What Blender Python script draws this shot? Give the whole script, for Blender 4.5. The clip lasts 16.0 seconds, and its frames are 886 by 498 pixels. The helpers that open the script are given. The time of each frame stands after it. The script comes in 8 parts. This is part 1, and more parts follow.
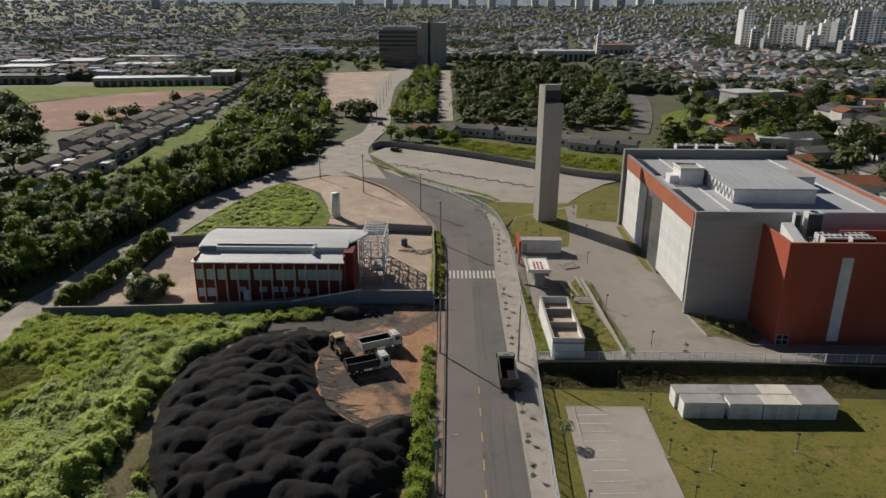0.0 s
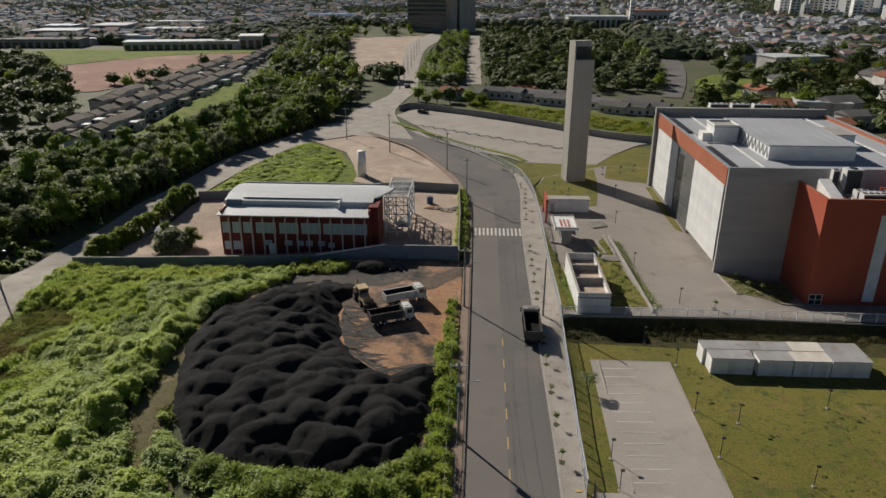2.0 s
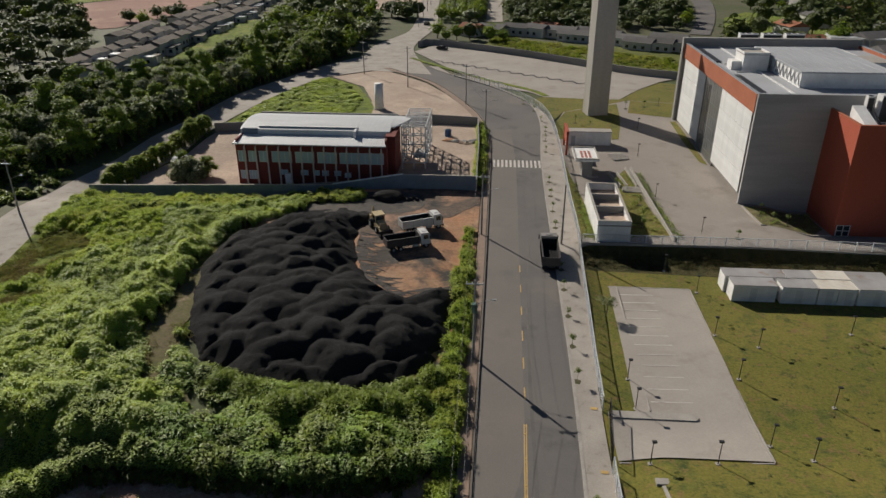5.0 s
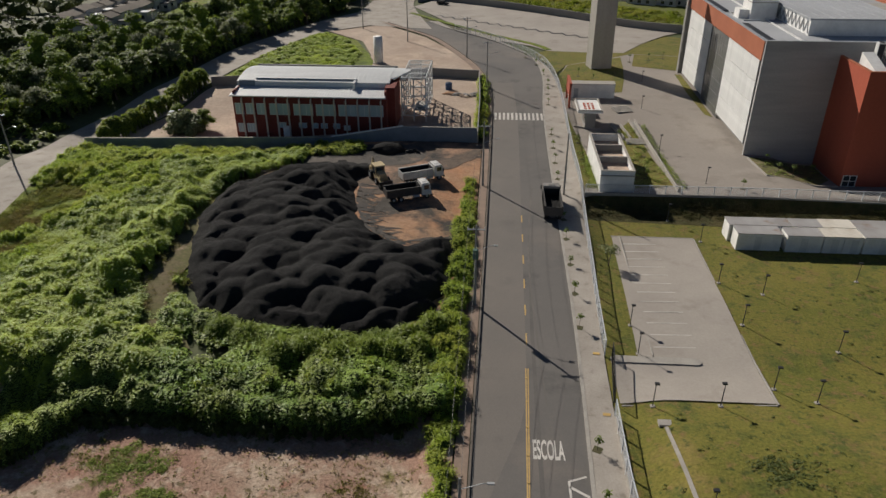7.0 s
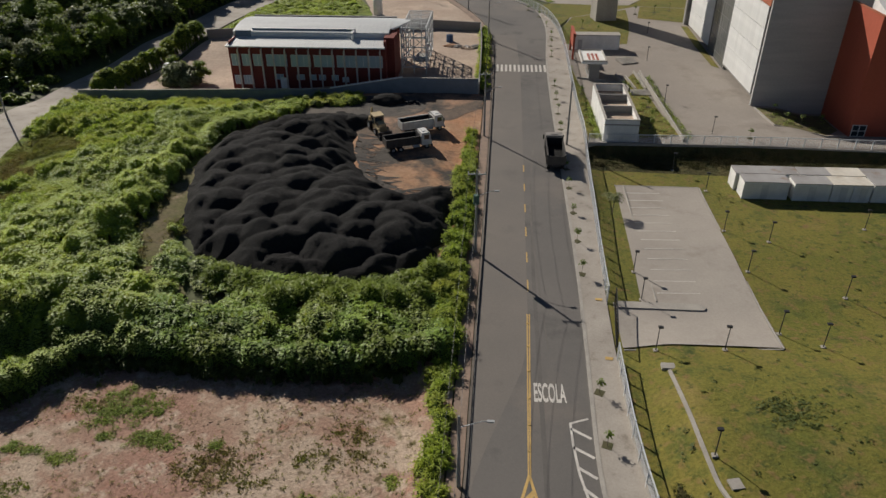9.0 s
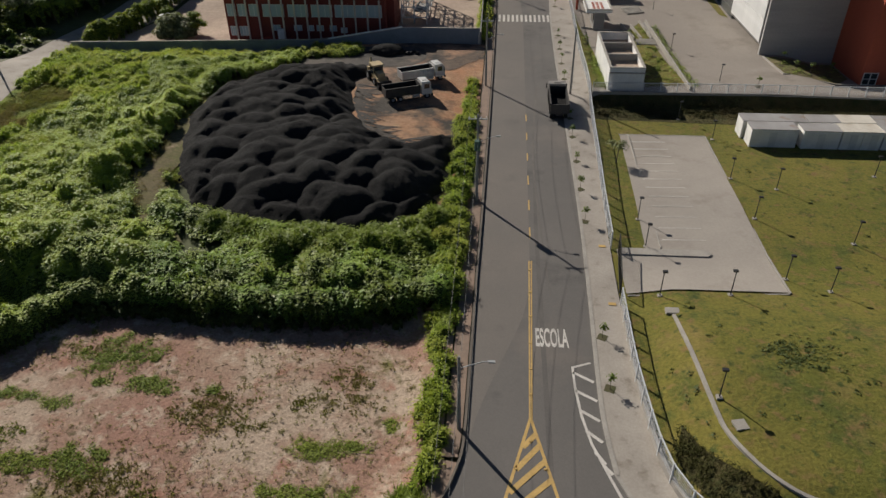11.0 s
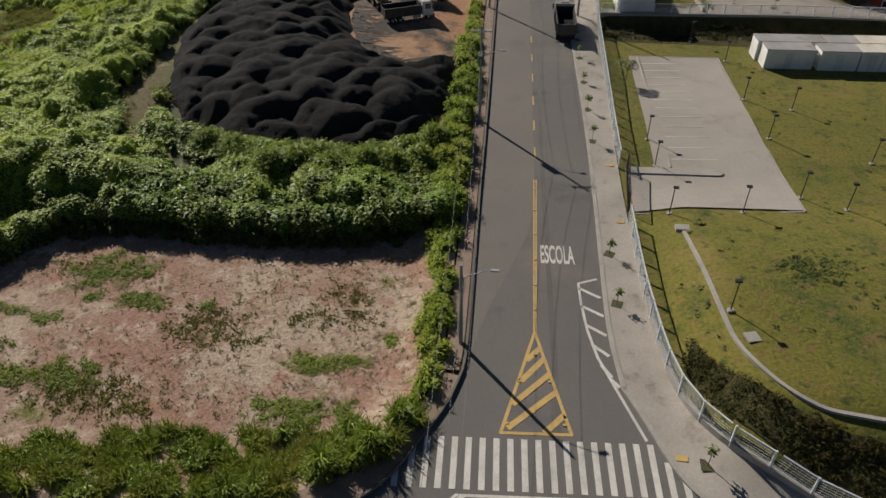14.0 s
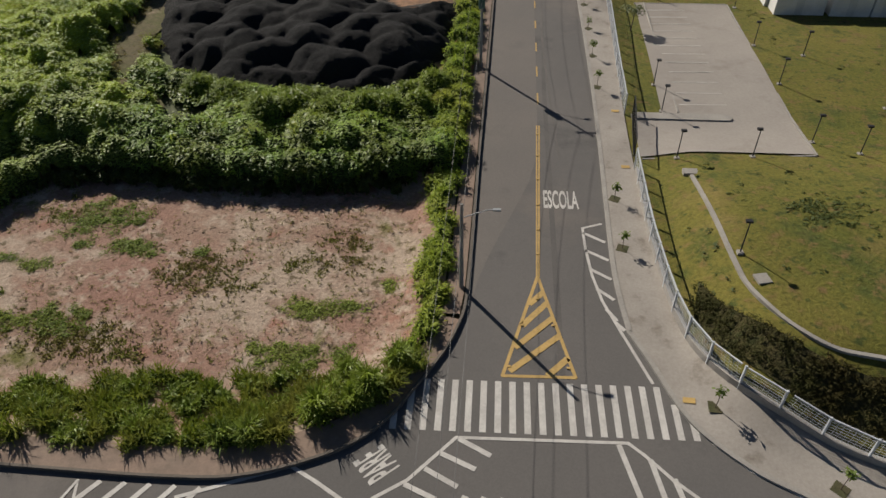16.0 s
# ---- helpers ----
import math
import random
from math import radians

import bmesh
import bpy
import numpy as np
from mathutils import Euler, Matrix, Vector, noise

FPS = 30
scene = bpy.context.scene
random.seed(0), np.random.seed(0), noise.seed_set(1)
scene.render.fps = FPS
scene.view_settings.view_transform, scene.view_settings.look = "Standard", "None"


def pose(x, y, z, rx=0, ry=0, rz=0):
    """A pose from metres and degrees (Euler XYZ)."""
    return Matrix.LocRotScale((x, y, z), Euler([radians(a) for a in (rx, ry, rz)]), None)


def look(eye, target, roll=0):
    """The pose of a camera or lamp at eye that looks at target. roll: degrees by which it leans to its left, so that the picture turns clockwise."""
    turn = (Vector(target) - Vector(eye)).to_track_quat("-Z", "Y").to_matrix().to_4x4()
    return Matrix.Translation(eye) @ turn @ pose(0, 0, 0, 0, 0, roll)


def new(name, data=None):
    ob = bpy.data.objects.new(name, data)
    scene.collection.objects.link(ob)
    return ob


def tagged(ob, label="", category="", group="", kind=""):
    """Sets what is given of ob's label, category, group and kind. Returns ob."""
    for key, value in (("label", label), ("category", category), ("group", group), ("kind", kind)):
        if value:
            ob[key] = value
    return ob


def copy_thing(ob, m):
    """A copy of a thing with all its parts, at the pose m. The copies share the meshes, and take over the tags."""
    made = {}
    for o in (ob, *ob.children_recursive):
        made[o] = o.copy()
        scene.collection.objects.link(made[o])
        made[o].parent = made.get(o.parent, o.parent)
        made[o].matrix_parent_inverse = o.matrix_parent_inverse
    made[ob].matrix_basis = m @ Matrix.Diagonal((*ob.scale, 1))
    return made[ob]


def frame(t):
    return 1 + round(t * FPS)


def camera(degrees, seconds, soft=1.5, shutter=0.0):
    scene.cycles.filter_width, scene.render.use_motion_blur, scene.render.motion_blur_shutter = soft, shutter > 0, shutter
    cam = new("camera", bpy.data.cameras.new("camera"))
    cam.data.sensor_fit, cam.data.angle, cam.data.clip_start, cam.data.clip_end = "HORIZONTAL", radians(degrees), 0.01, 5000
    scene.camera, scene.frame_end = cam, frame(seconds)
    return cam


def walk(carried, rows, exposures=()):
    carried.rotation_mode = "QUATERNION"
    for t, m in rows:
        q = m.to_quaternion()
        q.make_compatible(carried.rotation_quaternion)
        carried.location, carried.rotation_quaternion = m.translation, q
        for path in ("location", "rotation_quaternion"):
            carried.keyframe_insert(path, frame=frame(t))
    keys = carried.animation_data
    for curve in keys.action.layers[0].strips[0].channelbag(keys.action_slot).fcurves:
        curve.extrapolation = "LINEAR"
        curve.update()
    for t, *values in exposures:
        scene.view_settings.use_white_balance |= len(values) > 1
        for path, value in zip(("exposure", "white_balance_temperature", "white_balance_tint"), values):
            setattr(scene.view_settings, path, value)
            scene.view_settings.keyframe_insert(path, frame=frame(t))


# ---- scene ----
cam = camera(64.6, 16.0)
PATH = [
    (0, (-0.774, -3.69, 54.655), (-0.784, -1.803, 53.991), 0.3),
    (0.5, (-0.637, -3.597, 53.7), (-0.665, -1.717, 53.018), 0.3),
    (1, (-0.645, -3.665, 52.965), (-0.689, -1.793, 52.263), 0.3),
    (1.5, (-0.499, -3.607, 52.056), (-0.563, -1.742, 51.336), 0.2),
    (2, (-0.486, -3.639, 51.365), (-0.571, -1.783, 50.625), 0.2),
    (2.5, (-0.516, -3.649, 50.629), (-0.625, -1.802, 49.869), 0.2),
    (3, (-0.257, -3.561, 49.867), (-0.393, -1.725, 49.086), 0.1),
    (3.5, (-0.291, -3.591, 49.197), (-0.426, -1.764, 48.394), 0.1),
    (4, (-0.191, -3.645, 48.579), (-0.327, -1.828, 47.754), 0.1),
    (6.5, (-0.14, -3.59, 45.398), (-0.274, -1.827, 44.462), -0.2),
    (7, (-0.136, -3.596, 44.78), (-0.271, -1.845, 43.823), -0.2),
    (7.5, (-0.136, -3.524, 44.018), (-0.27, -1.785, 43.04), -0.2),
    (8, (-0.061, -3.507, 43.502), (-0.197, -1.78, 42.502), -0.3),
    (8.5, (0.055, -3.497, 42.834), (-0.083, -1.782, 41.814), -0.4),
    (9, (0.075, -3.374, 42.087), (-0.063, -1.671, 41.047), -0.4),
    (11.5, (0.301, -3.2, 39.119), (0.159, -1.564, 37.978), -0.8),
    (12, (0.309, -3.216, 38.387), (0.167, -1.591, 37.229), -0.8),
    (12.5, (0.293, -3.185, 37.827), (0.151, -1.576, 36.648), -0.9),
    (13, (0.172, -3.117, 37.227), (0.034, -1.524, 36.027), -0.7),
    (13.5, (0.225, -3.123, 36.709), (0.085, -1.545, 35.489), -0.8),
    (14, (0.172, -3.069, 36.123), (0.033, -1.506, 34.883), -0.7),
    (14.5, (0.279, -3.064, 35.483), (0.138, -1.512, 34.229), -0.9),
    (15, (0.231, -3.01, 34.789), (0.093, -1.472, 33.519), -0.9),
    (15.5, (0.229, -3.016, 34.268), (0.09, -1.494, 32.978), -0.9),
    (16, (0.239, -2.998, 33.654), (0.1, -1.491, 32.346), -1.0),
]
walk(cam, [(t, look(eye, target, roll)) for t, eye, target, roll in PATH])

# ---- world, sun, exposure ----
SUN_DIR = Vector((-0.635, 0.772, 0.0)).normalized()
SUN_ELEV = radians(32.0)
world = bpy.data.worlds.new("sky_world")
scene.world = world
world.use_nodes = True
wn = world.node_tree.nodes
sky = wn.new("ShaderNodeTexSky")
sky.sky_type, sky.sun_disc = "NISHITA", False
sky.sun_elevation, sky.sun_rotation = SUN_ELEV, math.atan2(SUN_DIR.x, SUN_DIR.y)
sky.air_density, sky.dust_density, sky.altitude = 0.75, 0.3, 2000
wn["Background"].inputs["Strength"].default_value = 0.044
world.node_tree.links.new(sky.outputs["Color"], wn["Background"].inputs["Color"])
sun_lamp = bpy.data.lights.new("sun", "SUN")
sun_lamp.energy, sun_lamp.angle, sun_lamp.color = 5.0, radians(0.55), (1.0, 0.93, 0.83)
sun = new("sun", sun_lamp)
ray = Vector((-SUN_DIR.x * math.cos(SUN_ELEV), -SUN_DIR.y * math.cos(SUN_ELEV), -math.sin(SUN_ELEV)))
sun.matrix_world = Matrix.Translation((0, 0, 300)) @ ray.to_track_quat("-Z", "Y").to_matrix().to_4x4()
scene.view_settings.exposure = -0.12


# ---- materials ----
def node_mat(name):
    m = bpy.data.materials.new(name)
    m.use_nodes = True
    return m, m.node_tree.nodes, m.node_tree.links, m.node_tree.nodes["Principled BSDF"]


def mix_rgb(nodes, links, a, b, fac, mode="MIX"):
    n = nodes.new("ShaderNodeMix")
    n.data_type, n.blend_type = "RGBA", mode
    for sock, val in ((n.inputs[0], fac), (n.inputs[6], a), (n.inputs[7], b)):
        if hasattr(val, "links"):
            links.new(val, sock)
        elif isinstance(val, tuple):
            sock.default_value = (*val, 1)
        else:
            sock.default_value = val
    return n.outputs[2]


def noise_fac(nodes, links, coord, scale, lo=0.35, hi=0.65, detail=5, rough=0.6, stretch=None, distort=0.0):
    if stretch:
        mp = nodes.new("ShaderNodeMapping")
        mp.inputs["Scale"].default_value = stretch
        links.new(coord, mp.inputs["Vector"])
        coord = mp.outputs["Vector"]
    n = nodes.new("ShaderNodeTexNoise")
    n.inputs["Scale"].default_value, n.inputs["Detail"].default_value, n.inputs["Roughness"].default_value = scale, detail, rough
    n.inputs["Distortion"].default_value = distort
    links.new(coord, n.inputs["Vector"])
    r = nodes.new("ShaderNodeMapRange")
    r.inputs["From Min"].default_value, r.inputs["From Max"].default_value = lo, hi
    links.new(n.outputs["Fac"], r.inputs["Value"])
    return r.outputs["Result"]


def surf(name, base, alt, big=0.08, fine=2.5, rough=0.85, metal=0.0, bump=0.3, depth=0.03, grain=0.25, layers=(), spec=0.3, stretch=None, vary=0.0):
    """A surface of two tones with large patches and fine grain. layers: (colour, scale, lo, hi) laid over by noise."""
    m, nodes, links, bsdf = node_mat(name)
    coord = nodes.new("ShaderNodeTexCoord").outputs["Object"]
    col = mix_rgb(nodes, links, base, alt, noise_fac(nodes, links, coord, big, 0.35, 0.65, stretch=stretch))
    for colour, scale, lo, hi in layers:
        col = mix_rgb(nodes, links, col, colour, noise_fac(nodes, links, coord, scale, lo, hi, detail=6, rough=0.65))
    g = noise_fac(nodes, links, coord, fine, 0.25, 0.75, detail=6, rough=0.7)
    dark = nodes.new("ShaderNodeMapRange")
    dark.inputs["To Min"].default_value, dark.inputs["To Max"].default_value = 1 - grain, 1 + grain
    links.new(g, dark.inputs["Value"])
    mul = nodes.new("ShaderNodeVectorMath")
    mul.operation = "SCALE"
    links.new(col, mul.inputs[0])
    links.new(dark.outputs["Result"], mul.inputs["Scale"])
    out = mul.outputs["Vector"]
    if vary:
        info = nodes.new("ShaderNodeObjectInfo")
        vr = nodes.new("ShaderNodeMapRange")
        vr.inputs["To Min"].default_value, vr.inputs["To Max"].default_value = 1 - vary, 1 + vary
        links.new(info.outputs["Random"], vr.inputs["Value"])
        m2 = nodes.new("ShaderNodeVectorMath")
        m2.operation = "SCALE"
        links.new(out, m2.inputs[0])
        links.new(vr.outputs["Result"], m2.inputs["Scale"])
        out = m2.outputs["Vector"]
    links.new(out, bsdf.inputs["Base Color"])
    bsdf.inputs["Roughness"].default_value, bsdf.inputs["Metallic"].default_value = rough, metal
    bsdf.inputs["Specular IOR Level"].default_value = spec
    if bump:
        b = nodes.new("ShaderNodeBump")
        b.inputs["Strength"].default_value, b.inputs["Distance"].default_value = bump, depth
        links.new(g, b.inputs["Height"])
        links.new(b.outputs["Normal"], bsdf.inputs["Normal"])
    return m


def leafy(name, a, b, c, gloss=0.45, through_light=0.3, spec=0.12):
    """Foliage: each leaf its own tone, some light passing through."""
    m, nodes, links, bsdf = node_mat(name)
    rnd = nodes.new("ShaderNodeNewGeometry").outputs["Random Per Island"]
    coord = nodes.new("ShaderNodeTexCoord").outputs["Object"]
    col = mix_rgb(nodes, links, a, b, rnd)
    col = mix_rgb(nodes, links, col, c, noise_fac(nodes, links, coord, 0.12, 0.45, 0.62, detail=4))
    links.new(col, bsdf.inputs["Base Color"])
    bsdf.inputs["Roughness"].default_value = gloss
    bsdf.inputs["Specular IOR Level"].default_value = spec
    tr = nodes.new("ShaderNodeBsdfTranslucent")
    links.new(mix_rgb(nodes, links, col, (1.0, 1.0, 0.7), 0.6, "MULTIPLY"), tr.inputs["Color"])
    mx = nodes.new("ShaderNodeMixShader")
    mx.inputs["Fac"].default_value = through_light
    links.new(bsdf.outputs[0], mx.inputs[1])
    links.new(tr.outputs[0], mx.inputs[2])
    links.new(mx.outputs[0], nodes["Material Output"].inputs["Surface"])
    return m


def plain(name, colour, rough=0.5, metal=0.0, grain=0.08, fine=6.0, spec=0.4, vary=0.0):
    alt = tuple(v * 0.82 for v in colour)
    return surf(name, colour, alt, big=0.6, fine=fine, rough=rough, metal=metal, bump=0.05, depth=0.01, grain=grain, spec=spec, vary=vary)


def glassy(name, colour, rough=0.08):
    m, nodes, links, bsdf = node_mat(name)
    bsdf.inputs["Base Color"].default_value = (*colour, 1)
    bsdf.inputs["Roughness"].default_value = rough
    bsdf.inputs["Specular IOR Level"].default_value = 0.8
    return m


ASPHALT = surf("asphalt", (0.132, 0.124, 0.117), (0.168, 0.155, 0.143), big=0.05, fine=9, rough=0.9, bump=0.2, depth=0.01, grain=0.12,
               layers=(((0.10, 0.095, 0.09), 0.11, 0.56, 0.7), ((0.215, 0.185, 0.16), 0.035, 0.54, 0.72)))
ASPHALT_PALE = surf("worn_pale_asphalt", (0.195, 0.174, 0.155), (0.17, 0.155, 0.141), big=0.08, fine=9, rough=0.9, bump=0.2, depth=0.01, grain=0.14, layers=(((0.15, 0.137, 0.125), 0.09, 0.56, 0.7),))
TYRE_TRACK = surf("tyre_track", (0.135, 0.124, 0.114), (0.17, 0.155, 0.14), big=0.3, fine=9, grain=0.15, bump=0)
PATCHED = surf("patched_asphalt", (0.115, 0.107, 0.10), (0.145, 0.132, 0.122), big=0.2, fine=9, grain=0.15, bump=0.1)
PAVING = surf("concrete_paving", (0.33, 0.295, 0.26), (0.40, 0.36, 0.315), big=0.09, fine=4, rough=0.9, bump=0.15, depth=0.01, grain=0.1,
              layers=(((0.27, 0.235, 0.20), 0.16, 0.55, 0.72),))
WALKWAY = surf("pavement_concrete", (0.41, 0.37, 0.325), (0.33, 0.295, 0.255), big=0.25, fine=5, rough=0.9, bump=0.2, depth=0.01, grain=0.14,
               layers=(((0.2, 0.17, 0.135), 0.5, 0.58, 0.75),))
# Kerb colour darkened to stand for the shade of the left kerbs.
KERB_SHADE = plain("shade_dark_kerb", (0.17, 0.145, 0.12), 0.9, grain=0.2)
KERB = plain("kerb_concrete", (0.40, 0.37, 0.33), 0.9, grain=0.15)
LINE_WHITE = surf("road_paint_white", (0.66, 0.63, 0.58), (0.52, 0.49, 0.45), big=0.8, fine=7, grain=0.16, bump=0, rough=0.7)
LINE_YELLOW = surf("road_paint_yellow", (0.60, 0.40, 0.14), (0.48, 0.32, 0.12), big=0.8, fine=7, grain=0.2, bump=0, rough=0.7)
SOIL = surf("ground_earth", (0.085, 0.095, 0.042), (0.13, 0.115, 0.075), big=0.03, fine=0.8, grain=0.3, depth=0.15,
            layers=(((0.075, 0.1, 0.03), 0.02, 0.45, 0.62),))
PINK_DIRT = surf("pink_dirt", (0.335, 0.19, 0.142), (0.35, 0.245, 0.178), big=0.07, fine=3.6, rough=0.95, bump=0.8, depth=0.06, grain=0.38,
                 layers=(((0.45, 0.35, 0.265), 0.11, 0.47, 0.57), ((0.47, 0.365, 0.28), 0.55, 0.52, 0.62), ((0.36, 0.19, 0.135), 0.3, 0.58, 0.68), ((0.15, 0.115, 0.065), 0.8, 0.58, 0.67), ((0.17, 0.16, 0.05), 0.14, 0.595, 0.66)))
ORANGE_DIRT = surf("orange_dirt", (0.46, 0.235, 0.125), (0.40, 0.25, 0.155), big=0.12, fine=1.8, rough=0.95, bump=0.9, depth=0.15, grain=0.25,
                   layers=(((0.085, 0.075, 0.065), 0.11, 0.48, 0.60), ((0.50, 0.33, 0.2), 0.3, 0.58, 0.75)))
RED_EARTH = surf("red_earth", (0.33, 0.19, 0.14), (0.27, 0.15, 0.115), big=0.02, fine=0.3, rough=0.95, grain=0.15, depth=0.2, layers=(((0.42, 0.27, 0.19), 0.03, 0.52, 0.66),))
SAND = surf("pale_sand", (0.46, 0.365, 0.29), (0.38, 0.285, 0.22), big=0.07, fine=1.5, rough=0.95, grain=0.18, depth=0.06,
            layers=(((0.56, 0.44, 0.34), 0.1, 0.5, 0.7),))
LAWN = surf("mown_lawn", (0.135, 0.138, 0.024), (0.19, 0.165, 0.034), big=0.10, fine=3.6, rough=0.95, bump=0.9, depth=0.06, grain=0.42,
            layers=(((0.085, 0.105, 0.022), 0.22, 0.54, 0.68), ((0.24, 0.18, 0.06), 0.13, 0.56, 0.72), ((0.055, 0.075, 0.018), 0.3, 0.60, 0.70), ((0.19, 0.125, 0.05), 0.9, 0.54, 0.68), ((0.065, 0.085, 0.02), 1.3, 0.56, 0.68)))
ROUGH_GRASS = surf("rough_grass", (0.155, 0.215, 0.026), (0.215, 0.245, 0.036), big=0.10, fine=1.8, rough=0.95, bump=1.0, depth=0.25, grain=0.4,
                   layers=(((0.09, 0.13, 0.025), 0.35, 0.5, 0.65), ((0.27, 0.21, 0.09), 0.17, 0.57, 0.70)))
# Dry grass on the near bank; shade put into colour on the terrace.
DARK_BANK = surf("dry_grass_and_shaded_bank", (0.075, 0.068, 0.022), (0.105, 0.088, 0.032), big=0.3, fine=1.6, rough=0.95, bump=1.0, depth=0.35, grain=0.5,
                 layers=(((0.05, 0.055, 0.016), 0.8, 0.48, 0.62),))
COAL = surf("black_fines", (0.0175, 0.0173, 0.0175), (0.025, 0.0246, 0.024), big=0.15, fine=5.0, rough=0.9, bump=0.9, depth=0.10, grain=0.4, spec=0.12,
            layers=(((0.024, 0.023, 0.0225), 0.35, 0.58, 0.75),))
CONCRETE = surf("grey_concrete", (0.30, 0.29, 0.27), (0.25, 0.24, 0.225), big=0.1, fine=3, rough=0.85, bump=0.12, depth=0.01, grain=0.1, stretch=(1, 1, 4))
DARK_CONCRETE = surf("board_marked_concrete", (0.44, 0.43, 0.415), (0.34, 0.335, 0.325), big=0.09, fine=3, rough=0.8, bump=0.12, depth=0.01, grain=0.09, stretch=(0.5, 0.5, 5))
TOWER_CONCRETE = surf("tower_concrete", (0.42, 0.395, 0.35), (0.36, 0.335, 0.295), big=0.1, fine=2, rough=0.85, bump=0.1, depth=0.01, grain=0.1, stretch=(3, 3, 0.4))
WALL_PAINT = plain("white_wall_paint", (0.85, 0.84, 0.81), 0.7)
BLUE_WALL = plain("blue_grey_paint", (0.20, 0.24, 0.28), 0.8, grain=0.12)
WHITE_METAL = plain("white_steel", (0.72, 0.72, 0.70), 0.45, grain=0.06)
GREY_METAL = plain("galvanised_steel", (0.48, 0.49, 0.50), 0.45, 0.35, grain=0.12)
DARK_METAL = plain("dark_steel", (0.035, 0.035, 0.037), 0.5)
BLACK = plain("black_rubber", (0.018, 0.018, 0.018), 0.8)
ROOF_WHITE = surf("white_sheet_roof", (0.66, 0.67, 0.66), (0.55, 0.555, 0.55), big=0.12, fine=1.5, rough=0.45, bump=0.05, grain=0.08, stretch=(0.5, 3, 1))
ROOF_GREY = surf("grey_membrane_roof", (0.42, 0.43, 0.45), (0.36, 0.37, 0.385), big=0.08, fine=1.5, rough=0.7, bump=0.05, grain=0.06)
DARK_RED = surf("dark_red_render", (0.21, 0.042, 0.03), (0.16, 0.034, 0.025), big=0.12, fine=2, rough=0.75, bump=0.06, grain=0.1, stretch=(1, 1, 0.4))
CREAM_METAL = plain("cream_steel", (0.60, 0.54, 0.46), 0.5)
RED_PAINT = surf("brick_red_render", (0.43, 0.10, 0.055), (0.36, 0.082, 0.047), big=0.12, fine=2, rough=0.75, bump=0.06, grain=0.08, stretch=(1, 1, 0.4))
ORANGE_PAINT = surf("terracotta_render", (0.40, 0.135, 0.07), (0.35, 0.115, 0.06), big=0.15, fine=2, rough=0.75, bump=0.05, grain=0.08)
PANEL_WHITE = plain("white_facade_panel", (0.80, 0.80, 0.78), 0.5, grain=0.04, vary=0.05)
GLASS_DARK = glassy("dark_glass", (0.03, 0.038, 0.04))
# Grey base colour puts the sky's reflection into the entrance glass.
GLASS_FRONT = glassy("sky_painted_glass", (0.15, 0.155, 0.15), 0.22)
PLAZA_STONE = surf("forecourt_concrete", (0.275, 0.243, 0.213), (0.325, 0.288, 0.25), big=0.06, fine=3, rough=0.9, bump=0.15, depth=0.01, grain=0.1, layers=(((0.225, 0.195, 0.168), 0.12, 0.52, 0.7), ((0.36, 0.32, 0.28), 0.05, 0.58, 0.7)))
# Pale blue base colour paints the sky reflected in the windows.
GLASS_BLUE = glassy("sky_painted_window_glass", (0.40, 0.50, 0.55), 0.25)
TILE_RED = surf("clay_roof_tile", (0.33, 0.125, 0.065), (0.25, 0.105, 0.06), big=0.3, fine=2, rough=0.9, bump=0.3, grain=0.2, vary=0.3)
TILE_GREY = surf("weathered_grey_roof", (0.13, 0.125, 0.12), (0.18, 0.17, 0.16), big=0.15, fine=1.5, rough=0.9, bump=0.2, grain=0.2, vary=0.3)
HOUSE_WALL = surf("pale_house_render", (0.62, 0.60, 0.56), (0.46, 0.44, 0.41), big=0.15, fine=1.5, rough=0.9, bump=0.05, grain=0.1, vary=0.3)
TRUNK = surf("bark", (0.12, 0.09, 0.065), (0.17, 0.13, 0.095), big=1.5, fine=8, bump=0.6, depth=0.04, grain=0.3)
LEAF_VINE = leafy("vine_leaf", (0.22, 0.31, 0.075), (0.52, 0.61, 0.18), (0.48, 0.58, 0.10), gloss=0.5, through_light=0.36, spec=0.35)
LEAF_BRIGHT = leafy("bright_weed_blade", (0.21, 0.32, 0.03), (0.46, 0.56, 0.075), (0.44, 0.48, 0.085), gloss=0.55, through_light=0.45, spec=0.3)
LEAF_SHRUB = leafy("shrub_leaf", (0.14, 0.21, 0.035), (0.34, 0.42, 0.09), (0.29, 0.37, 0.05), gloss=0.45, through_light=0.35, spec=0.35)
LEAF_GRASS = leafy("grass_blade", (0.13, 0.19, 0.02), (0.27, 0.31, 0.04), (0.28, 0.28, 0.06), gloss=0.7, through_light=0.5)
# Far walls and roofs, dulled towards blue-grey: haze put into base colour.
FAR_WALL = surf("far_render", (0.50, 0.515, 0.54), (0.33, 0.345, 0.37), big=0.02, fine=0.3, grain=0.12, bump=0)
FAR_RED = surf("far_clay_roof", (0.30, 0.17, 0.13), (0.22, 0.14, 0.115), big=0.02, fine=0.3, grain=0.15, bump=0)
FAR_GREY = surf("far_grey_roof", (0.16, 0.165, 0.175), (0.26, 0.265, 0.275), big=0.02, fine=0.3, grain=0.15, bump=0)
DUSTY = surf("dusty_pavement", (0.30, 0.215, 0.165), (0.24, 0.18, 0.14), big=0.4, fine=3, grain=0.2, depth=0.02)
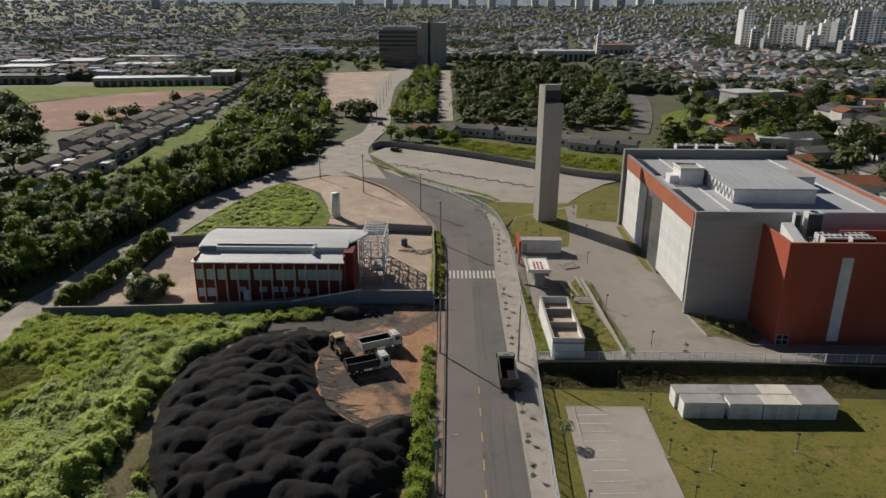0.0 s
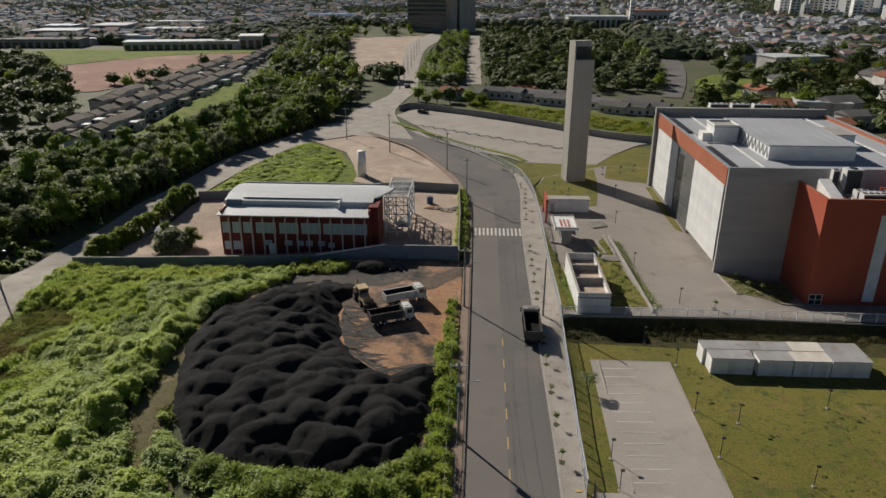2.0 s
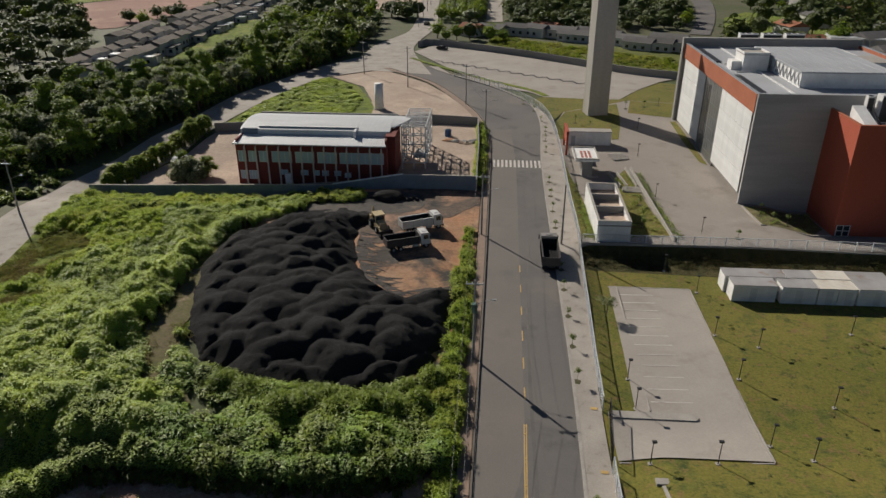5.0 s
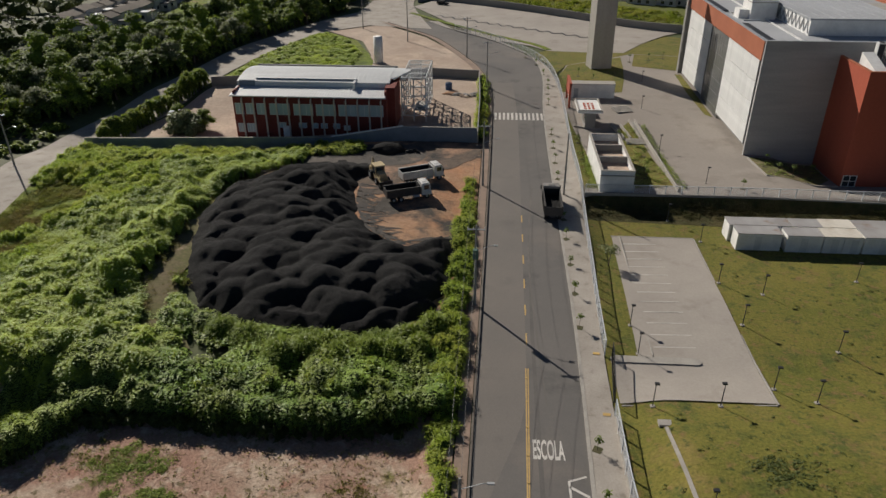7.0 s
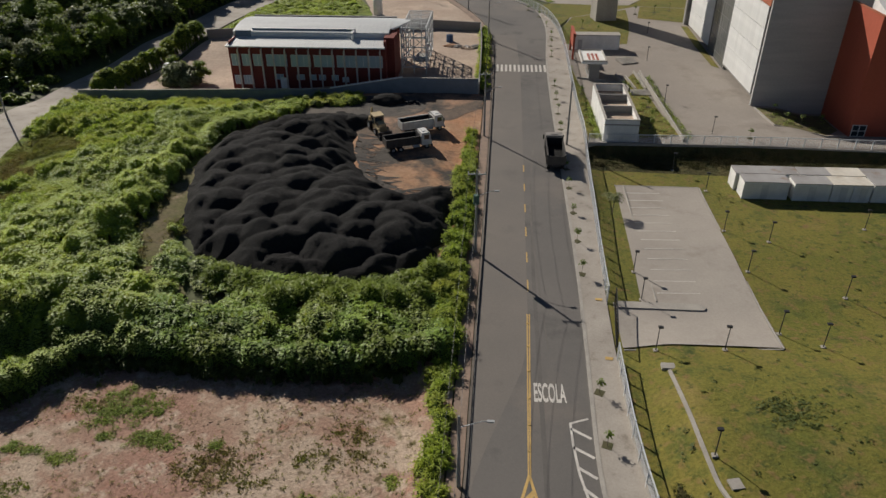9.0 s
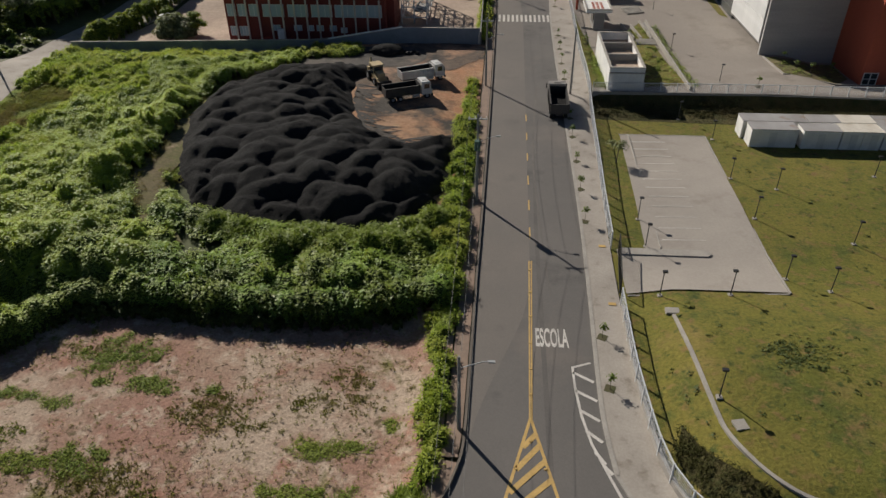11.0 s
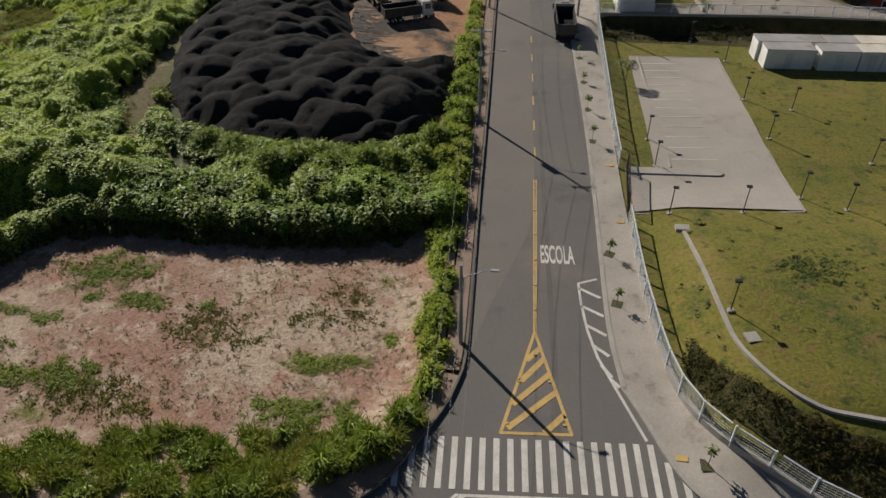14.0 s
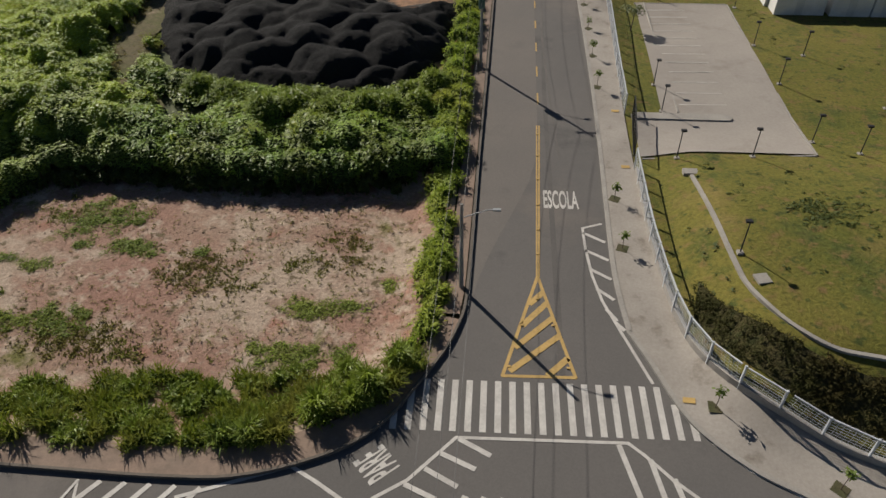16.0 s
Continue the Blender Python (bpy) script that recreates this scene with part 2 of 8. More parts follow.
COAL_DUST = surf("black_dusted_earth", (0.075, 0.068, 0.062), (0.11, 0.095, 0.082), big=0.12, fine=1.8, rough=0.95, bump=0.7, depth=0.1, grain=0.3, layers=(((0.30, 0.20, 0.145), 0.14, 0.6, 0.72), ((0.03, 0.03, 0.03), 0.2, 0.52, 0.66)))
# Far tree tones, greyed so that haze sits in the colour.
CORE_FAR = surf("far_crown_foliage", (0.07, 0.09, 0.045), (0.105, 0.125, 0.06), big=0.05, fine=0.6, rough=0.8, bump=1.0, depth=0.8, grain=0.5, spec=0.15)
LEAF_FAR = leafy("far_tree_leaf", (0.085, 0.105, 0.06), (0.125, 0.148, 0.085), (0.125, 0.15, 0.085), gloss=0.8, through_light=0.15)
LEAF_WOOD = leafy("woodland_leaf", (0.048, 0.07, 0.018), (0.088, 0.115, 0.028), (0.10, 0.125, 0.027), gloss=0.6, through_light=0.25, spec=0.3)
LEAF_TREE = leafy("tree_leaf", (0.10, 0.15, 0.026), (0.19, 0.25, 0.045), (0.21, 0.26, 0.045), gloss=0.6, through_light=0.3, spec=0.3)
LEAF_TREE_PALE = leafy("pale_tree_leaf", (0.15, 0.18, 0.075), (0.24, 0.27, 0.12), (0.23, 0.25, 0.12), gloss=0.6, through_light=0.25, spec=0.3)
LEAF_TREE_BRIGHT = leafy("bright_tree_leaf", (0.15, 0.23, 0.024), (0.25, 0.33, 0.042), (0.28, 0.34, 0.042), gloss=0.6, through_light=0.35, spec=0.3)
# Solid crown cores, darker than most leaves: inner shade put into colour.
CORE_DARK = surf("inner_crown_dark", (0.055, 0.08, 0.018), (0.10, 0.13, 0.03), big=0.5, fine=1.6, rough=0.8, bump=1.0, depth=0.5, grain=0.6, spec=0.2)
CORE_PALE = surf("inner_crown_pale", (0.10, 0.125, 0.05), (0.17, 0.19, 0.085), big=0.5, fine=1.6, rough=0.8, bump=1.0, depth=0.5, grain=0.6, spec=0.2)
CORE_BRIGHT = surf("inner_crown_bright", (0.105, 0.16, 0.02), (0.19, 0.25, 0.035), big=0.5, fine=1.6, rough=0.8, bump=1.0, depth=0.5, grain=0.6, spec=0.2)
LOT_GREEN = surf("mossy_ground", (0.10, 0.125, 0.025), (0.15, 0.15, 0.04), big=0.6, fine=5, rough=0.95, grain=0.4, depth=0.05)
LEAF_LOT = leafy("dry_lot_leaf", (0.17, 0.155, 0.04), (0.29, 0.25, 0.075), (0.22, 0.26, 0.05), gloss=0.7, through_light=0.2)
RED_CLAY = surf("red_clay", (0.36, 0.20, 0.14), (0.42, 0.27, 0.20), big=0.4, fine=3, rough=0.95, grain=0.25, depth=0.05)
# Undergrowth darkened in colour to stand for the shade between leaves.
DEEP_SHADE = surf("shade_dark_undergrowth", (0.035, 0.055, 0.01), (0.05, 0.075, 0.014), big=0.4, fine=2.5, rough=0.95, bump=0.8, depth=0.3, grain=0.5)
TRAIL = surf("trodden_earth", (0.17, 0.135, 0.075), (0.12, 0.125, 0.04), big=0.25, fine=2.5, rough=0.95, grain=0.35, depth=0.08, layers=(((0.30, 0.23, 0.15), 0.3, 0.54, 0.68),))
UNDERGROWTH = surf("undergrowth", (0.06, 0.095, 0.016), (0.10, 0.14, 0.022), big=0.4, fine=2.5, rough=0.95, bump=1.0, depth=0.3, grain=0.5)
# Brighter copy of the undergrowth, with sunlight put into its colour.
UNDERGROWTH_PALE = surf("sunlit_undergrowth", (0.22, 0.29, 0.03), (0.33, 0.38, 0.045), big=0.12, fine=2.5, rough=0.95, bump=0.6, depth=0.3, grain=0.5)
LEAF_DRY = leafy("dry_blade", (0.19, 0.17, 0.055), (0.27, 0.22, 0.085), (0.2, 0.24, 0.045), gloss=0.7, through_light=0.4)


# ---- mesh tools ----
class Shape:
    """Collects vertices and faces of one mesh."""

    def __init__(self):
        self.v, self.f, self.m = [], [], []

    def face(self, pts, slot=0):
        n = len(self.v)
        self.v += [tuple(p) for p in pts]
        self.f.append(tuple(range(n, n + len(pts))))
        self.m.append(slot)
        return self

    def prism(self, poly, z0, z1, slot=0, z_top=None):
        """An upright block on a counter-clockwise outline."""
        n, k = len(self.v), len(poly)
        self.v += [(x, y, z0) for x, y in poly] + [(x, y, z1) for x, y in poly]
        self.f += [tuple(range(n + k - 1, n - 1, -1)), tuple(range(n + k, n + 2 * k))]
        self.f += [(n + i, n + (i + 1) % k, n + k + (i + 1) % k, n + k + i) for i in range(k)]
        self.m += [slot] * (k + 2)
        return self

    def box(self, x0, y0, z0, x1, y1, z1, slot=0):
        return self.prism([(x0, y0), (x1, y0), (x1, y1), (x0, y1)], z0, z1, slot)

    def slab(self, c, size, rz=0.0, slot=0):
        """A block by its base centre, size and turn in degrees."""
        a, (sx, sy, sz) = radians(rz), size
        ca, sa = math.cos(a), math.sin(a)
        pts = [(c[0] + x * ca - y * sa, c[1] + x * sa + y * ca) for x, y in ((-sx / 2, -sy / 2), (sx / 2, -sy / 2), (sx / 2, sy / 2), (-sx / 2, sy / 2))]
        return self.prism(pts, c[2], c[2] + sz, slot)

    def rod(self, a, b, r0, r1=None, n=8, slot=0):
        r1 = r0 if r1 is None else r1
        a, b = Vector(a), Vector(b)
        w = (b - a).normalized()
        u = w.orthogonal().normalized()
        s = w.cross(u)
        k = len(self.v)
        for p, r in ((a, r0), (b, r1)):
            self.v += [tuple(p + r * (math.cos(2 * math.pi * i / n) * u + math.sin(2 * math.pi * i / n) * s)) for i in range(n)]
        self.f += [(k + i, k + (i + 1) % n, k + n + (i + 1) % n, k + n + i) for i in range(n)]
        self.f += [tuple(range(k + n - 1, k - 1, -1)), tuple(range(k + n, k + 2 * n))]
        self.m += [slot] * (n + 2)
        return self

    def tube(self, line, r, n=5):
        """A thin round line through points."""
        k = len(self.v)
        for x, y, z in line:
            self.v += [(x + r * math.cos(2 * math.pi * i / n), y, z + r * math.sin(2 * math.pi * i / n)) for i in range(n)]
        self.f += [(k + j * n + i, k + j * n + (i + 1) % n, k + (j + 1) * n + (i + 1) % n, k + (j + 1) * n + i) for j in range(len(line) - 1) for i in range(n)]
        self.m += [0] * (n * (len(line) - 1))
        return self

    def bar(self, a, b, w, d, slot=0):
        """A square bar between two points."""
        return self.rod(a, b, w * 0.7071, n=4, slot=slot)

    def dome(self, c, rx, ry, rz, n=10, rings=5, slot=0, rough=0.0):
        k = len(self.v)
        for j in range(rings):
            t = math.pi / 2 * j / rings
            for i in range(n):
                a = 2 * math.pi * i / n
                w = 1 + rough * noise.noise((c[0] + 3 * math.cos(a), c[1] + 3 * math.sin(a), j * 0.7))
                self.v.append((c[0] + rx * w * math.cos(t) * math.cos(a), c[1] + ry * w * math.cos(t) * math.sin(a), c[2] + rz * math.sin(t)))
        self.v.append((c[0], c[1], c[2] + rz))
        for j in range(rings - 1):
            self.f += [(k + j * n + i, k + j * n + (i + 1) % n, k + (j + 1) * n + (i + 1) % n, k + (j + 1) * n + i) for i in range(n)]
        self.f += [(k + (rings - 1) * n + i, k + (rings - 1) * n + (i + 1) % n, k + rings * n) for i in range(n)]
        self.m += [slot] * (n * rings)
        return self

    def mesh(self, name, mats, smooth=False):
        me = bpy.data.meshes.new(name)
        me.from_pydata(self.v, [], self.f)
        for mt in mats if isinstance(mats, (list, tuple)) else [mats]:
            me.materials.append(mt)
        if len(me.materials) > 1:
            me.polygons.foreach_set("material_index", self.m)
        if smooth:
            me.polygons.foreach_set("use_smooth", [True] * len(me.polygons))
        me.update()
        return me


def part(name, shape, mats, parent=None, label="", smooth=False):
    """One mesh object, under a thing or a part where parent is given."""
    ob = new(name, shape if isinstance(shape, bpy.types.Mesh) else shape.mesh(name, mats, smooth))
    if parent:
        ob.parent = parent
    return tagged(ob, label)


def thing(name, at, rz=0.0, label="", category="", group="", kind="", scale=1.0):
    ob = new(name)
    ob.empty_display_size = 0.5
    ob.matrix_world = pose(*at, 0, 0, rz) @ Matrix.Scale(scale, 4)
    return tagged(ob, label, category, group, kind)


def setting(name, shape, mats, label, category, smooth=False, kind="structure"):
    return tagged(part(name, shape, mats, None, "", smooth), label, category, "", kind)


def ss(a, b, x):
    t = min(1.0, max(0.0, (x - a) / (b - a)))
    return t * t * (3 - 2 * t)


def h(x,y):
    """Height of the ground."""
    z=1.6*ss(105,175,y)
    # low dirt lot, coal yard plateau, meadow crown
    z-=1.2*ss(-3.0,-7.0,x)*ss(17,23,y)*(1-ss(44.5,48.5,y))*ss(0.4,4.5,(y-x-28.5)/1.414)
    z+=0.7*ss(-4.5,-10,x)*ss(44.5,49,y)*(1-ss(100,112,y))
    z+=1.6*ss(-28,-42,x)*(1-ss(-52,-70,x))*ss(44,52,y)*(1-ss(95,112,y))
    z -= 1.2 * ss(-24, -44, x) * ss(106, 115, y) * (1 - ss(132, 148, y)) * ss(-92, -78, x)
    # raised lawn beside the crossing, sunken strip before the school fence
    z+=2.4*ss(11.9,17.5,x)*ss(19.5,27,y)*(1-ss(36,56,y))*(1-ss(60,75,x))
    z-=0.8*ss(12.2,14,x)*ss(64,84,y)*(1-ss(93.5,96,y))
    z -= 1.25 * ss(46, 53, x) * ss(97.5, 102, y) * (1 - ss(116, 122, y))
    z+=0.8*ss(13.4,13.9,x)*ss(95.5,96.0,y)*(1-ss(98,114,y))
    return z


def far_h(x, y):
    """The ground with the low hills of the distance."""
    z = h(x, y)
    d = math.hypot(x, y)
    if d > 700:
        z += ss(700, 2600, d) * (5 + 16 * noise.noise((x * 0.0011, y * 0.0011, 3.1)) + 10 * ss(300, 1100, x))
        z += ss(1300, 3000, d) * 40
    return z


def clip(poly, axis, limit, keep_less):
    out = []
    for i, p in enumerate(poly):
        q = poly[(i + 1) % len(poly)]
        a, b = (p[axis] <= limit) == keep_less or p[axis] == limit, (q[axis] <= limit) == keep_less or q[axis] == limit
        if a:
            out.append(p)
        if a != b:
            t = (limit - p[axis]) / (q[axis] - p[axis])
            out.append((p[0] + t * (q[0] - p[0]), p[1] + t * (q[1] - p[1])))
    return out


def drape(poly, step=2.0, off=0.05, shape=None, slot=0):
    """A flat outline laid on the ground in cells, so that it follows the slope."""
    s, seen = shape or Shape(), {}
    xs, ys = [p[0] for p in poly], [p[1] for p in poly]
    i = math.floor(min(xs) / step)
    while i * step < max(xs):
        strip = clip(clip(poly, 0, i * step, False), 0, (i + 1) * step, True)
        if len(strip) > 2:
            lo, hi = min(p[1] for p in strip), max(p[1] for p in strip)
            j = math.floor(lo / step)
            while j * step < hi:
                cell = clip(clip(strip, 1, j * step, False), 1, (j + 1) * step, True)
                cell = [p for n, p in enumerate(cell) if n == 0 or math.dist(p, cell[n - 1]) > 1e-4]
                ids = []
                for x, y in cell:
                    key = (round(x, 3), round(y, 3))
                    if key not in seen:
                        seen[key] = len(s.v)
                        s.v.append((x, y, h(x, y) + off))
                    if seen[key] not in ids:
                        ids.append(seen[key])
                if len(ids) > 2:
                    s.f.append(tuple(ids))
                    s.m.append(slot)
                j += 1
        i += 1
    return s


def along(line, step):
    """Points every step metres along a line, each with its direction."""
    out, left = [], 0.0
    for a, b in zip(line, line[1:]):
        d = math.dist(a, b)
        u = ((b[0] - a[0]) / d, (b[1] - a[1]) / d)
        while left < d:
            out.append(((a[0] + u[0] * left, a[1] + u[1] * left), u))
            left += step
        left -= d
    return out


def smooth_line(line, n=4):
    """A rounded line through the points."""
    pts = [line[0]] + list(line) + [line[-1]]
    out = []
    for a, b, c, d in zip(pts, pts[1:], pts[2:], pts[3:]):
        for k in range(n):
            t = k / n
            out.append(tuple(0.5 * (2 * b[i] + (c[i] - a[i]) * t + (2 * a[i] - 5 * b[i] + 4 * c[i] - d[i]) * t * t + (3 * b[i] - a[i] - 3 * c[i] + d[i]) * t**3) for i in (0, 1)))
    return out + [line[-1]]


def ribbon(line, w0, w1, z0, z1, shape=None, slot=0):
    """A solid band along a line on the ground: from w0 to w1 metres to its right, z0 to z1 over the ground."""
    s = shape or Shape()
    prev = None
    for i, p in enumerate(line):
        a, b = line[max(0, i - 1)], line[min(len(line) - 1, i + 1)]
        d = math.dist(a, b) or 1
        nx, ny = (b[1] - a[1]) / d, -(b[0] - a[0]) / d
        g = h(*p)
        cur = [(p[0] + nx * w, p[1] + ny * w, g + z) for w, z in ((w0, z0), (w0, z1), (w1, z1), (w1, z0))]
        if prev:
            for k in range(3):
                s.face([prev[k], cur[k], cur[k + 1], prev[k + 1]], slot)
        else:
            s.face(cur[::-1], slot)
        prev = cur
    s.face(prev, slot)
    return s


def inside(poly, x, y):
    hit = False
    for (x0, y0), (x1, y1) in zip(poly, poly[1:] + poly[:1]):
        if (y0 > y) != (y1 > y) and x < (x1 - x0) * (y - y0) / (y1 - y0) + x0:
            hit = not hit
    return hit


def leaf_mesh(name, pts, size, mat, rng, up=0.5, slim=0.5, lean=None, sunward=0.5):
    """Many folded leaves, one quad each. pts: places (n, 3). up, sunward: how far they turn up and to the light. lean: outward directions (n, 3)."""
    pts = np.asarray(pts, float).reshape(-1, 3)
    n = len(pts)
    nor = rng.normal(size=(n, 3))
    nor[:, 2] = np.abs(nor[:, 2])
    nor /= np.linalg.norm(nor, axis=1, keepdims=True)
    nor = nor * (1 - up) + np.array([0, 0, up]) + (0 if lean is None else np.asarray(lean)) - sunward * np.array(ray[:])
    nor /= np.linalg.norm(nor, axis=1, keepdims=True)
    u = np.cross(nor, rng.normal(size=(n, 3)))
    u /= np.linalg.norm(u, axis=1, keepdims=True) + 1e-9
    w = np.cross(nor, u)
    s = (np.asarray(size) * rng.uniform(0.65, 1.35, n))[:, None]
    fold = nor * s * rng.uniform(0.05, 0.22, n)[:, None]
    quad = np.stack([pts - u * s, pts - w * s * slim + fold, pts + u * s - fold * 0.6, pts + w * s * slim + fold], 1).reshape(-1, 3)
    me = bpy.data.meshes.new(name)
    me.vertices.add(4 * n)
    me.vertices.foreach_set("co", quad.ravel())
    me.loops.add(4 * n)
    me.loops.foreach_set("vertex_index", np.arange(4 * n))
    me.polygons.add(n)
    me.polygons.foreach_set("loop_start", np.arange(0, 4 * n, 4))
    me.materials.append(mat)
    me.update(calc_edges=True)
    return me


def fbm(x, y, s, seed=0.0):
    return noise.noise((x * s, y * s, seed)) + 0.5 * noise.noise((x * s * 2.1, y * s * 2.1, seed + 7)) + 0.25 * noise.noise((x * s * 4.3, y * s * 4.3, seed + 13))


# ---- ground ----
def axis_lines(lo, a, b, hi, step):
    mid = list(np.arange(a, b + 0.01, step))
    out, d, v = [], step, b
    while v < hi:
        d *= 1.22
        v = min(hi, v + d)
        mid.append(v)
    d, v = step, a
    while v > lo:
        d *= 1.22
        v = max(lo, v - d)
        out.append(v)
    return out[::-1] + mid


gx, gy = axis_lines(-4200, -100, 95, 4200, 1.5), axis_lines(-300, 8, 200, 4850, 1.5)
ground = Shape()
ground.v = [(x, y, far_h(x, y) - 0.16) for y in gy for x in gx]
nx = len(gx)
ground.f = [(j * nx + i, j * nx + i + 1, (j + 1) * nx + i + 1, (j + 1) * nx + i) for j in range(len(gy) - 1) for i in range(nx - 1)]
ground.m = [0] * len(ground.f)
setting("ground", ground, SOIL, "earth and grass ground reaching to the horizon", "ground", smooth=True)


def loft(a, b, n, m, off):
    """A road-like sheet between two edge lines."""
    def even(line):
        d = np.r_[0, np.cumsum([math.dist(p, q) for p, q in zip(line, line[1:])])]
        t = np.linspace(0, d[-1], n + 1)
        return np.stack([np.interp(t, d, [p[k] for p in line]) for k in (0, 1)], 1)
    pa, pb = even(a), even(b)
    s = Shape()
    for i in range(n + 1):
        for j in range(m + 1):
            x, y = pa[i] + (pb[i] - pa[i]) * j / m
            s.v.append((x, y, h(x, y) + off))
    s.f = [(i * (m + 1) + j, i * (m + 1) + j + 1, (i + 1) * (m + 1) + j + 1, (i + 1) * (m + 1) + j) for i in range(n) for j in range(m)]
    s.m = [0] * len(s.f)
    return s


ROAD_L = smooth_line([(-1.4, 29.1), (-1.2, 32.4), (-1.1, 49), (-0.9, 66), (-0.7, 100), (-0.7, 135.6), (-1.3, 152), (-4.4, 169), (-12.2, 190), (-18.9, 203.7), (-27.9, 214.7), (-34.5, 222.7)])
ROAD_R = smooth_line([(9.1, 28.3), (8.7, 34), (8.9, 43), (9.1, 50), (9.4, 66.5), (9.4, 97), (9.6, 136), (10.6, 161.6), (8.8, 179.5), (3.7, 191.5), (-4.6, 205), (-15.5, 215.7), (-22, 226)])
CORNER_L = smooth_line([(-60, 16.5), (-26, 16.05), (-16.4, 16.0), (-12, 16.5), (-7.7, 18.3), (-5.3, 20.5), (-3.7, 23.3), (-2.2, 26.3), (-1.4, 29.1)])
CORNER_R = smooth_line([(60, 12.5), (30, 13.5), (20.5, 15.8), (16.8, 17.4), (14.3, 18.9), (11.8, 21.6), (10.2, 25.6), (9.1, 28.3)])
setting("road_main", loft(ROAD_L, ROAD_R, 110, 6, 0.05), ASPHALT, "worn grey asphalt street with faded lane marks", "road", True)
setting("road_lane", loft([(x + 0.15, y) for x, y in ROAD_L if 30 < y < 160], [(-1.0 + 4.75 * ss(29, 50, y) + 0.008 * (y - 34) - 0.0009 * max(0, y - 120) ** 2, y) for x, y in ROAD_L if 30 < y < 160], 60, 3, 0.056), ASPHALT_PALE, "lighter worn lane of the street", "road", True)
setting("road_crossing", drape([(-60, -8), (60, -8)] + CORNER_R + CORNER_L[::-1], 2.5, 0.05), ASPHALT, "grey asphalt cross street at the junction", "road", True)
SIDE_R = smooth_line([(-69, 78), (-73.2, 99), (-74.4, 112.5), (-70.5, 126), (-67, 140), (-65.8, 152), (-63.2, 168), (-59.5, 186), (-52, 207), (-34.5, 222.7)])
SIDE_L = smooth_line([(-78.5, 75), (-82.6, 99), (-83.0, 118), (-79, 140), (-74, 162), (-71.0, 185), (-64, 205), (-58.3, 221), (-48, 240)])
setting("road_side", loft([(-60, 30)] + SIDE_R, [(-69, 30)] + SIDE_L, 80, 4, 0.06), WALKWAY, "pale worn asphalt lane under the trees", "road", True)
setting("road_avenue", loft(smooth_line([(-50, 221), (-47, 245), (-46, 265), (-41, 283), (-37, 310), (-43, 406), (-52, 504), (-38, 620)]),
                            smooth_line([(-20, 214), (-27, 240), (-31, 262), (-29, 290), (-27, 320), (-33, 406), (-34, 504), (-18, 600)]), 60, 3, 0.10), WALKWAY,
        "wide pale avenue leading up to the office block", "road", True)
setting("road_path", loft([(-5.5, 330), (-6, 590)], [(2, 330), (1.5, 590)], 20, 2, 0.10), WALKWAY, "pale straight path between woods", "road")

# kerbs and pavements
kerb = ribbon(ROAD_L, -0.2, 0.0, -0.2, 0.3)
setting("kerb_left", kerb, KERB_SHADE, "long concrete kerb along the street", "kerb")
setting("kerb_corner_left", ribbon(CORNER_L, -0.16, 0.0, -0.2, 0.3), KERB_SHADE, "curved concrete kerb at the corner, shade darkened into it", "kerb")
setting("kerb_right", ribbon(ROAD_R, 0.0, 0.32, -0.2, 0.2), KERB, "long pale concrete kerb along the street", "kerb")
setting("kerb_corner_right", ribbon(CORNER_R, 0.0, 0.3, -0.2, 0.2), KERB, "curved pale concrete kerb at the corner", "kerb")
FENCE_LINE = smooth_line([(30, 17.2), (21.7, 19.4), (17.4, 21.6), (14.3, 24.2), (12.5, 28.5), (11.85, 36), (11.8, 43), (12.1, 60), (12.9, 80), (13.6, 97), (13.7, 120), (13.8, 150), (12.3, 168), (8.6, 180), (-1.1, 197.9), (-13, 212)])
walk_r = loft([(30, 13.8)] + CORNER_R[8:-1] + ROAD_R, FENCE_LINE + [(-19, 226)], 160, 3, 0.17)
setting("pavement_right", walk_r, WALKWAY, "pale concrete pavement with small tree pits", "pavement", True)
setting("pavement_left", loft([(x - 0.28, y) for x, y in ROAD_L], [(x - 1.5 - 0.6 * ss(120, 160, y), y + 0.2 * ss(150, 200, y)) for x, y in ROAD_L], 90, 1, 0.2), DUSTY, "narrow stained pavement strip", "pavement", True)
setting("pavement_corner", loft(CORNER_L[:-1], [(x - 0.3 - 1.2 * ss(-12, -3, x), y + 1.7 * (1 - ss(-9, -2.5, x)) + 0.3) for x, y in CORNER_L[:-1]], 60, 1, 0.2), DUSTY, "dusty concrete pavement round the corner", "pavement", True)

# open ground
LAWN_POLY = [(11.95, 36), (12.6, 29), (14.6, 24.9), (17.8, 22.3), (22, 20.1), (30, 18), (90, 12), (90, 92), (13.2, 92), (12.9, 80), (12.1, 60), (11.9, 43)]
setting("lawn", drape(LAWN_POLY, 1.5, 0.04), LAWN, "mown yellowish green lawn with dry patches", "lawn", True)
BANK_LINE_TOP = smooth_line([(14.2, 32.5), (15.2, 29.6), (17.2, 27.0), (20.0, 25.0), (24, 23.8), (30, 22.8), (40, 21.8)])
BANK_LINE_FOOT = smooth_line([(13.4, 29.5), (14.6, 26.3), (17.0, 23.6), (20.5, 21.6), (24.5, 20.2), (30, 18.9), (40, 17.6)])
setting("grass_bank", loft(BANK_LINE_TOP, BANK_LINE_FOOT, 60, 6, 0.1), DARK_BANK, "steep bank of dark dry tussock grass", "bank", True)
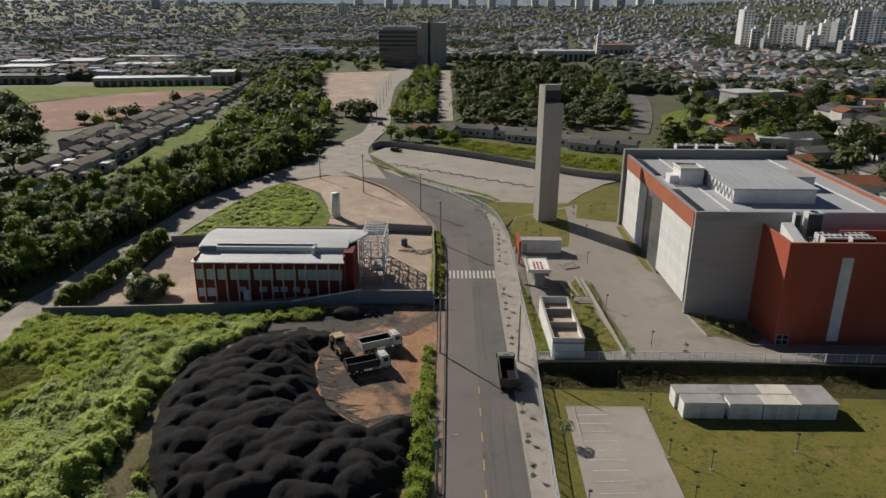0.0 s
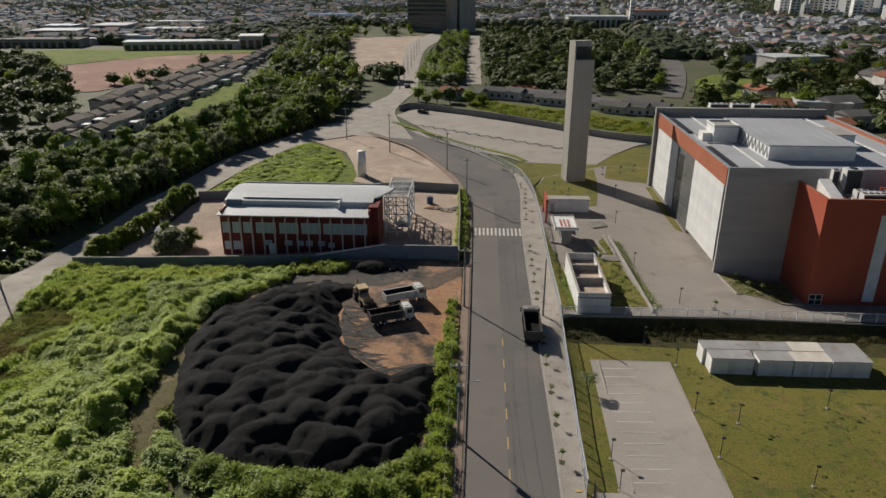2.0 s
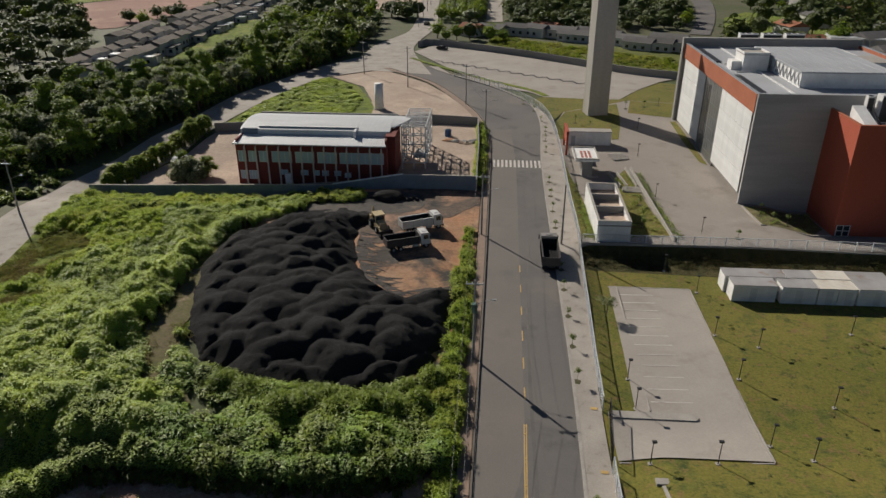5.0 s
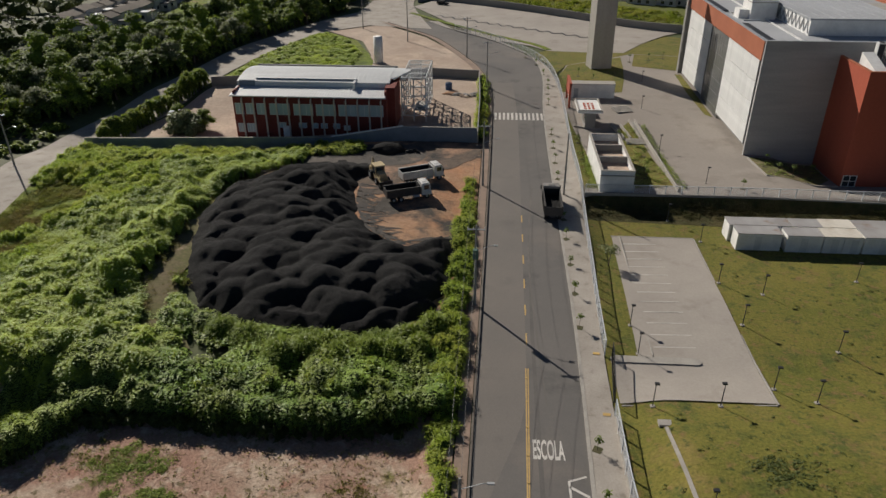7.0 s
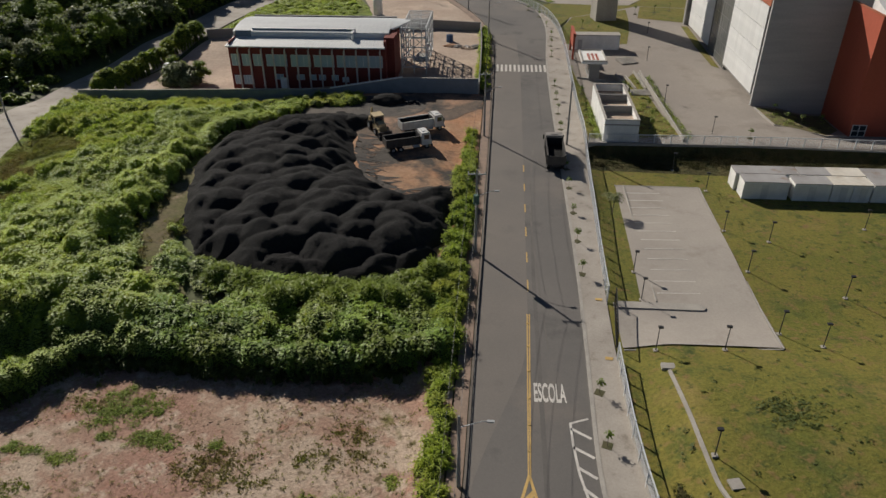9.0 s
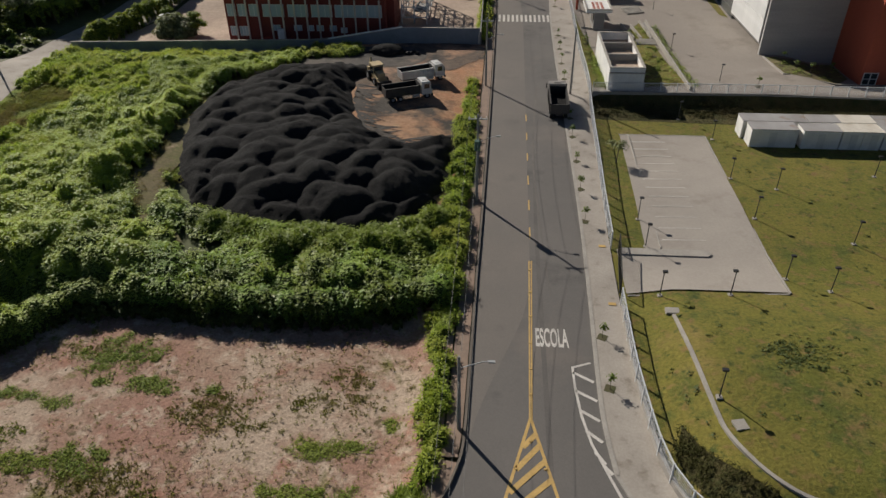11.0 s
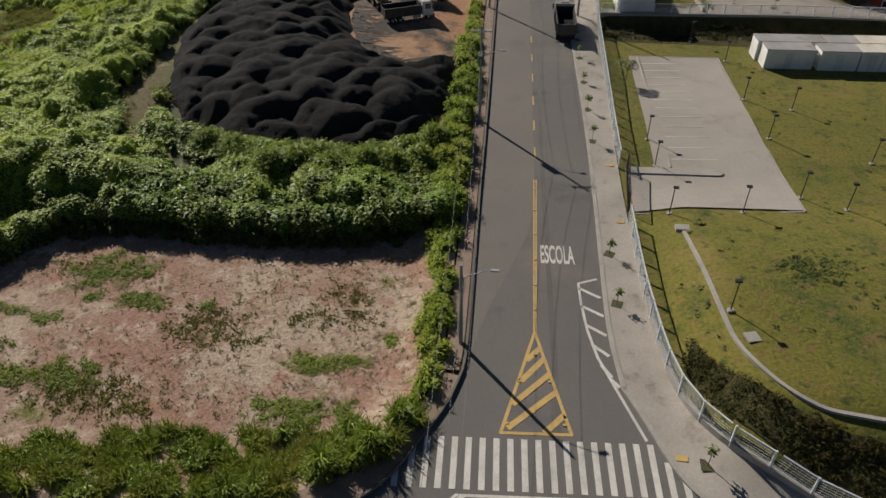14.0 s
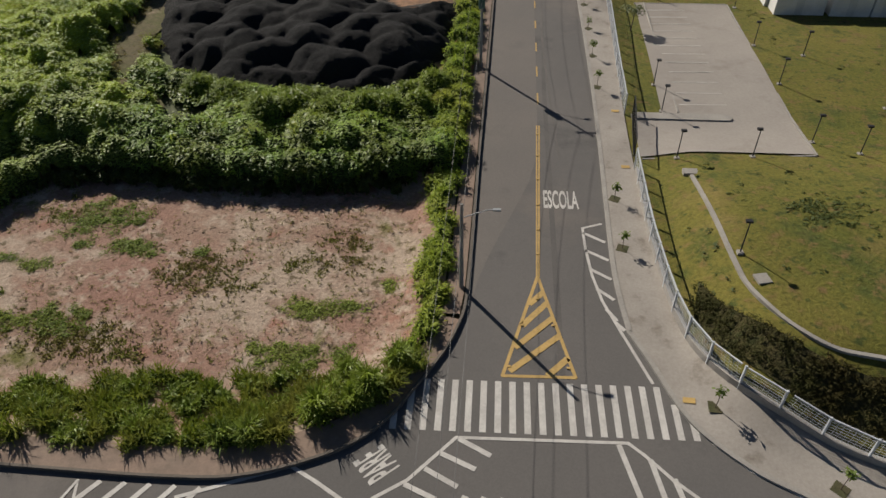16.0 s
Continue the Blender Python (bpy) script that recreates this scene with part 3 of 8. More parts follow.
# Dark strip: the fence and wall shade is put into the bank's colour.
setting("bank_terrace", drape([(13.2, 90.0), (90, 86.5), (90, 96.0), (13.6, 96.0)], 1.5, 0.06), DARK_BANK, "grass bank below the school fence, its shade painted dark", "bank", True)
setting("garden_far", drape([(13.6, 163), (17, 172), (30.5, 181.7), (35, 185.2), (47, 183.2), (54, 205), (48, 207.5), (40, 197.5), (33.5, 186.3), (25, 186.2), (13, 187.8), (10, 184)], 2.0, 0.07), LAWN, "lawn between forecourt and far car park", "lawn", True)
PLAZA = [(14.1, 96.1), (90, 95.5), (90, 182), (47, 183), (35, 185), (30.5, 181.5), (17, 172), (14.0, 160)]
setting("plaza", drape(PLAZA, 2.0, 0.08), PLAZA_STONE, "pale brushed concrete forecourt of the school", "pavement", True)
setting("dirt_lot", drape([(-60, 18.0), (-26, 17.8), (-12, 18.2), (-8.5, 20.2), (-4.8, 25), (-2.9, 30), (-2.75, 46), (-60, 50)], 1.0, 0.13), PINK_DIRT, "bare pinkish dirt lot with scrub and pale streaks", "ground", True)
setting("coal_yard", drape([(-30.0, 60), (-2.5, 52), (-2.3, 118.8), (-16, 119), (-40, 116.2), (-40.5, 100), (-35, 80), (-33, 70)], 1.5, 0.12), ORANGE_DIRT, "orange dirt yard smeared with black fines", "ground", True)
setting("coal_dust", drape(smooth_line([(-41, 106), (-38, 101), (-30, 104), (-22, 106), (-17, 106.5), (-13.5, 108), (-12, 112), (-14, 116.5), (-24, 116.6), (-36, 113.2), (-40, 110), (-41, 106)], 4)[:-1], 1.0, 0.2), COAL_DUST, "yard floor blackened with mineral dust", "ground", True)
SMEARED = surf("smeared_earth", (0.15, 0.11, 0.082), (0.10, 0.082, 0.07), big=0.16, fine=1.8, rough=0.95, bump=0.7, depth=0.1, grain=0.3, layers=(((0.36, 0.215, 0.14), 0.16, 0.5, 0.64), ((0.045, 0.042, 0.04), 0.22, 0.55, 0.68)))
setting("smeared_yard", drape(smooth_line([(-23, 101), (-20.5, 95.5), (-17.5, 93.5), (-15, 96), (-12, 103.5), (-7.5, 105.5), (-5.2, 109), (-3.0, 112), (-3.2, 118.2), (-14, 118.4), (-18, 112), (-23, 106), (-23, 101)], 4)[:-1], 1.0, 0.16), SMEARED, "brown earth smeared with black fines", "ground", True)
setting("meadow", drape([(-90, 46), (-33, 46), (-36, 66), (-37.8, 80), (-40, 115.4), (-75.4, 113.2), (-74.2, 99), (-70.2, 78), (-66, 60)], 2.0, 0.10), ROUGH_GRASS, "rough sunlit grass beside the vines", "grass", True)
setting("yard", drape([(-74.6, 114.4), (-44.8, 116.2), (-16.3, 119.6), (-3.0, 119.6), (-3.3, 158), (-15, 160.6), (-64.2, 150), (-66.2, 138)], 2.0, 0.05), SAND, "sandy yard round the red building", "ground", True)
SAND_LOT = [(-50.1, 208.8), (-38, 196), (-33, 180), (-31.5, 166), (-15.1, 161), (-3.4, 160.5), (-6.2, 170.5), (-14, 189.5), (-20.5, 202), (-29.5, 213), (-36, 220)]
setting("sand_lot", drape(SAND_LOT, 2.0, 0.06), SAND, "bare sandy lot inside the bend of the street", "ground", True)
setting("grass_verge", drape([(-51, 208.5), (-59, 187), (-62.7, 168), (-65.3, 151.5), (-31.0, 158), (-31, 172), (-34, 182), (-40, 197)], 2.0, 0.10), ROUGH_GRASS, "bright rough grass triangle", "grass", True)
FAR_LOT = [(-29.8, 252.6), (-22, 237), (-4.0, 201.5), (9, 193), (13, 187.5), (25, 185.8), (33, 186), (40, 198), (48, 208.5), (53, 212.5), (39, 220.5), (13, 242), (-4, 254), (-24, 265.5)]
setting("parking_far", drape(FAR_LOT, 2.5, 0.09), PAVING, "pale concrete car park with zigzag bay marks", "pavement", True)
setting("plaza_far", drape([(-66, 372), (-40, 366), (-43, 406), (-50, 504), (-44, 585), (-99, 562), (-88, 490)], 12, 0.12), SAND, "pinkish gravel parade ground", "ground")
setting("quarry_floor", drape(smooth_line([(-232, 372), (-206, 330), (-170, 296), (-160, 322), (-152, 372), (-140, 436), (-150, 448), (-188, 434), (-214, 404), (-232, 372)], 3)[:-1], 10, 0.1), RED_EARTH, "bare reddish earth works", "ground")
setting("quarry_back", drape([(-330, 430), (-236, 376), (-214, 407), (-188, 437), (-146, 452), (-140, 470), (-270, 462)], 10, 0.1), ROUGH_GRASS, "green strip behind the earth works", "grass")


# ---- road marks ----
def marks(name, polys, mat, label, off=0.062):
    s = Shape()
    for k, p in enumerate(polys):
        drape(p, 3.0, off + 0.004 * (k % 5), s)
    setting(name, s, mat, label, "road marking")


def stroke(line, w):
    """Quads along a line."""
    out = []
    for a, b in zip(line, line[1:]):
        d = math.dist(a, b)
        nx, ny = -(b[1] - a[1]) / d * w / 2, (b[0] - a[0]) / d * w / 2
        ex, ey = (b[0] - a[0]) / d * w / 4, (b[1] - a[1]) / d * w / 4
        out.append([(a[0] - nx - ex, a[1] - ny - ey), (b[0] - nx + ex, b[1] - ny + ey), (b[0] + nx + ex, b[1] + ny + ey), (a[0] + nx - ex, a[1] + ny - ey)])
    return out


bars = []
for k in range(-5, 17):
    x = -1.55 + 0.85 * k
    y0, y1 = 20.1 + 0.02 * k, 23.75 + 0.02 * k
    if k == -5:
        y1 = 20.9
    if k == -4:
        y1 = 21.6
    if k == 15:
        y1 = 22.8
    if k == 16:
        y1 = 21.7
    bars.append([(x - 0.19, y0), (x + 0.19, y0), (x + 0.15, y1), (x - 0.23, y1)])
crossing = thing("crossing_near", (3, 22, 0), 0, "white zebra crossing bars on asphalt", "road marking", "", "structure")
for b in bars:
    part("bar", drape(b, 4, 0.062), LINE_WHITE, crossing).location = (-3, -22, 0)
crossing = thing("crossing_far", (4, 134, 0), 0, "white zebra crossing bars on asphalt", "road marking", "", "structure")
for k in range(12):
    x = -0.2 + 0.84 * k
    part("bar", drape([(x, 131.8), (x + 0.42, 131.8), (x + 0.42, 135.8), (x, 135.8)], 4, 0.062), LINE_WHITE, crossing).location = (-4, -134, 0)

TRI = [(3.5, 33.2), (1.2, 24.25), (5.6, 24.4)]
tri = stroke(TRI + [TRI[0]], 0.22)
for y0, x0, y1, x1 in ((24.7, 1.7, 27.7, 4.75), (26.6, 2.0, 29.2, 4.35), (28.5, 2.45, 30.6, 4.05), (30.5, 2.95, 31.6, 3.8), (24.5, 4.0, 25.8, 5.15)):
    tri += stroke([(x0, y0), (x1, y1)], 0.42)
marks("island_marks", tri, LINE_YELLOW, "yellow hatched triangle painted on the street")
marks("centre_line", stroke([(3.85, 53.5), (3.45, 33.2)], 0.12) + stroke([(4.07, 53.5), (3.6, 33.2)], 0.12), LINE_YELLOW, "double yellow centre line")
marks("centre_dashes", [[(3.95 + 0.006 * (y - 54), y), (4.1 + 0.006 * (y - 54), y), (4.1 + 0.006 * (y - 54), y + 2.2), (3.95 + 0.006 * (y - 54), y + 2.2)] for y in (57.5, 63.2, 69, 75, 81, 87)],
      LINE_YELLOW, "worn yellow centre dashes")
EDGE = [(8.45, 39.4), (7.0, 38.8), (7.05, 36.4), (7.3, 33.6), (7.8, 31.0), (8.6, 28.7), (10.15, 24.3)]
hatch = stroke(EDGE, 0.2)
for y, x in ((38.2, 7.05), (36.2, 7.1), (34.2, 7.25), (32.2, 7.55), (30.3, 8.0)):
    hatch += stroke([(x, y), (min(8.55, x + 1.45), y - 0.95)], 0.26)
hatch += stroke([(8.5, 29.1), (8.95, 28.5)], 0.26)
marks("hatched_edge", hatch, LINE_WHITE, "white hatched parking edge marks")
white = stroke([(-5.4, 15.7), (-3.7, 16.9), (-1.3, 19.7), (8.2, 20.0), (9.0, 19.3), (10.3, 17.9), (11.6, 16.8)], 0.2)
for a, b in (((-1.1, 19.6), (0.6, 18.7)), ((-2.0, 18.6), (-0.2, 17.8)), ((-2.8, 17.6), (-1.1, 16.7)), ((-3.8, 16.6), (-2.2, 15.9)), ((7.7, 19.8), (8.6, 16.2)), ((9.3, 19.0), (9.8, 16.4)), ((10.4, 17.9), (10.8, 16.2))):
    white += stroke([a, b], 0.3)
white += stroke([(12.9, 20.3), (14.6, 18.7), (16.8, 17.4), (20, 15.8)], 0.2) + stroke([(-7.0, 15.5), (-8.5, 16.4), (-10.1, 17.25), (-15.7, 15.0)], 0.22)
white += stroke([(-21.7, 14.4), (-21.3, 15.6), (-21.0, 14.4)], 0.16)
for k in range(5):
    white += stroke([(-20.1 + 1.37 * k, 15.6), (-20.9 + 1.40 * k, 14.5)], 0.3)
for k in range(6):
    white += stroke([(-0.6 + 1.0 * k, 16.1), (-0.9 + 1.0 * k, 15.3)], 0.35)
marks("junction_marks", white, LINE_WHITE, "white channel lines and hatching at the junction")


def road_text(word, x, y, width, height, rz, label):
    cu = bpy.data.curves.new("text", "FONT")
    cu.body, cu.size, cu.offset = word, 1.0, 0.022
    tmp = new("text_tmp", cu)
    me = bpy.data.meshes.new_from_object(tmp.evaluated_get(bpy.context.evaluated_depsgraph_get()))
    bpy.data.objects.remove(tmp)
    co = np.array([v.co[:] for v in me.vertices])
    lo, hi = co.min(0), co.max(0)
    a = radians(rz)
    for v, c in zip(me.vertices, co):
        u, w = (c[0] - lo[0]) / (hi[0] - lo[0]) * width, (c[1] - lo[1]) / (hi[1] - lo[1]) * height
        px, py = x + u * math.cos(a) - w * math.sin(a), y + u * math.sin(a) + w * math.cos(a)
        v.co = (px, py, h(px, py) + 0.064)
    me.materials.append(LINE_WHITE)
    tagged(new("road_lettering", me), label, "road marking", "", "structure")


road_text("ESCOLA", 4.15, 41.1, 2.75, 2.4, 0, "white painted word ESCOLA on the asphalt")
road_text("PARE", -4.2, 17.7, 1.75, 1.95, 132, "white painted word PARE on the asphalt")

# darker repair strip and wheel tracks
setting("asphalt_repair", loft([(4.6, 24.5), (4.5, 60), (5.0, 84)], [(5.0, 24.5), (4.9, 60), (5.12, 84)], 40, 1, 0.057), PATCHED, "dark sealed seam along the street", "road")
setting("tyre_marks", loft(smooth_line([(6.0, 100), (5.2, 88), (4.7, 76), (5.0, 62), (5.6, 48)]), smooth_line([(6.25, 100), (5.45, 88), (4.95, 76), (5.2, 62), (5.75, 48)]), 40, 1, 0.059), TYRE_TRACK, "dark curved tyre marks on the asphalt", "road")

# ---- car park beside the lawn ----
setting("parking_lot", drape([(15.5, 56.0), (27.1, 56.0), (27.8, 84.9), (16.7, 84.9)], 1.5, 0.17), PAVING, "pale concrete car park with white bay lines", "pavement", True)
setting("parking_entry", drape([(12.6, 48.7), (26.9, 48.9), (27.1, 56.0), (12.6, 56.0)], 1.5, 0.17), PAVING, "pale concrete entry of the car park", "pavement", True)
marks("bay_lines", [q for k in range(12) for q in stroke([(17.45 + 0.03 * k, 58.0 + 2.24 * k), (21.8 + 0.045 * k, 58.15 + 2.24 * k)], 0.12)], LINE_WHITE, "thin white parking bay lines", 0.182)
lot_kerb = Shape()
ribbon([(27.85, 84.9), (27.15, 56), (26.95, 48.8)], -0.16, 0.0, -0.1, 0.18, lot_kerb)
ribbon([(26.95, 48.75), (12.7, 48.5)], -0.14, 0.0, -0.1, 0.16, lot_kerb)
ribbon([(16.6, 85.0), (27.85, 85.0)], 0.0, 0.16, -0.1, 0.2, lot_kerb)
ribbon([(17.85, 84.9), (17.1, 56.4)], 0.0, 0.15, -0.05, 0.26, lot_kerb)
setting("kerb_parking", lot_kerb, KERB, "low concrete kerb round the car park", "kerb")
isl = Shape()
pts = [(12.9, 55.0), (21.2, 55.0)] + [(21.2 + 0.55 * math.sin(a), 55.55 - 0.55 * math.cos(a)) for a in np.linspace(0.3, math.pi - 0.3, 7)] + [(21.2, 56.1), (12.9, 56.1)]
isl.prism(pts, -0.1, 0.32)
setting("kerb_island", isl, KERB, "raised rounded concrete island in the car park", "kerb")
FOOTPATH = smooth_line([(15.9, 44.6), (16.1, 40.0), (16.4, 33.6), (16.8, 30.4), (18.3, 27.5), (20.2, 25.9), (22.5, 25.4), (27, 24.9), (36, 23.8)])
setting("garden_path", ribbon(FOOTPATH, -0.14, 0.14, -0.1, 0.17), KERB, "narrow concrete drain curving across the lawn", "path")
slabs = Shape().slab((15.9, 45.2, h(15.9, 45.2) - 0.1), (1.15, 0.75, 0.3))
setting("inspection_slab", slabs, KERB, "square concrete inspection cover in the lawn", "slab")
setting("inspection_slab_low", Shape().slab((17.7, 31.4, h(17.7, 31.4) - 0.1), (0.9, 0.9, 0.2), 12), KERB, "square concrete inspection cover in the lawn", "slab")


# ---- school ----
def grid_pieces(name, mesh, parent, places):
    for p in places:
        part(name, mesh, None, parent).location = p


school = thing("school_building", (43.5, 116.0, 0), 0, "large grey concrete school block with white panels and terracotta band", "building")
part("front_wall", Shape().box(0, 0, -2.5, 39, 0.6, 19.8), DARK_CONCRETE, school, "board-marked grey concrete gable wall")
part("back_wall", Shape().box(-0.7, 50.6, -1, 39, 52, 20.9), CONCRETE, school, "tall pale concrete end wall")
part("side_wall", Shape().box(38.4, 0.6, -1, 39, 50.6, 19.7), ORANGE_PAINT, school)
part("fascia", Shape().box(-0.12, 0.6, 16.5, 0.5, 50.6, 19.7), ORANGE_PAINT, school, "terracotta painted roof band")
part("recessed_wall", Shape().box(4.5, 0.6, -1, 4.9, 50.6, 16), DARK_CONCRETE, school, "shaded wall behind the panels")
part("soffit", Shape().box(0.1, 0.6, 1.55, 4.5, 19.6, 1.8), CONCRETE, school)
part("soffit", Shape().box(0.1, 31.3, 1.9, 4.5, 50.6, 2.2), CONCRETE, school)
BED_FRAME = plain("shadow_gap_steel", (0.12, 0.12, 0.12), 0.6)
panel_mesh = Shape().box(0, 0, 0, 0.14, 0.91, 3.53).mesh("facade_panel", PANEL_WHITE)
grid_pieces("facade_panel", panel_mesh, school, [(0, 1.5 + 0.99 * i, 1.9 + 3.65 * j) for i in range(18) for j in range(4)])
grid_pieces("facade_panel", panel_mesh, school, [(0, 31.6 + 0.99 * i, 2.0 + 3.62 * j) for i in range(18) for j in range(4)])
part("panel_backing", Shape().box(0.15, 1.4, 1.8, 0.5, 19.6, 16.5), BED_FRAME, school)
part("panel_backing", Shape().box(0.15, 31.4, 1.9, 0.5, 50.4, 16.5), BED_FRAME, school)
curtain = part("glass_front", Shape().box(0.2, 19.6, -0.5, 0.3, 31.4, 16.5), GLASS_FRONT, school, "grey glazed entrance front")
for k in range(9):
    part("mullion", Shape().box(0.15, 19.6 + 1.46 * k, -0.5, 0.22, 19.65 + 1.46 * k, 16.5), BED_FRAME, curtain)
for k in range(6):
    part("transom", Shape().box(0.15, 19.6, 2.4 + 2.4 * k, 0.22, 31.4, 2.46 + 2.4 * k), BED_FRAME, curtain)
part("column", Shape().box(0.2, 19.2, -0.5, 0.9, 19.9, 2), CONCRETE, school)
part("column", Shape().box(0.2, 31.1, -0.5, 0.9, 31.8, 2.2), CONCRETE, school)
part("roof", Shape().box(0.5, 0.6, 18.5, 38.4, 50.6, 18.95), ROOF_GREY, school, "grey membrane roof")
part("parapet_cap", Shape().box(-0.15, 0.55, 19.7, 0.55, 50.6, 19.78).box(38.35, 0.55, 19.7, 39.05, 50.6, 19.78).box(-0.05, -0.05, 19.8, 39.05, 0.65, 19.88), GREY_METAL, school)
for y0, y1 in ((3.5, 18.5), (31.5, 46.5)):
    part("roof_grille", Shape().box(1.0, y0, 18.95, 2.7, y1, 19.25), DARK_METAL, school, "dark roof grille strip")
for x0, y0, x1, y1 in ((7.2, 1.0, 7.45, 25), (2.8, 30, 8, 30.2), (7.2, 29, 7.45, 50), (33.5, 1.0, 33.75, 50), (2.9, 22, 7.2, 22.2)):
    part("roof_upstand", Shape().box(x0, y0, 18.95, x1, y1, 19.2), WHITE_METAL, school)
pent = part("penthouse", Shape().box(10.0, 9.2, 18.95, 25.6, 34.0, 21.6), WALL_PAINT, school, "white rooftop hall with ribbed grey roof")
part("penthouse_roof", Shape().box(9.7, 8.8, 21.6, 26.0, 34.4, 21.85), ROOF_GREY, pent)
for k in range(9):
    part("roof_rib", Shape().box(9.8 + 2.0 * k, 8.9, 21.85, 9.88 + 2.0 * k, 34.3, 21.93), GREY_METAL, pent)
for k in range(12):
    part("truss_bay", Shape().bar((9.9, 9.5 + 1.9 * k, 19.3), (9.9, 10.4 + 1.9 * k, 21.3), 0.12, 0.12).bar((9.9, 10.4 + 1.9 * k, 21.3), (9.9, 11.3 + 1.9 * k, 19.3), 0.12, 0.12), GREY_METAL, pent)
stair = part("stair_house", Shape().box(4.4, 23.5, 18.95, 9.2, 28.8, 22.0), WALL_PAINT, school, "white rooftop stair house")
part("stair_house_cap", Shape().box(4.3, 23.4, 22.0, 9.3, 28.9, 22.15), KERB, stair)
part("tank_room", Shape().box(27.0, 20.0, 18.95, 30.6, 27, 21.4), WALL_PAINT, school)
part("rear_wing", Shape().box(6, 52.0, -1, 30, 58, 18.8), CONCRETE, school)
part("stair_house_rim", Shape().box(4.3, 23.4, 22.15, 9.3, 23.6, 22.5).box(4.3, 28.7, 22.15, 9.3, 28.9, 22.5).box(4.3, 23.6, 22.15, 4.5, 28.7, 22.5).box(9.1, 23.6, 22.15, 9.3, 28.7, 22.5), WALL_PAINT, stair)
part("stair_platform", Shape().box(2.6, 24.5, 18.95, 4.4, 27.5, 20.6), WALL_PAINT, stair)
part("tank_room_cap", Shape().box(26.9, 19.9, 21.4, 30.7, 27.1, 21.55), KERB, school)

# ---- red block ----
red = thing("red_block", (55.6, 105.3, 0), 0, "brick-red rendered block with white strip and rooftop units", "building")
part("front_wall", Shape().box(0, 0, -2, 32, 0.4, 17.7), RED_PAINT, red)
part("side_wall", Shape().box(0, 0.4, -2, 0.4, 10.7, 17.7), RED_PAINT, red)
part("side_wall", Shape().box(31.6, 0.4, -1, 32, 10.7, 17.7), RED_PAINT, red)
part("roof", Shape().box(0.4, 0.4, 15.6, 31.6, 10.7, 16.1), ROOF_GREY, red)
part("parapet_cap", Shape().box(-0.05, -0.05, 17.7, 32.05, 0.45, 17.78).box(-0.05, 0.45, 17.7, 0.45, 10.7, 17.78), ORANGE_PAINT, red)
part("light_strip", Shape().box(9.0, -0.08, 0.0, 10.9, 0.0, 15.2), WALL_PAINT, red, "tall white glazed strip")
win = part("window", Shape().box(0.35, -0.06, -0.75, 2.45, -0.01, 1.2), GLASS_DARK, red)
for a in ((0.3, 0.1, 0.42, 2.05), (1.34, 0.1, 1.46, 2.05), (2.38, 0.1, 2.5, 2.05), (0.3, 0.1, 2.5, 0.2), (0.3, 1.02, 2.5, 1.12), (0.3, 1.95, 2.5, 2.05)):
    part("window_frame", Shape().box(a[0], -0.12, a[1] - 0.85, a[2], -0.05, a[3] - 0.85), WHITE_METAL, win)


def roof_unit(x, y, z, sx, sy, sz, fans=2):
    u = thing("air_conditioner", (x, y, z), 0, "white box-shaped rooftop air conditioner with dark fan grilles", "air conditioner", "units on the red block")
    part("casing", Shape().box(0, 0, 0.15, sx, sy, sz), WHITE_METAL, u)
    part("skid", Shape().box(0.05, 0.05, 0, sx - 0.05, sy - 0.05, 0.15), DARK_METAL, u)
    for k in range(fans):
        cx = sx * (k + 0.5) / fans
        part("fan_grille", Shape().rod((cx, sy / 2, sz), (cx, sy / 2, sz + 0.08), min(sx / fans, sy) * 0.38, n=12), DARK_METAL, u)
    part("louvre", Shape().box(0.1, -0.03, 0.35, sx - 0.1, 0.0, sz - 0.25), DARK_METAL, u)


for k in range(2):
    for j in range(2):
        roof_unit(61.9 + 4.6 * k, 106.7 + 2.1 * j, 16.1, 3.9, 1.5, 2.1 - 0.1 * j, 4)
roof_unit(61.6, 112.6, 16.1, 2.7, 1.8, 4.6, 1)
roof_unit(59.9, 113.6, 16.1, 1.1, 1.0, 4.2, 1)
for k in range(3):
    roof_unit(56.5 + 5.2 * k, 170.2, 18.8, 4.2, 2.0, 2.6, 3)
duct = thing("roof_duct", (58.0, 109.5, 16.1), 0, "slanting white roof duct with steel stair", "duct")
part("ramp", Shape().prism([(-0.9, -2.8), (1.0, -2.8), (1.0, 3.0), (-0.9, 3.0)], 0, 1.2).face([(-0.9, -2.8, 1.2), (1.0, -2.8, 1.2), (1.0, 3.0, 3.0), (-0.9, 3.0, 3.0)])
     .face([(-0.9, -2.8, 1.2), (-0.9, 3.0, 3.0), (-0.9, 3.0, 1.2)]).face([(1.0, -2.8, 1.2), (1.0, 3.0, 1.2), (1.0, 3.0, 3.0)]).face([(-0.9, 3.0, 1.2), (-0.9, 3.0, 3.0), (1.0, 3.0, 3.0), (1.0, 3.0, 1.2)]), WALL_PAINT, duct)
part("frame", Shape().bar((1.6, -2.6, 0), (1.6, 2.8, 2.6), 0.18, 0.18).bar((2.3, -2.6, 0), (2.3, 2.8, 2.6), 0.18, 0.18), DARK_METAL, duct)
part("screen", Shape().box(9.0, 2.0, 0, 27, 2.3, 1.9), RED_PAINT, duct)

# ---- tower ----
tower = thing("concrete_tower", (24.7, 171.0, 1.2), 12, "tall square pale concrete tower with notched top", "tower")
part("shaft", Shape().box(-2.5, -2.1, -0.5, 2.5, 2.1, 30.4), TOWER_CONCRETE, tower)
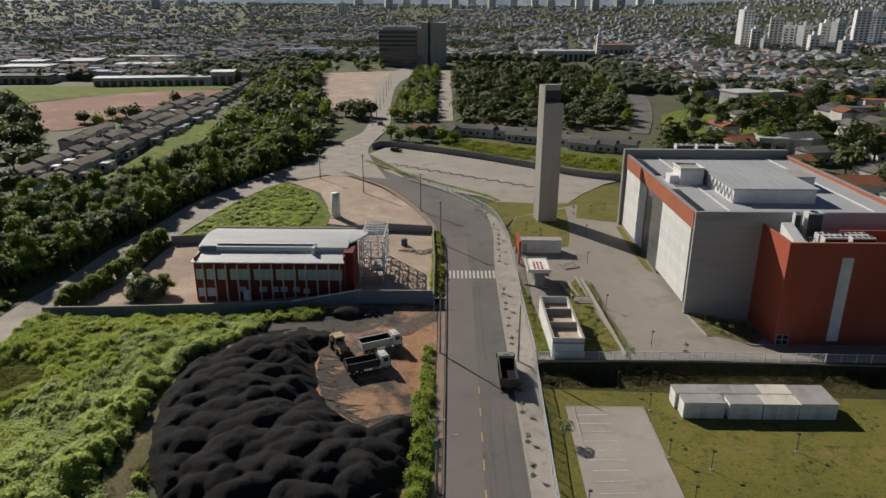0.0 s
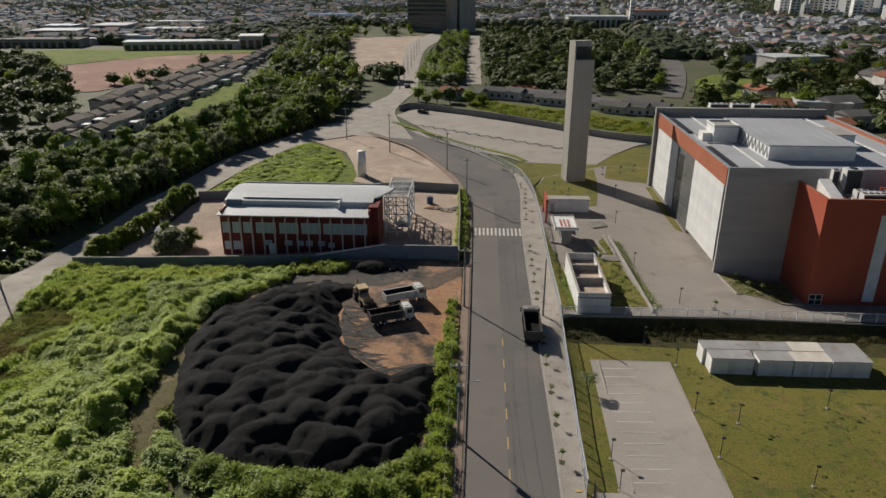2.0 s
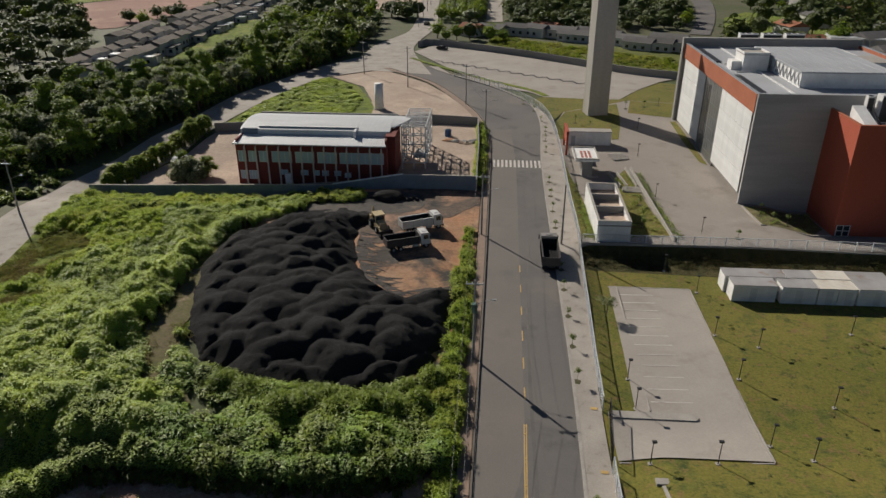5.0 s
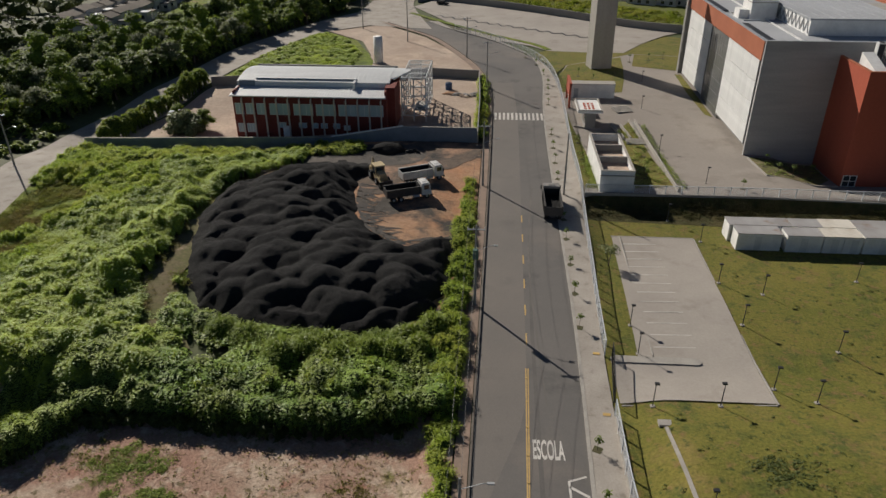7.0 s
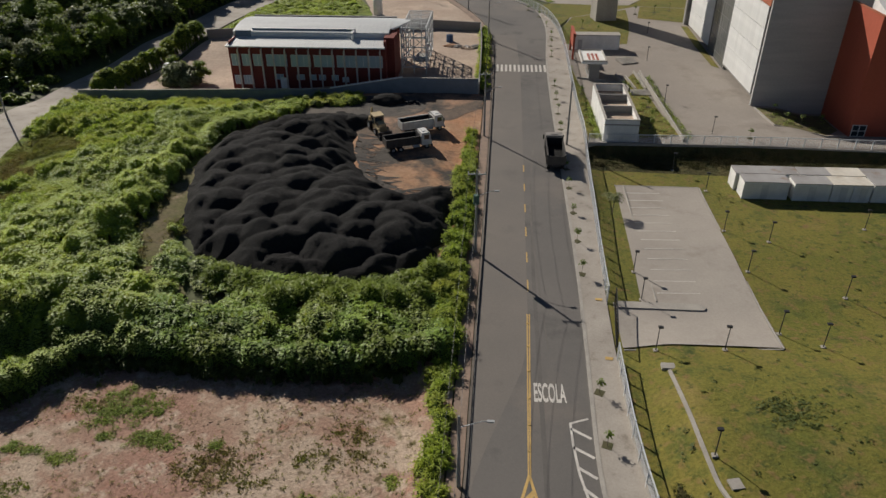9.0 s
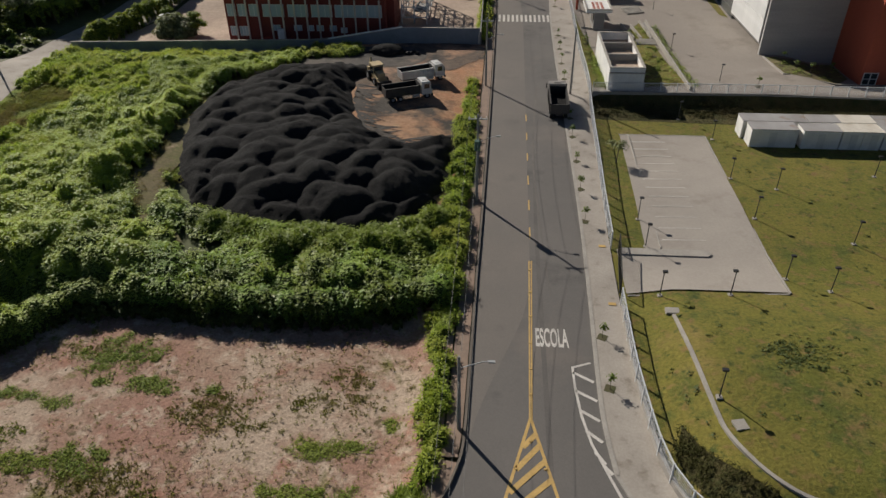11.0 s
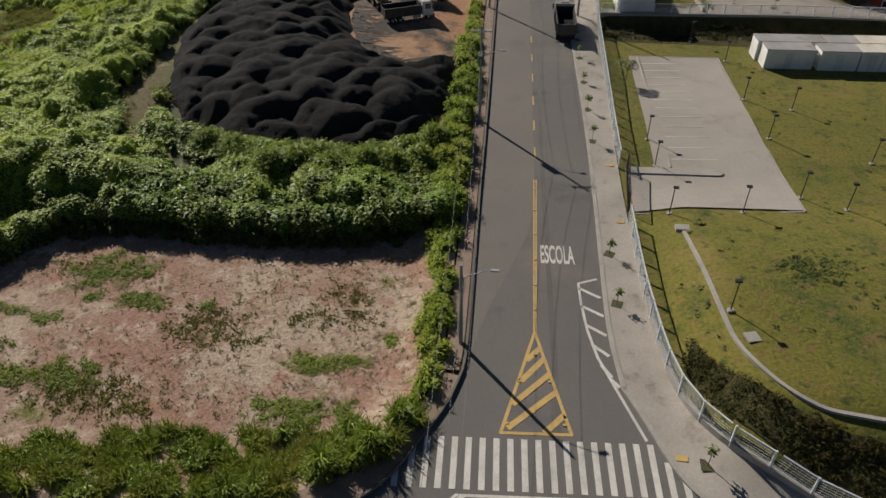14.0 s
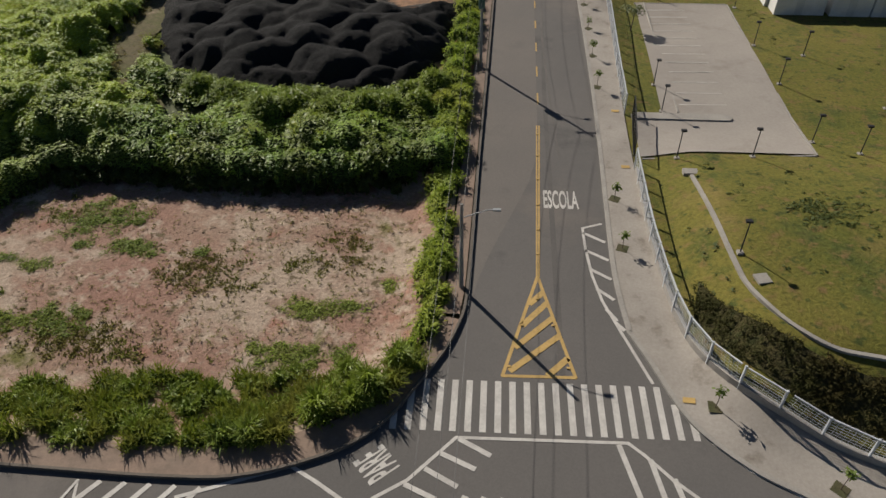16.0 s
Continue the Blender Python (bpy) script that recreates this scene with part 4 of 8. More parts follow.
part("crown", Shape().box(-2.5, 0.6, 30.4, 2.5, 2.1, 34.6).box(-2.5, -2.1, 30.4, -2.2, 0.6, 34.6), TOWER_CONCRETE, tower)
# Near-black plate paints the shade inside the notched top.
part("recess", Shape().box(-2.2, 0.52, 30.4, 2.5, 0.6, 33.2), DARK_METAL, tower, "near-black plate standing for shade in the top opening")
part("plinth", Shape().box(-3.0, -2.6, -0.5, 3.0, 2.6, 0.45), CONCRETE, tower)

# ---- red house with the barrel roof ----
house = thing("red_workshop", (-49.6, 122.6, -1.0), 0, "two-storey dark red building with white posts and pale curved roof", "building")
W, D, EAVE = 29.2, 17.0, 8.4
part("front_wall", Shape().box(0, 0, -0.6, W, 0.3, EAVE), DARK_RED, house)
part("side_wall", Shape().box(0, 0.3, -0.6, 0.3, D, EAVE + 0.6), DARK_RED, house)
part("side_wall", Shape().box(W - 0.3, 0.3, -0.6, W, D, EAVE + 0.9), DARK_RED, house)
part("back_wall", Shape().box(0.3, D - 0.3, -0.6, W - 0.3, D, EAVE + 0.8), DARK_RED, house)
part("gable_wall", Shape().box(W - 0.5, 2.0, 0, W + 1.4, 9.5, EAVE + 1.2), DARK_RED, house)
lean = Shape()
for k in range(59):
    x = -0.35 + k * 0.5
    lean.face([(x, -0.55, EAVE - 0.03), (x + 0.25, -0.55, EAVE), (x + 0.25, 6.0, EAVE + 0.71), (x, 6.0, EAVE + 0.68)])
    lean.face([(x + 0.25, -0.55, EAVE), (x + 0.5, -0.55, EAVE - 0.03), (x + 0.5, 6.0, EAVE + 0.68), (x + 0.25, 6.0, EAVE + 0.71)])
lean.box(-0.35, -0.58, EAVE - 0.22, W + 0.05, -0.5, EAVE - 0.02)
part("lean_to_roof", lean, ROOF_WHITE, house, "white ribbed sheet roof over the front")
part("clerestory", Shape().box(3.2, 5.3, EAVE + 0.4, 22.6, 5.7, EAVE + 1.75).box(0.2, 4.2, EAVE + 0.4, 3.2, 4.6, EAVE + 1.6), BLUE_WALL, house, "pale grey clerestory step")
part("clerestory_cap", Shape().box(3.2, 5.2, EAVE + 1.75, 22.8, 5.9, EAVE + 1.85).box(22.4, 3.0, EAVE + 0.5, 22.9, 5.6, EAVE + 1.7), WHITE_METAL, house)
barrel = Shape()
n_arc, n_rib = 18, 74
arc = [(4.4 + (D - 4.6) * i / n_arc, EAVE + 0.75 + 1.35 * math.sin(math.pi * (0.16 + 0.72 * i / n_arc))) for i in range(n_arc + 1)]
barrel.v = [(-0.3 + (W + 0.4) * k / n_rib, y, z + (0.018 if k % 2 else 0.0)) for k in range(n_rib + 1) for y, z in arc]
barrel.f = [(k * (n_arc + 1) + i, (k + 1) * (n_arc + 1) + i, (k + 1) * (n_arc + 1) + i + 1, k * (n_arc + 1) + i + 1) for k in range(n_rib) for i in range(n_arc)]
barrel.m = [0] * len(barrel.f)
part("barrel_roof", barrel, ROOF_WHITE, house, "curved white sheet metal roof")
ends = Shape()
for x in (-0.3, W + 0.1):
    ends.face([(x, y, z) for y, z in arc] + [(x, D - 0.2, EAVE - 0.3), (x, 4.4, EAVE - 0.3)])
for y0, z0 in (arc[0], arc[-1]):
    ends.face([(-0.3, y0, z0), (W + 0.1, y0, z0), (W + 0.1, y0, EAVE - 0.3), (-0.3, y0, EAVE - 0.3)])
part("roof_end", ends, ROOF_WHITE, house)
part("back_parapet", Shape().box(0, D - 0.1, 0, W, D + 0.4, EAVE + 1.5), CONCRETE, house)
for k in range(13):
    x = 1.9 + 2.2 * k
    part("post", Shape().box(x - 0.13, -0.75, -0.6, x + 0.13, -0.5, EAVE - 0.6).bar((x, -0.6, EAVE - 0.8), (x, 0, EAVE - 0.3), 0.12, 0.12), CREAM_METAL, house, "cream steel post")


def window(parent, x0, z0, x1, z1, panes, y=0.0):
    w = part("window", Shape().box(x0, y - 0.05, z0, x1, y - 0.01, z1), GLASS_BLUE, parent)
    fr = Shape().box(x0 - 0.06, y - 0.1, z0 - 0.06, x1 + 0.06, y - 0.02, z0).box(x0 - 0.06, y - 0.1, z1, x1 + 0.06, y - 0.02, z1 + 0.06)
    for k in range(panes + 1):
        x = x0 + (x1 - x0) * k / panes
        fr.box(x - 0.04, y - 0.09, z0, x + 0.04, y - 0.03, z1)
    part("window_frame", fr, WHITE_METAL, w)


for x0, x1 in ((0.4, 1.9), (2.4, 4.0), (4.5, 6.2), (7.0, 10.8), (11.6, 15.2), (15.9, 19.6), (20.2, 23.6), (23.9, 28.6)):
    window(house, x0, 4.7, x1, 6.75, max(2, int((x1 - x0) / 1.1)))
for x0, x1, z0 in ((0.5, 1.6, 1.2), (2.2, 3.8, 1.2), (8.2, 9.8, 2.2), (12.4, 13.8, 2.2), (14.8, 16.0, 2.2), (16.6, 17.8, 2.2), (19.0, 20.2, 2.2)):
    window(house, x0, z0, x1, z0 + (1.6 if z0 < 2 else 0.9), 3)
part("wall_box", Shape().box(21.0, -0.3, 1.9, 22.2, 0, 2.8), WHITE_METAL, house)
part("door", Shape().box(9.3, -0.5, 0.4, 10.6, 0, 2.5), WALL_PAINT, house, "white door panel")
part("ramp_wall", Shape().prism([(14, -2.2), (29.5, -0.9), (29.5, -0.6), (14, -1.9)], -1.0, 1.2), CONCRETE, house, "sloping concrete ramp wall")
wing = Shape()
for (y0, z0), (y1, z1) in zip(arc[3:], arc[4:]):
    b0, b1 = (W + 0.1 + 3.1 * math.sin(math.pi * min(1.0, max(0.0, (v - 6.0) / 13.5))) for v in (y0, y1))
    wing.face([(W + 0.1, y0, z0 - 0.02), (b0, y0, z0 - 0.1), (b1, y1, z1 - 0.1), (W + 0.1, y1, z1 - 0.02)])
    wing.face([(b0, y0, z0 - 0.1), (b0, y0, z0 - 0.4), (b1, y1, z1 - 0.4), (b1, y1, z1 - 0.1)])
part("roof_wing", wing, ROOF_WHITE, house, "curved white roof edge over the steel frame")

lattice = thing("steel_frame", (-18.4, 129.9, 0.2), 0, "open white steel lattice frame with stairs", "steel frame")
LX, LY, LZ = (0, 2.35, 4.7), (0, 3.5, 7.0, 10.5, 14.0), 8.9
for x in LX:
    for y in LY:
        if x != 2.35 or y in (0, 14.0):
            part("post", Shape().box(x - 0.11, y - 0.11, -0.4, x + 0.11, y + 0.11, LZ), WHITE_METAL, lattice)
for z in (1.5, 3.4, 5.3, 7.2, 8.9):
    for x in (0, 4.7):
        part("beam", Shape().box(x - 0.08, 0, z - 0.1, x + 0.08, 14.0, z + 0.08), WHITE_METAL, lattice)
    for y in LY if z == 8.9 else (0, 14.0):
        part("beam", Shape().box(0, y - 0.08, z - 0.1, 4.7, y + 0.08, z + 0.08), WHITE_METAL, lattice)
for z0, z1 in ((1.5, 3.4), (3.4, 5.3), (5.3, 7.2), (7.2, 8.9)):
    for x0, x1 in ((0, 2.35), (2.35, 4.7)):
        part("brace", Shape().bar((x0, 0, z0), (x1, 0, z1), 0.09, 0.09).bar((x0, 0, z1), (x1, 0, z0), 0.09, 0.09), WHITE_METAL, lattice)
    for y0, y1 in zip(LY, LY[1:]):
        part("brace", Shape().bar((4.7, y0, z0), (4.7, y1, z1), 0.09, 0.09).bar((4.7, y0, z1), (4.7, y1, z0), 0.09, 0.09), WHITE_METAL, lattice)
for k in range(16):
    part("purlin", Shape().bar((0, 0.5 + 0.86 * k, 8.95), (4.7, 0.5 + 0.86 * k, 8.95), 0.07, 0.07).bar((0, 0.5 + 0.86 * k, 8.95), (4.7, 1.2 + 0.86 * k, 8.5), 0.05, 0.05), WHITE_METAL, lattice)
part("deck", Shape().box(2.3, 0.3, 2.4, 4.6, 6.0, 2.6), CONCRETE, lattice)

# ---- boundary walls of the yard ----
YARD_WALL = [(-75.2, 113.8, 1.3), (-66, 114.3, 1.3), (-44.8, 115.9, 1.35), (-30, 117.6, 1.15), (-16.9, 119.1, 2.95), (-3.3, 119.2, 2.95)]
yard_wall, yard_cap = Shape(), Shape()
for (xa, ya, za), (xb, yb, zb) in zip(YARD_WALL, YARD_WALL[1:]):
    for shape, y0, y1, up, low in ((yard_wall, 0.0, 0.22, 0.0, None), (yard_cap, -0.04, 0.26, 0.09, 0.0)):
        p = [(x, y + o, z + u) for x, y, z, o, u in ((xa, ya, za, y0, up), (xb, yb, zb, y0, up), (xb, yb, zb, y1, up), (xa, ya, za, y1, up))]
        q = [(x, y, -2.2 if low is None else z - up + low) for x, y, z in p]
        shape.face(p).face(q[::-1])
        for k in range(4):
            shape.face([q[k], q[(k + 1) % 4], p[(k + 1) % 4], p[k]])
setting("wall_yard", yard_wall, BLUE_WALL, "long blue-grey painted boundary wall with a sloping stretch", "wall")
setting("wall_yard_cap", yard_cap, KERB, "concrete coping on the yard wall", "wall")
setting("wall_yard_rail", Shape().bar((-30, 117.66, 1.34), (-16.9, 119.16, 3.14), 0.2, 0.2), WALL_PAINT, "white sloping rail on the yard wall", "rail")
setting("wall_yard_side", ribbon([(-3.3, 119.2), (-3.5, 140), (-4.2, 159)], 0.0, 0.2, -0.5, 2.2), CONCRETE, "grey block side wall of the yard", "wall")
setting("wall_yard_back", ribbon([(-64.8, 150.5), (-40, 155.5), (-15.5, 160.8), (-4.2, 159.2)], 0.0, 0.2, -0.5, 2.0), CONCRETE, "grey block back wall of the yard", "wall")

# white pillar on the sand lot
pillar = thing("white_pillar", (-29.6, 171.5, 1.55), 0, "plain white rounded pillar on the sand lot", "pillar")
part("shaft", Shape().rod((0, 0, -0.3), (0, 0, 6.6), 1.15, 1.1, 20), WALL_PAINT, pillar, smooth=True)
part("foot", Shape().rod((0, 0, -0.3), (0, 0, 0.3), 1.6, 1.5, 20), KERB, pillar)

# ---- bin house with three open bays ----
bins = thing("roofless_store", (16.2, 96.7, 0.75), 0, "white flat-topped store with three open roof bays", "building")
BW, BL, BH = 5.1, 16.9, 3.6
part("wall", Shape().box(0, 0, -0.3, BW, 0.25, BH).box(0, BL - 0.25, -0.3, BW, BL, BH).box(0, 0.25, -0.3, 0.25, BL - 0.25, BH).box(BW - 0.25, 0.25, -0.3, BW, BL - 0.25, BH), WALL_PAINT, bins)
part("cap", Shape().box(-0.05, -0.05, BH, BW + 0.05, 0.32, BH + 0.1).box(-0.05, BL - 0.32, BH, BW + 0.05, BL + 0.05, BH + 0.1).box(-0.05, 0.32, BH, 0.32, BL - 0.32, BH + 0.1)
     .box(BW - 0.32, 0.32, BH, BW + 0.05, BL - 0.32, BH + 0.1), KERB, bins)
for y in (6.2, 11.6):
    part("partition", Shape().box(0.25, y, 0, BW - 0.25, y + 0.3, BH - 0.05), CONCRETE, bins)
for y0, y1 in ((0.25, 6.2), (6.5, 11.6), (11.9, BL - 0.25)):
    part("roof_slab", Shape().box(0.25, y0, 2.2, BW - 0.25, y1, 2.45), SAND, bins, "dusty sunken roof slab")
part("ledge", Shape().box(-0.05, -0.25, BH - 0.75, BW + 0.05, 0.0, BH - 0.65), KERB, bins)
part("front_panel", Shape().box(0.35, -0.06, 0.1, BW - 0.35, 0.0, 2.75), PANEL_WHITE, bins, "pale metal shutter")

# ---- gate house ----
gate = thing("gate_house", (15.6, 127.0, 0.4), 0, "small gate house with flat white patterned roof", "gate house")
part("roof", Shape().box(0, 0, 3.3, 4.6, 7.8, 3.75), WALL_PAINT, gate, "white flat roof slab")
part("roof_rim", Shape().box(0, 0, 3.75, 4.6, 0.25, 3.95).box(0, 7.55, 3.75, 4.6, 7.8, 3.95).box(0, 0.25, 3.75, 0.25, 7.55, 3.95).box(4.35, 0.25, 3.75, 4.6, 7.55, 3.95), KERB, gate)
for k in range(4):
    for j in range(3):
        part("roof_panel", Shape().box(1.3 + 0.75 * j, 1.2 + 1.1 * k, 3.75, 1.75 + 0.75 * j, 1.95 + 1.1 * k, 3.8), RED_PAINT, gate, "red roof panel")
part("wall", Shape().box(1.5, 0.4, -0.6, 3.4, 6.5, 3.3), CONCRETE, gate)
part("window", Shape().box(1.45, 1.5, 1.0, 1.5, 4.5, 2.4), GLASS_DARK, gate)
mast = thing("red_steel_gantry", (14.9, 139.5, 0.8), 0, "dark red steel gantry beside the gate", "gantry")
part("post", Shape().box(0, 0, -0.3, 0.4, 0.4, 5.0), RED_PAINT, mast)
part("post", Shape().box(0, 6.4, -0.3, 0.4, 6.8, 5.0), RED_PAINT, mast)
part("beam", Shape().box(0, 0, 4.6, 0.5, 6.8, 5.2), RED_PAINT, mast)
part("panel", Shape().box(0.1, 0.4, 2.2, 0.3, 6.4, 4.6), RED_PAINT, mast)
store = thing("long_white_store", (15.6, 146.3, 1.0), 0, "long low white flat-roofed store", "building")
part("wall", Shape().box(0, 0, -0.4, 9.6, 2.4, 3.0), WALL_PAINT, store)
part("roof", Shape().box(-0.1, -0.1, 3.0, 9.7, 2.5, 3.15), KERB, store)
part("door", Shape().box(1.0, -0.05, 0, 1.9, 0, 2.1), GREY_METAL, store)

# low garden walls, ramp and steps beside the forecourt
for k, (a, b, top) in enumerate((((27.4, 132.0), (28.4, 97.4), 0.85), ((26.3, 132.2), (27.0, 122.6), 0.7), ((22.5, 129.4), (23.9, 122.0), 1.0), ((24.3, 129.2), (25.2, 122.4), 0.8), ((15.2, 128.6), (20.2, 127.0), 0.5))):
    setting("garden_wall_%d" % (k + 1), ribbon([a, b], 0, 0.25, -0.2, top * 0.8), KERB, "low pale concrete garden wall", "wall")
setting("ramp", ribbon([(27.0, 132), (27.7, 122.6)], -0.5, 0.5, -0.1, 0.14), CONCRETE, "grey concrete access ramp between walls", "ramp")
for at, turn, count, wide in (((23.6, 139.4), 200, 7, 3.6), ((24.0, 122.0), 180, 5, 3.6)):
    st = thing("garden_stairs", (*at, h(*at) + 0.1), turn, "pale concrete garden steps of the forecourt", "stairs")
    for k in range(count):
        part("step", Shape().box(-wide, 0.42 * k, 0, 0, 0.42 * k + 0.42, 0.08 + 0.06 * (count - k)), KERB, st)


# ---- containers ----
def container(x, y, sx, sy, rust, label):
    c = thing("site_container", (x, y, h(x, y) - 0.05), 0, label, "container", "containers on the lawn")
    body = Shape().box(0, 0, 0.12, sx, sy, 2.55)
    part("body", body, WALL_PAINT, c)
    n = int(sx / 0.45)
    for yy, s in ((0, -1), (sy, 1)):
        rib = Shape()
        for k in range(n):
            rib.box(0.1 + k * sx / n, min(yy, yy + s * 0.012), 0.25, 0.38 + k * sx / n, max(yy, yy + s * 0.012), 2.4)
        part("side_ribs", rib, WALL_PAINT, c)
    part("roof", Shape().box(-0.05, -0.05, 2.55, sx + 0.05, sy + 0.05, 2.63), rust, c, "weathered container roof")
    part("skid", Shape().box(0.2, 0.1, 0, sx - 0.2, sy - 0.1, 0.12), DARK_METAL, c)
    part("door", Shape().box(sx * 0.4, -0.06, 0.2, sx * 0.4 + 0.9, -0.03, 2.2), WHITE_METAL, c)


RUSTY = surf("rusty_roof_paint", (0.40, 0.39, 0.385), (0.30, 0.285, 0.275), big=0.25, fine=2, rough=0.7, grain=0.12, layers=(((0.27, 0.20, 0.16), 0.4, 0.55, 0.7),))
CLEAN = surf("chalky_roof_paint", (0.70, 0.66, 0.58), (0.58, 0.53, 0.45), big=0.3, fine=2, rough=0.7, grain=0.1, layers=(((0.42, 0.33, 0.24), 0.5, 0.58, 0.72),))
container(32.4, 84.9, 8.2, 2.4, RUSTY, "white site container with grey stained roof")
container(32.8, 82.2, 5.8, 2.4, RUSTY, "white site container with grey stained roof")
container(39.2, 82.0, 4.6, 2.4, RUSTY, "white site container with rust-brown roof")
container(40.8, 84.9, 3.9, 2.4, RUSTY, "white site container with rust-brown roof")
container(44.0, 82.0, 2.5, 2.5, CLEAN, "small white site container with chalky cream roof")
container(46.6, 82.0, 2.3, 2.5, CLEAN, "small white site container with chalky cream roof")
container(44.8, 84.9, 4.4, 2.5, CLEAN, "white site container with chalky cream roof")
container(49.2, 82.1, 5.2, 5.2, RUSTY, "wide white site container with grey roof")


# ---- black heaps ----
COAL_POLY = [(-40.4, 82), (-37.4, 69), (-33, 61.5), (-25, 57), (-13.7, 56.6), (-7, 61.5), (-4.9, 70), (-4.6, 80), (-7.0, 80.5), (-11, 76.5), (-15, 79.0), (-19.5, 85), (-21.5, 93), (-21.5, 99), (-19.5, 105.0), (-27, 108.5), (-33, 104.5), (-36, 97), (-39.6, 91)]


def edge_distance(poly, x, y):
    best = 1e9
    for (x0, y0), (x1, y1) in zip(poly, poly[1:] + poly[:1]):
        dx, dy = x1 - x0, y1 - y0
        t = max(0, min(1, ((x - x0) * dx + (y - y0) * dy) / (dx * dx + dy * dy)))
        best = min(best, math.hypot(x - x0 - t * dx, y - y0 - t * dy))
    return best if inside(poly, x, y) else -best


rng = np.random.default_rng(4)


def coal_level(x, y, d):
    """How high the loads stand over the yard."""
    return 1.35 + 1.75 * ss(0, 8, d) + 0.9 * math.exp(-((x + 28) / 5) ** 2 - ((y - 96) / 11) ** 2) + 0.35 * noise.noise((x * 0.12, y * 0.12, 9))


heaps = []
for i in range(-17, 18):
    for j in range(-20, 21):
        u, v = i * 4.4 + rng.uniform(-1.4, 1.4) + 2.1 * (j % 2), j * 2.9 + rng.uniform(-0.8, 0.8)
        px, py = -24 + 0.84 * u - 0.54 * v, 83 + 0.54 * u + 0.84 * v
        d = edge_distance(COAL_POLY, px, py)
        if d > -0.5:
            top = coal_level(px, py, d) + rng.uniform(-0.3, 0.45)
            heaps.append((px, py, top, rng.uniform(0.16, 0.27), rng.uniform(0.5, 0.85), 0.57 + rng.uniform(-0.5, 0.5)))
heap_rows = np.array(heaps)


def coal_top(x, y):
    """Overlapping rounded loads, parted by sharp creases, steeper on their lee side."""
    d = edge_distance(COAL_POLY, x, y) + 0.8 * noise.noise((x * 0.3, y * 0.3, 2.0))
    if d < -0.9:
        return -0.3
    wx, wy = x + 0.7 * noise.noise((x * 0.4, y * 0.4, 11)), y + 0.7 * noise.noise((x * 0.4, y * 0.4, 17))
    dx, dy = wx - heap_rows[:, 0], wy - heap_rows[:, 1]
    ca, sa = np.cos(heap_rows[:, 5]), np.sin(heap_rows[:, 5])
    q = ((dx * ca + dy * sa) * heap_rows[:, 4]) ** 2 + (dy * ca - dx * sa) ** 2
    lee = (0.635 * dx - 0.772 * dy) / np.sqrt(dx * dx + dy * dy + 0.1)
    tips = heap_rows[:, 2] - heap_rows[:, 3] * (1.0 + 0.2 * lee) * q
    best = float(max(tips.max(), coal_level(x, y, d) - 1.5 + 0.25 * noise.noise((x * 0.5, y * 0.5, 3))))
    # the loader has cut and spread the far end into one rilled ramp
    cut = ss(98, 104, y - 0.25 * (x + 24))
    ramp = 3.0 - 0.24 * (y - 94) + 0.5 * noise.noise((x * 0.15, y * 0.15, 4)) + 0.14 * math.sin(2.1 * (x + 0.6 * y) + 3 * noise.noise((x * 0.2, y * 0.2, 5)))
    best = best * (1 - cut) + max(0.3, ramp) * cut
    rill = 0.10 * abs(noise.noise((x * 1.3 + 0.5 * y, y * 0.5, 23))) + 0.05 * noise.noise((x * 2.2, y * 2.2, 29))
    return min(best, max(0.0, (d + 0.9)) * 0.72 - 0.3) + 0.2 * fbm(x, y, 0.6, 1.5) - 1.3 * rill


cx, cy = np.arange(-44, -2.5, 0.27), np.arange(54, 113, 0.27)
coal = Shape()
coal.v = [(x, y, h(x, y) + coal_top(x, y)) for y in cy for x in cx]
n = len(cx)
coal.f = [(j * n + i, j * n + i + 1, (j + 1) * n + i + 1, (j + 1) * n + i) for j in range(len(cy) - 1) for i in range(n - 1)]
coal.f = [f for f in coal.f if max(coal.v[k][2] - h(coal.v[k][0], coal.v[k][1]) for k in f) > -0.1]
coal.m = [0] * len(coal.f)
setting("coal_heaps", coal, COAL, "wide field of black mineral fines dumped in heaps", "heap", True, "stuff")
streaks = Shape()
rs = random.Random(12)
for k in range(150):
    t = rs.random()
    bx, by = float(np.interp(t, (0, 0.3, 0.55, 0.8, 1), (-21, -20.5, -18, -13, -6))), float(np.interp(t, (0, 0.3, 0.55, 0.8, 1), (98, 90, 83.5, 78, 81)))
    a, ln, wd = rs.gauss(-0.55, 0.35) + 0.9 * max(0, t - 0.5), rs.uniform(1.6, 4.6) * (1.25 if t < 0.7 else 0.7), rs.uniform(0.08, 0.3)
    ex, ey, nx_, ny_ = bx + ln * math.cos(a), by + ln * math.sin(a) + rs.uniform(-0.4, 0.8), -math.sin(a) * wd, math.cos(a) * wd
    mx, my = (bx + ex) / 2 + rs.uniform(-0.3, 0.3), (by + ey) / 2 + rs.uniform(-0.3, 0.3)
    drape([(bx - nx_, by - ny_), (mx - nx_, my - ny_), (ex, ey), (mx + nx_, my + ny_), (bx + nx_, by + ny_)], 1.5, 0.15 + 0.003 * (k % 12), streaks)
setting("fines_streaks", streaks, COAL_DUST, "streaks of black fines dragged over the orange dirt", "streaks", False, "stuff")
setting("bare_patch", drape(smooth_line([(-39.6, 95.2), (-37.4, 97.5), (-35.0, 102.2), (-33.4, 106.4), (-35.2, 106.3), (-37.6, 102.8), (-39.8, 97.5), (-39.6, 95.2)], 3)[:-1], 1.0, 0.26), SAND, "bare pale patch of earth beside the heaps", "ground", True)
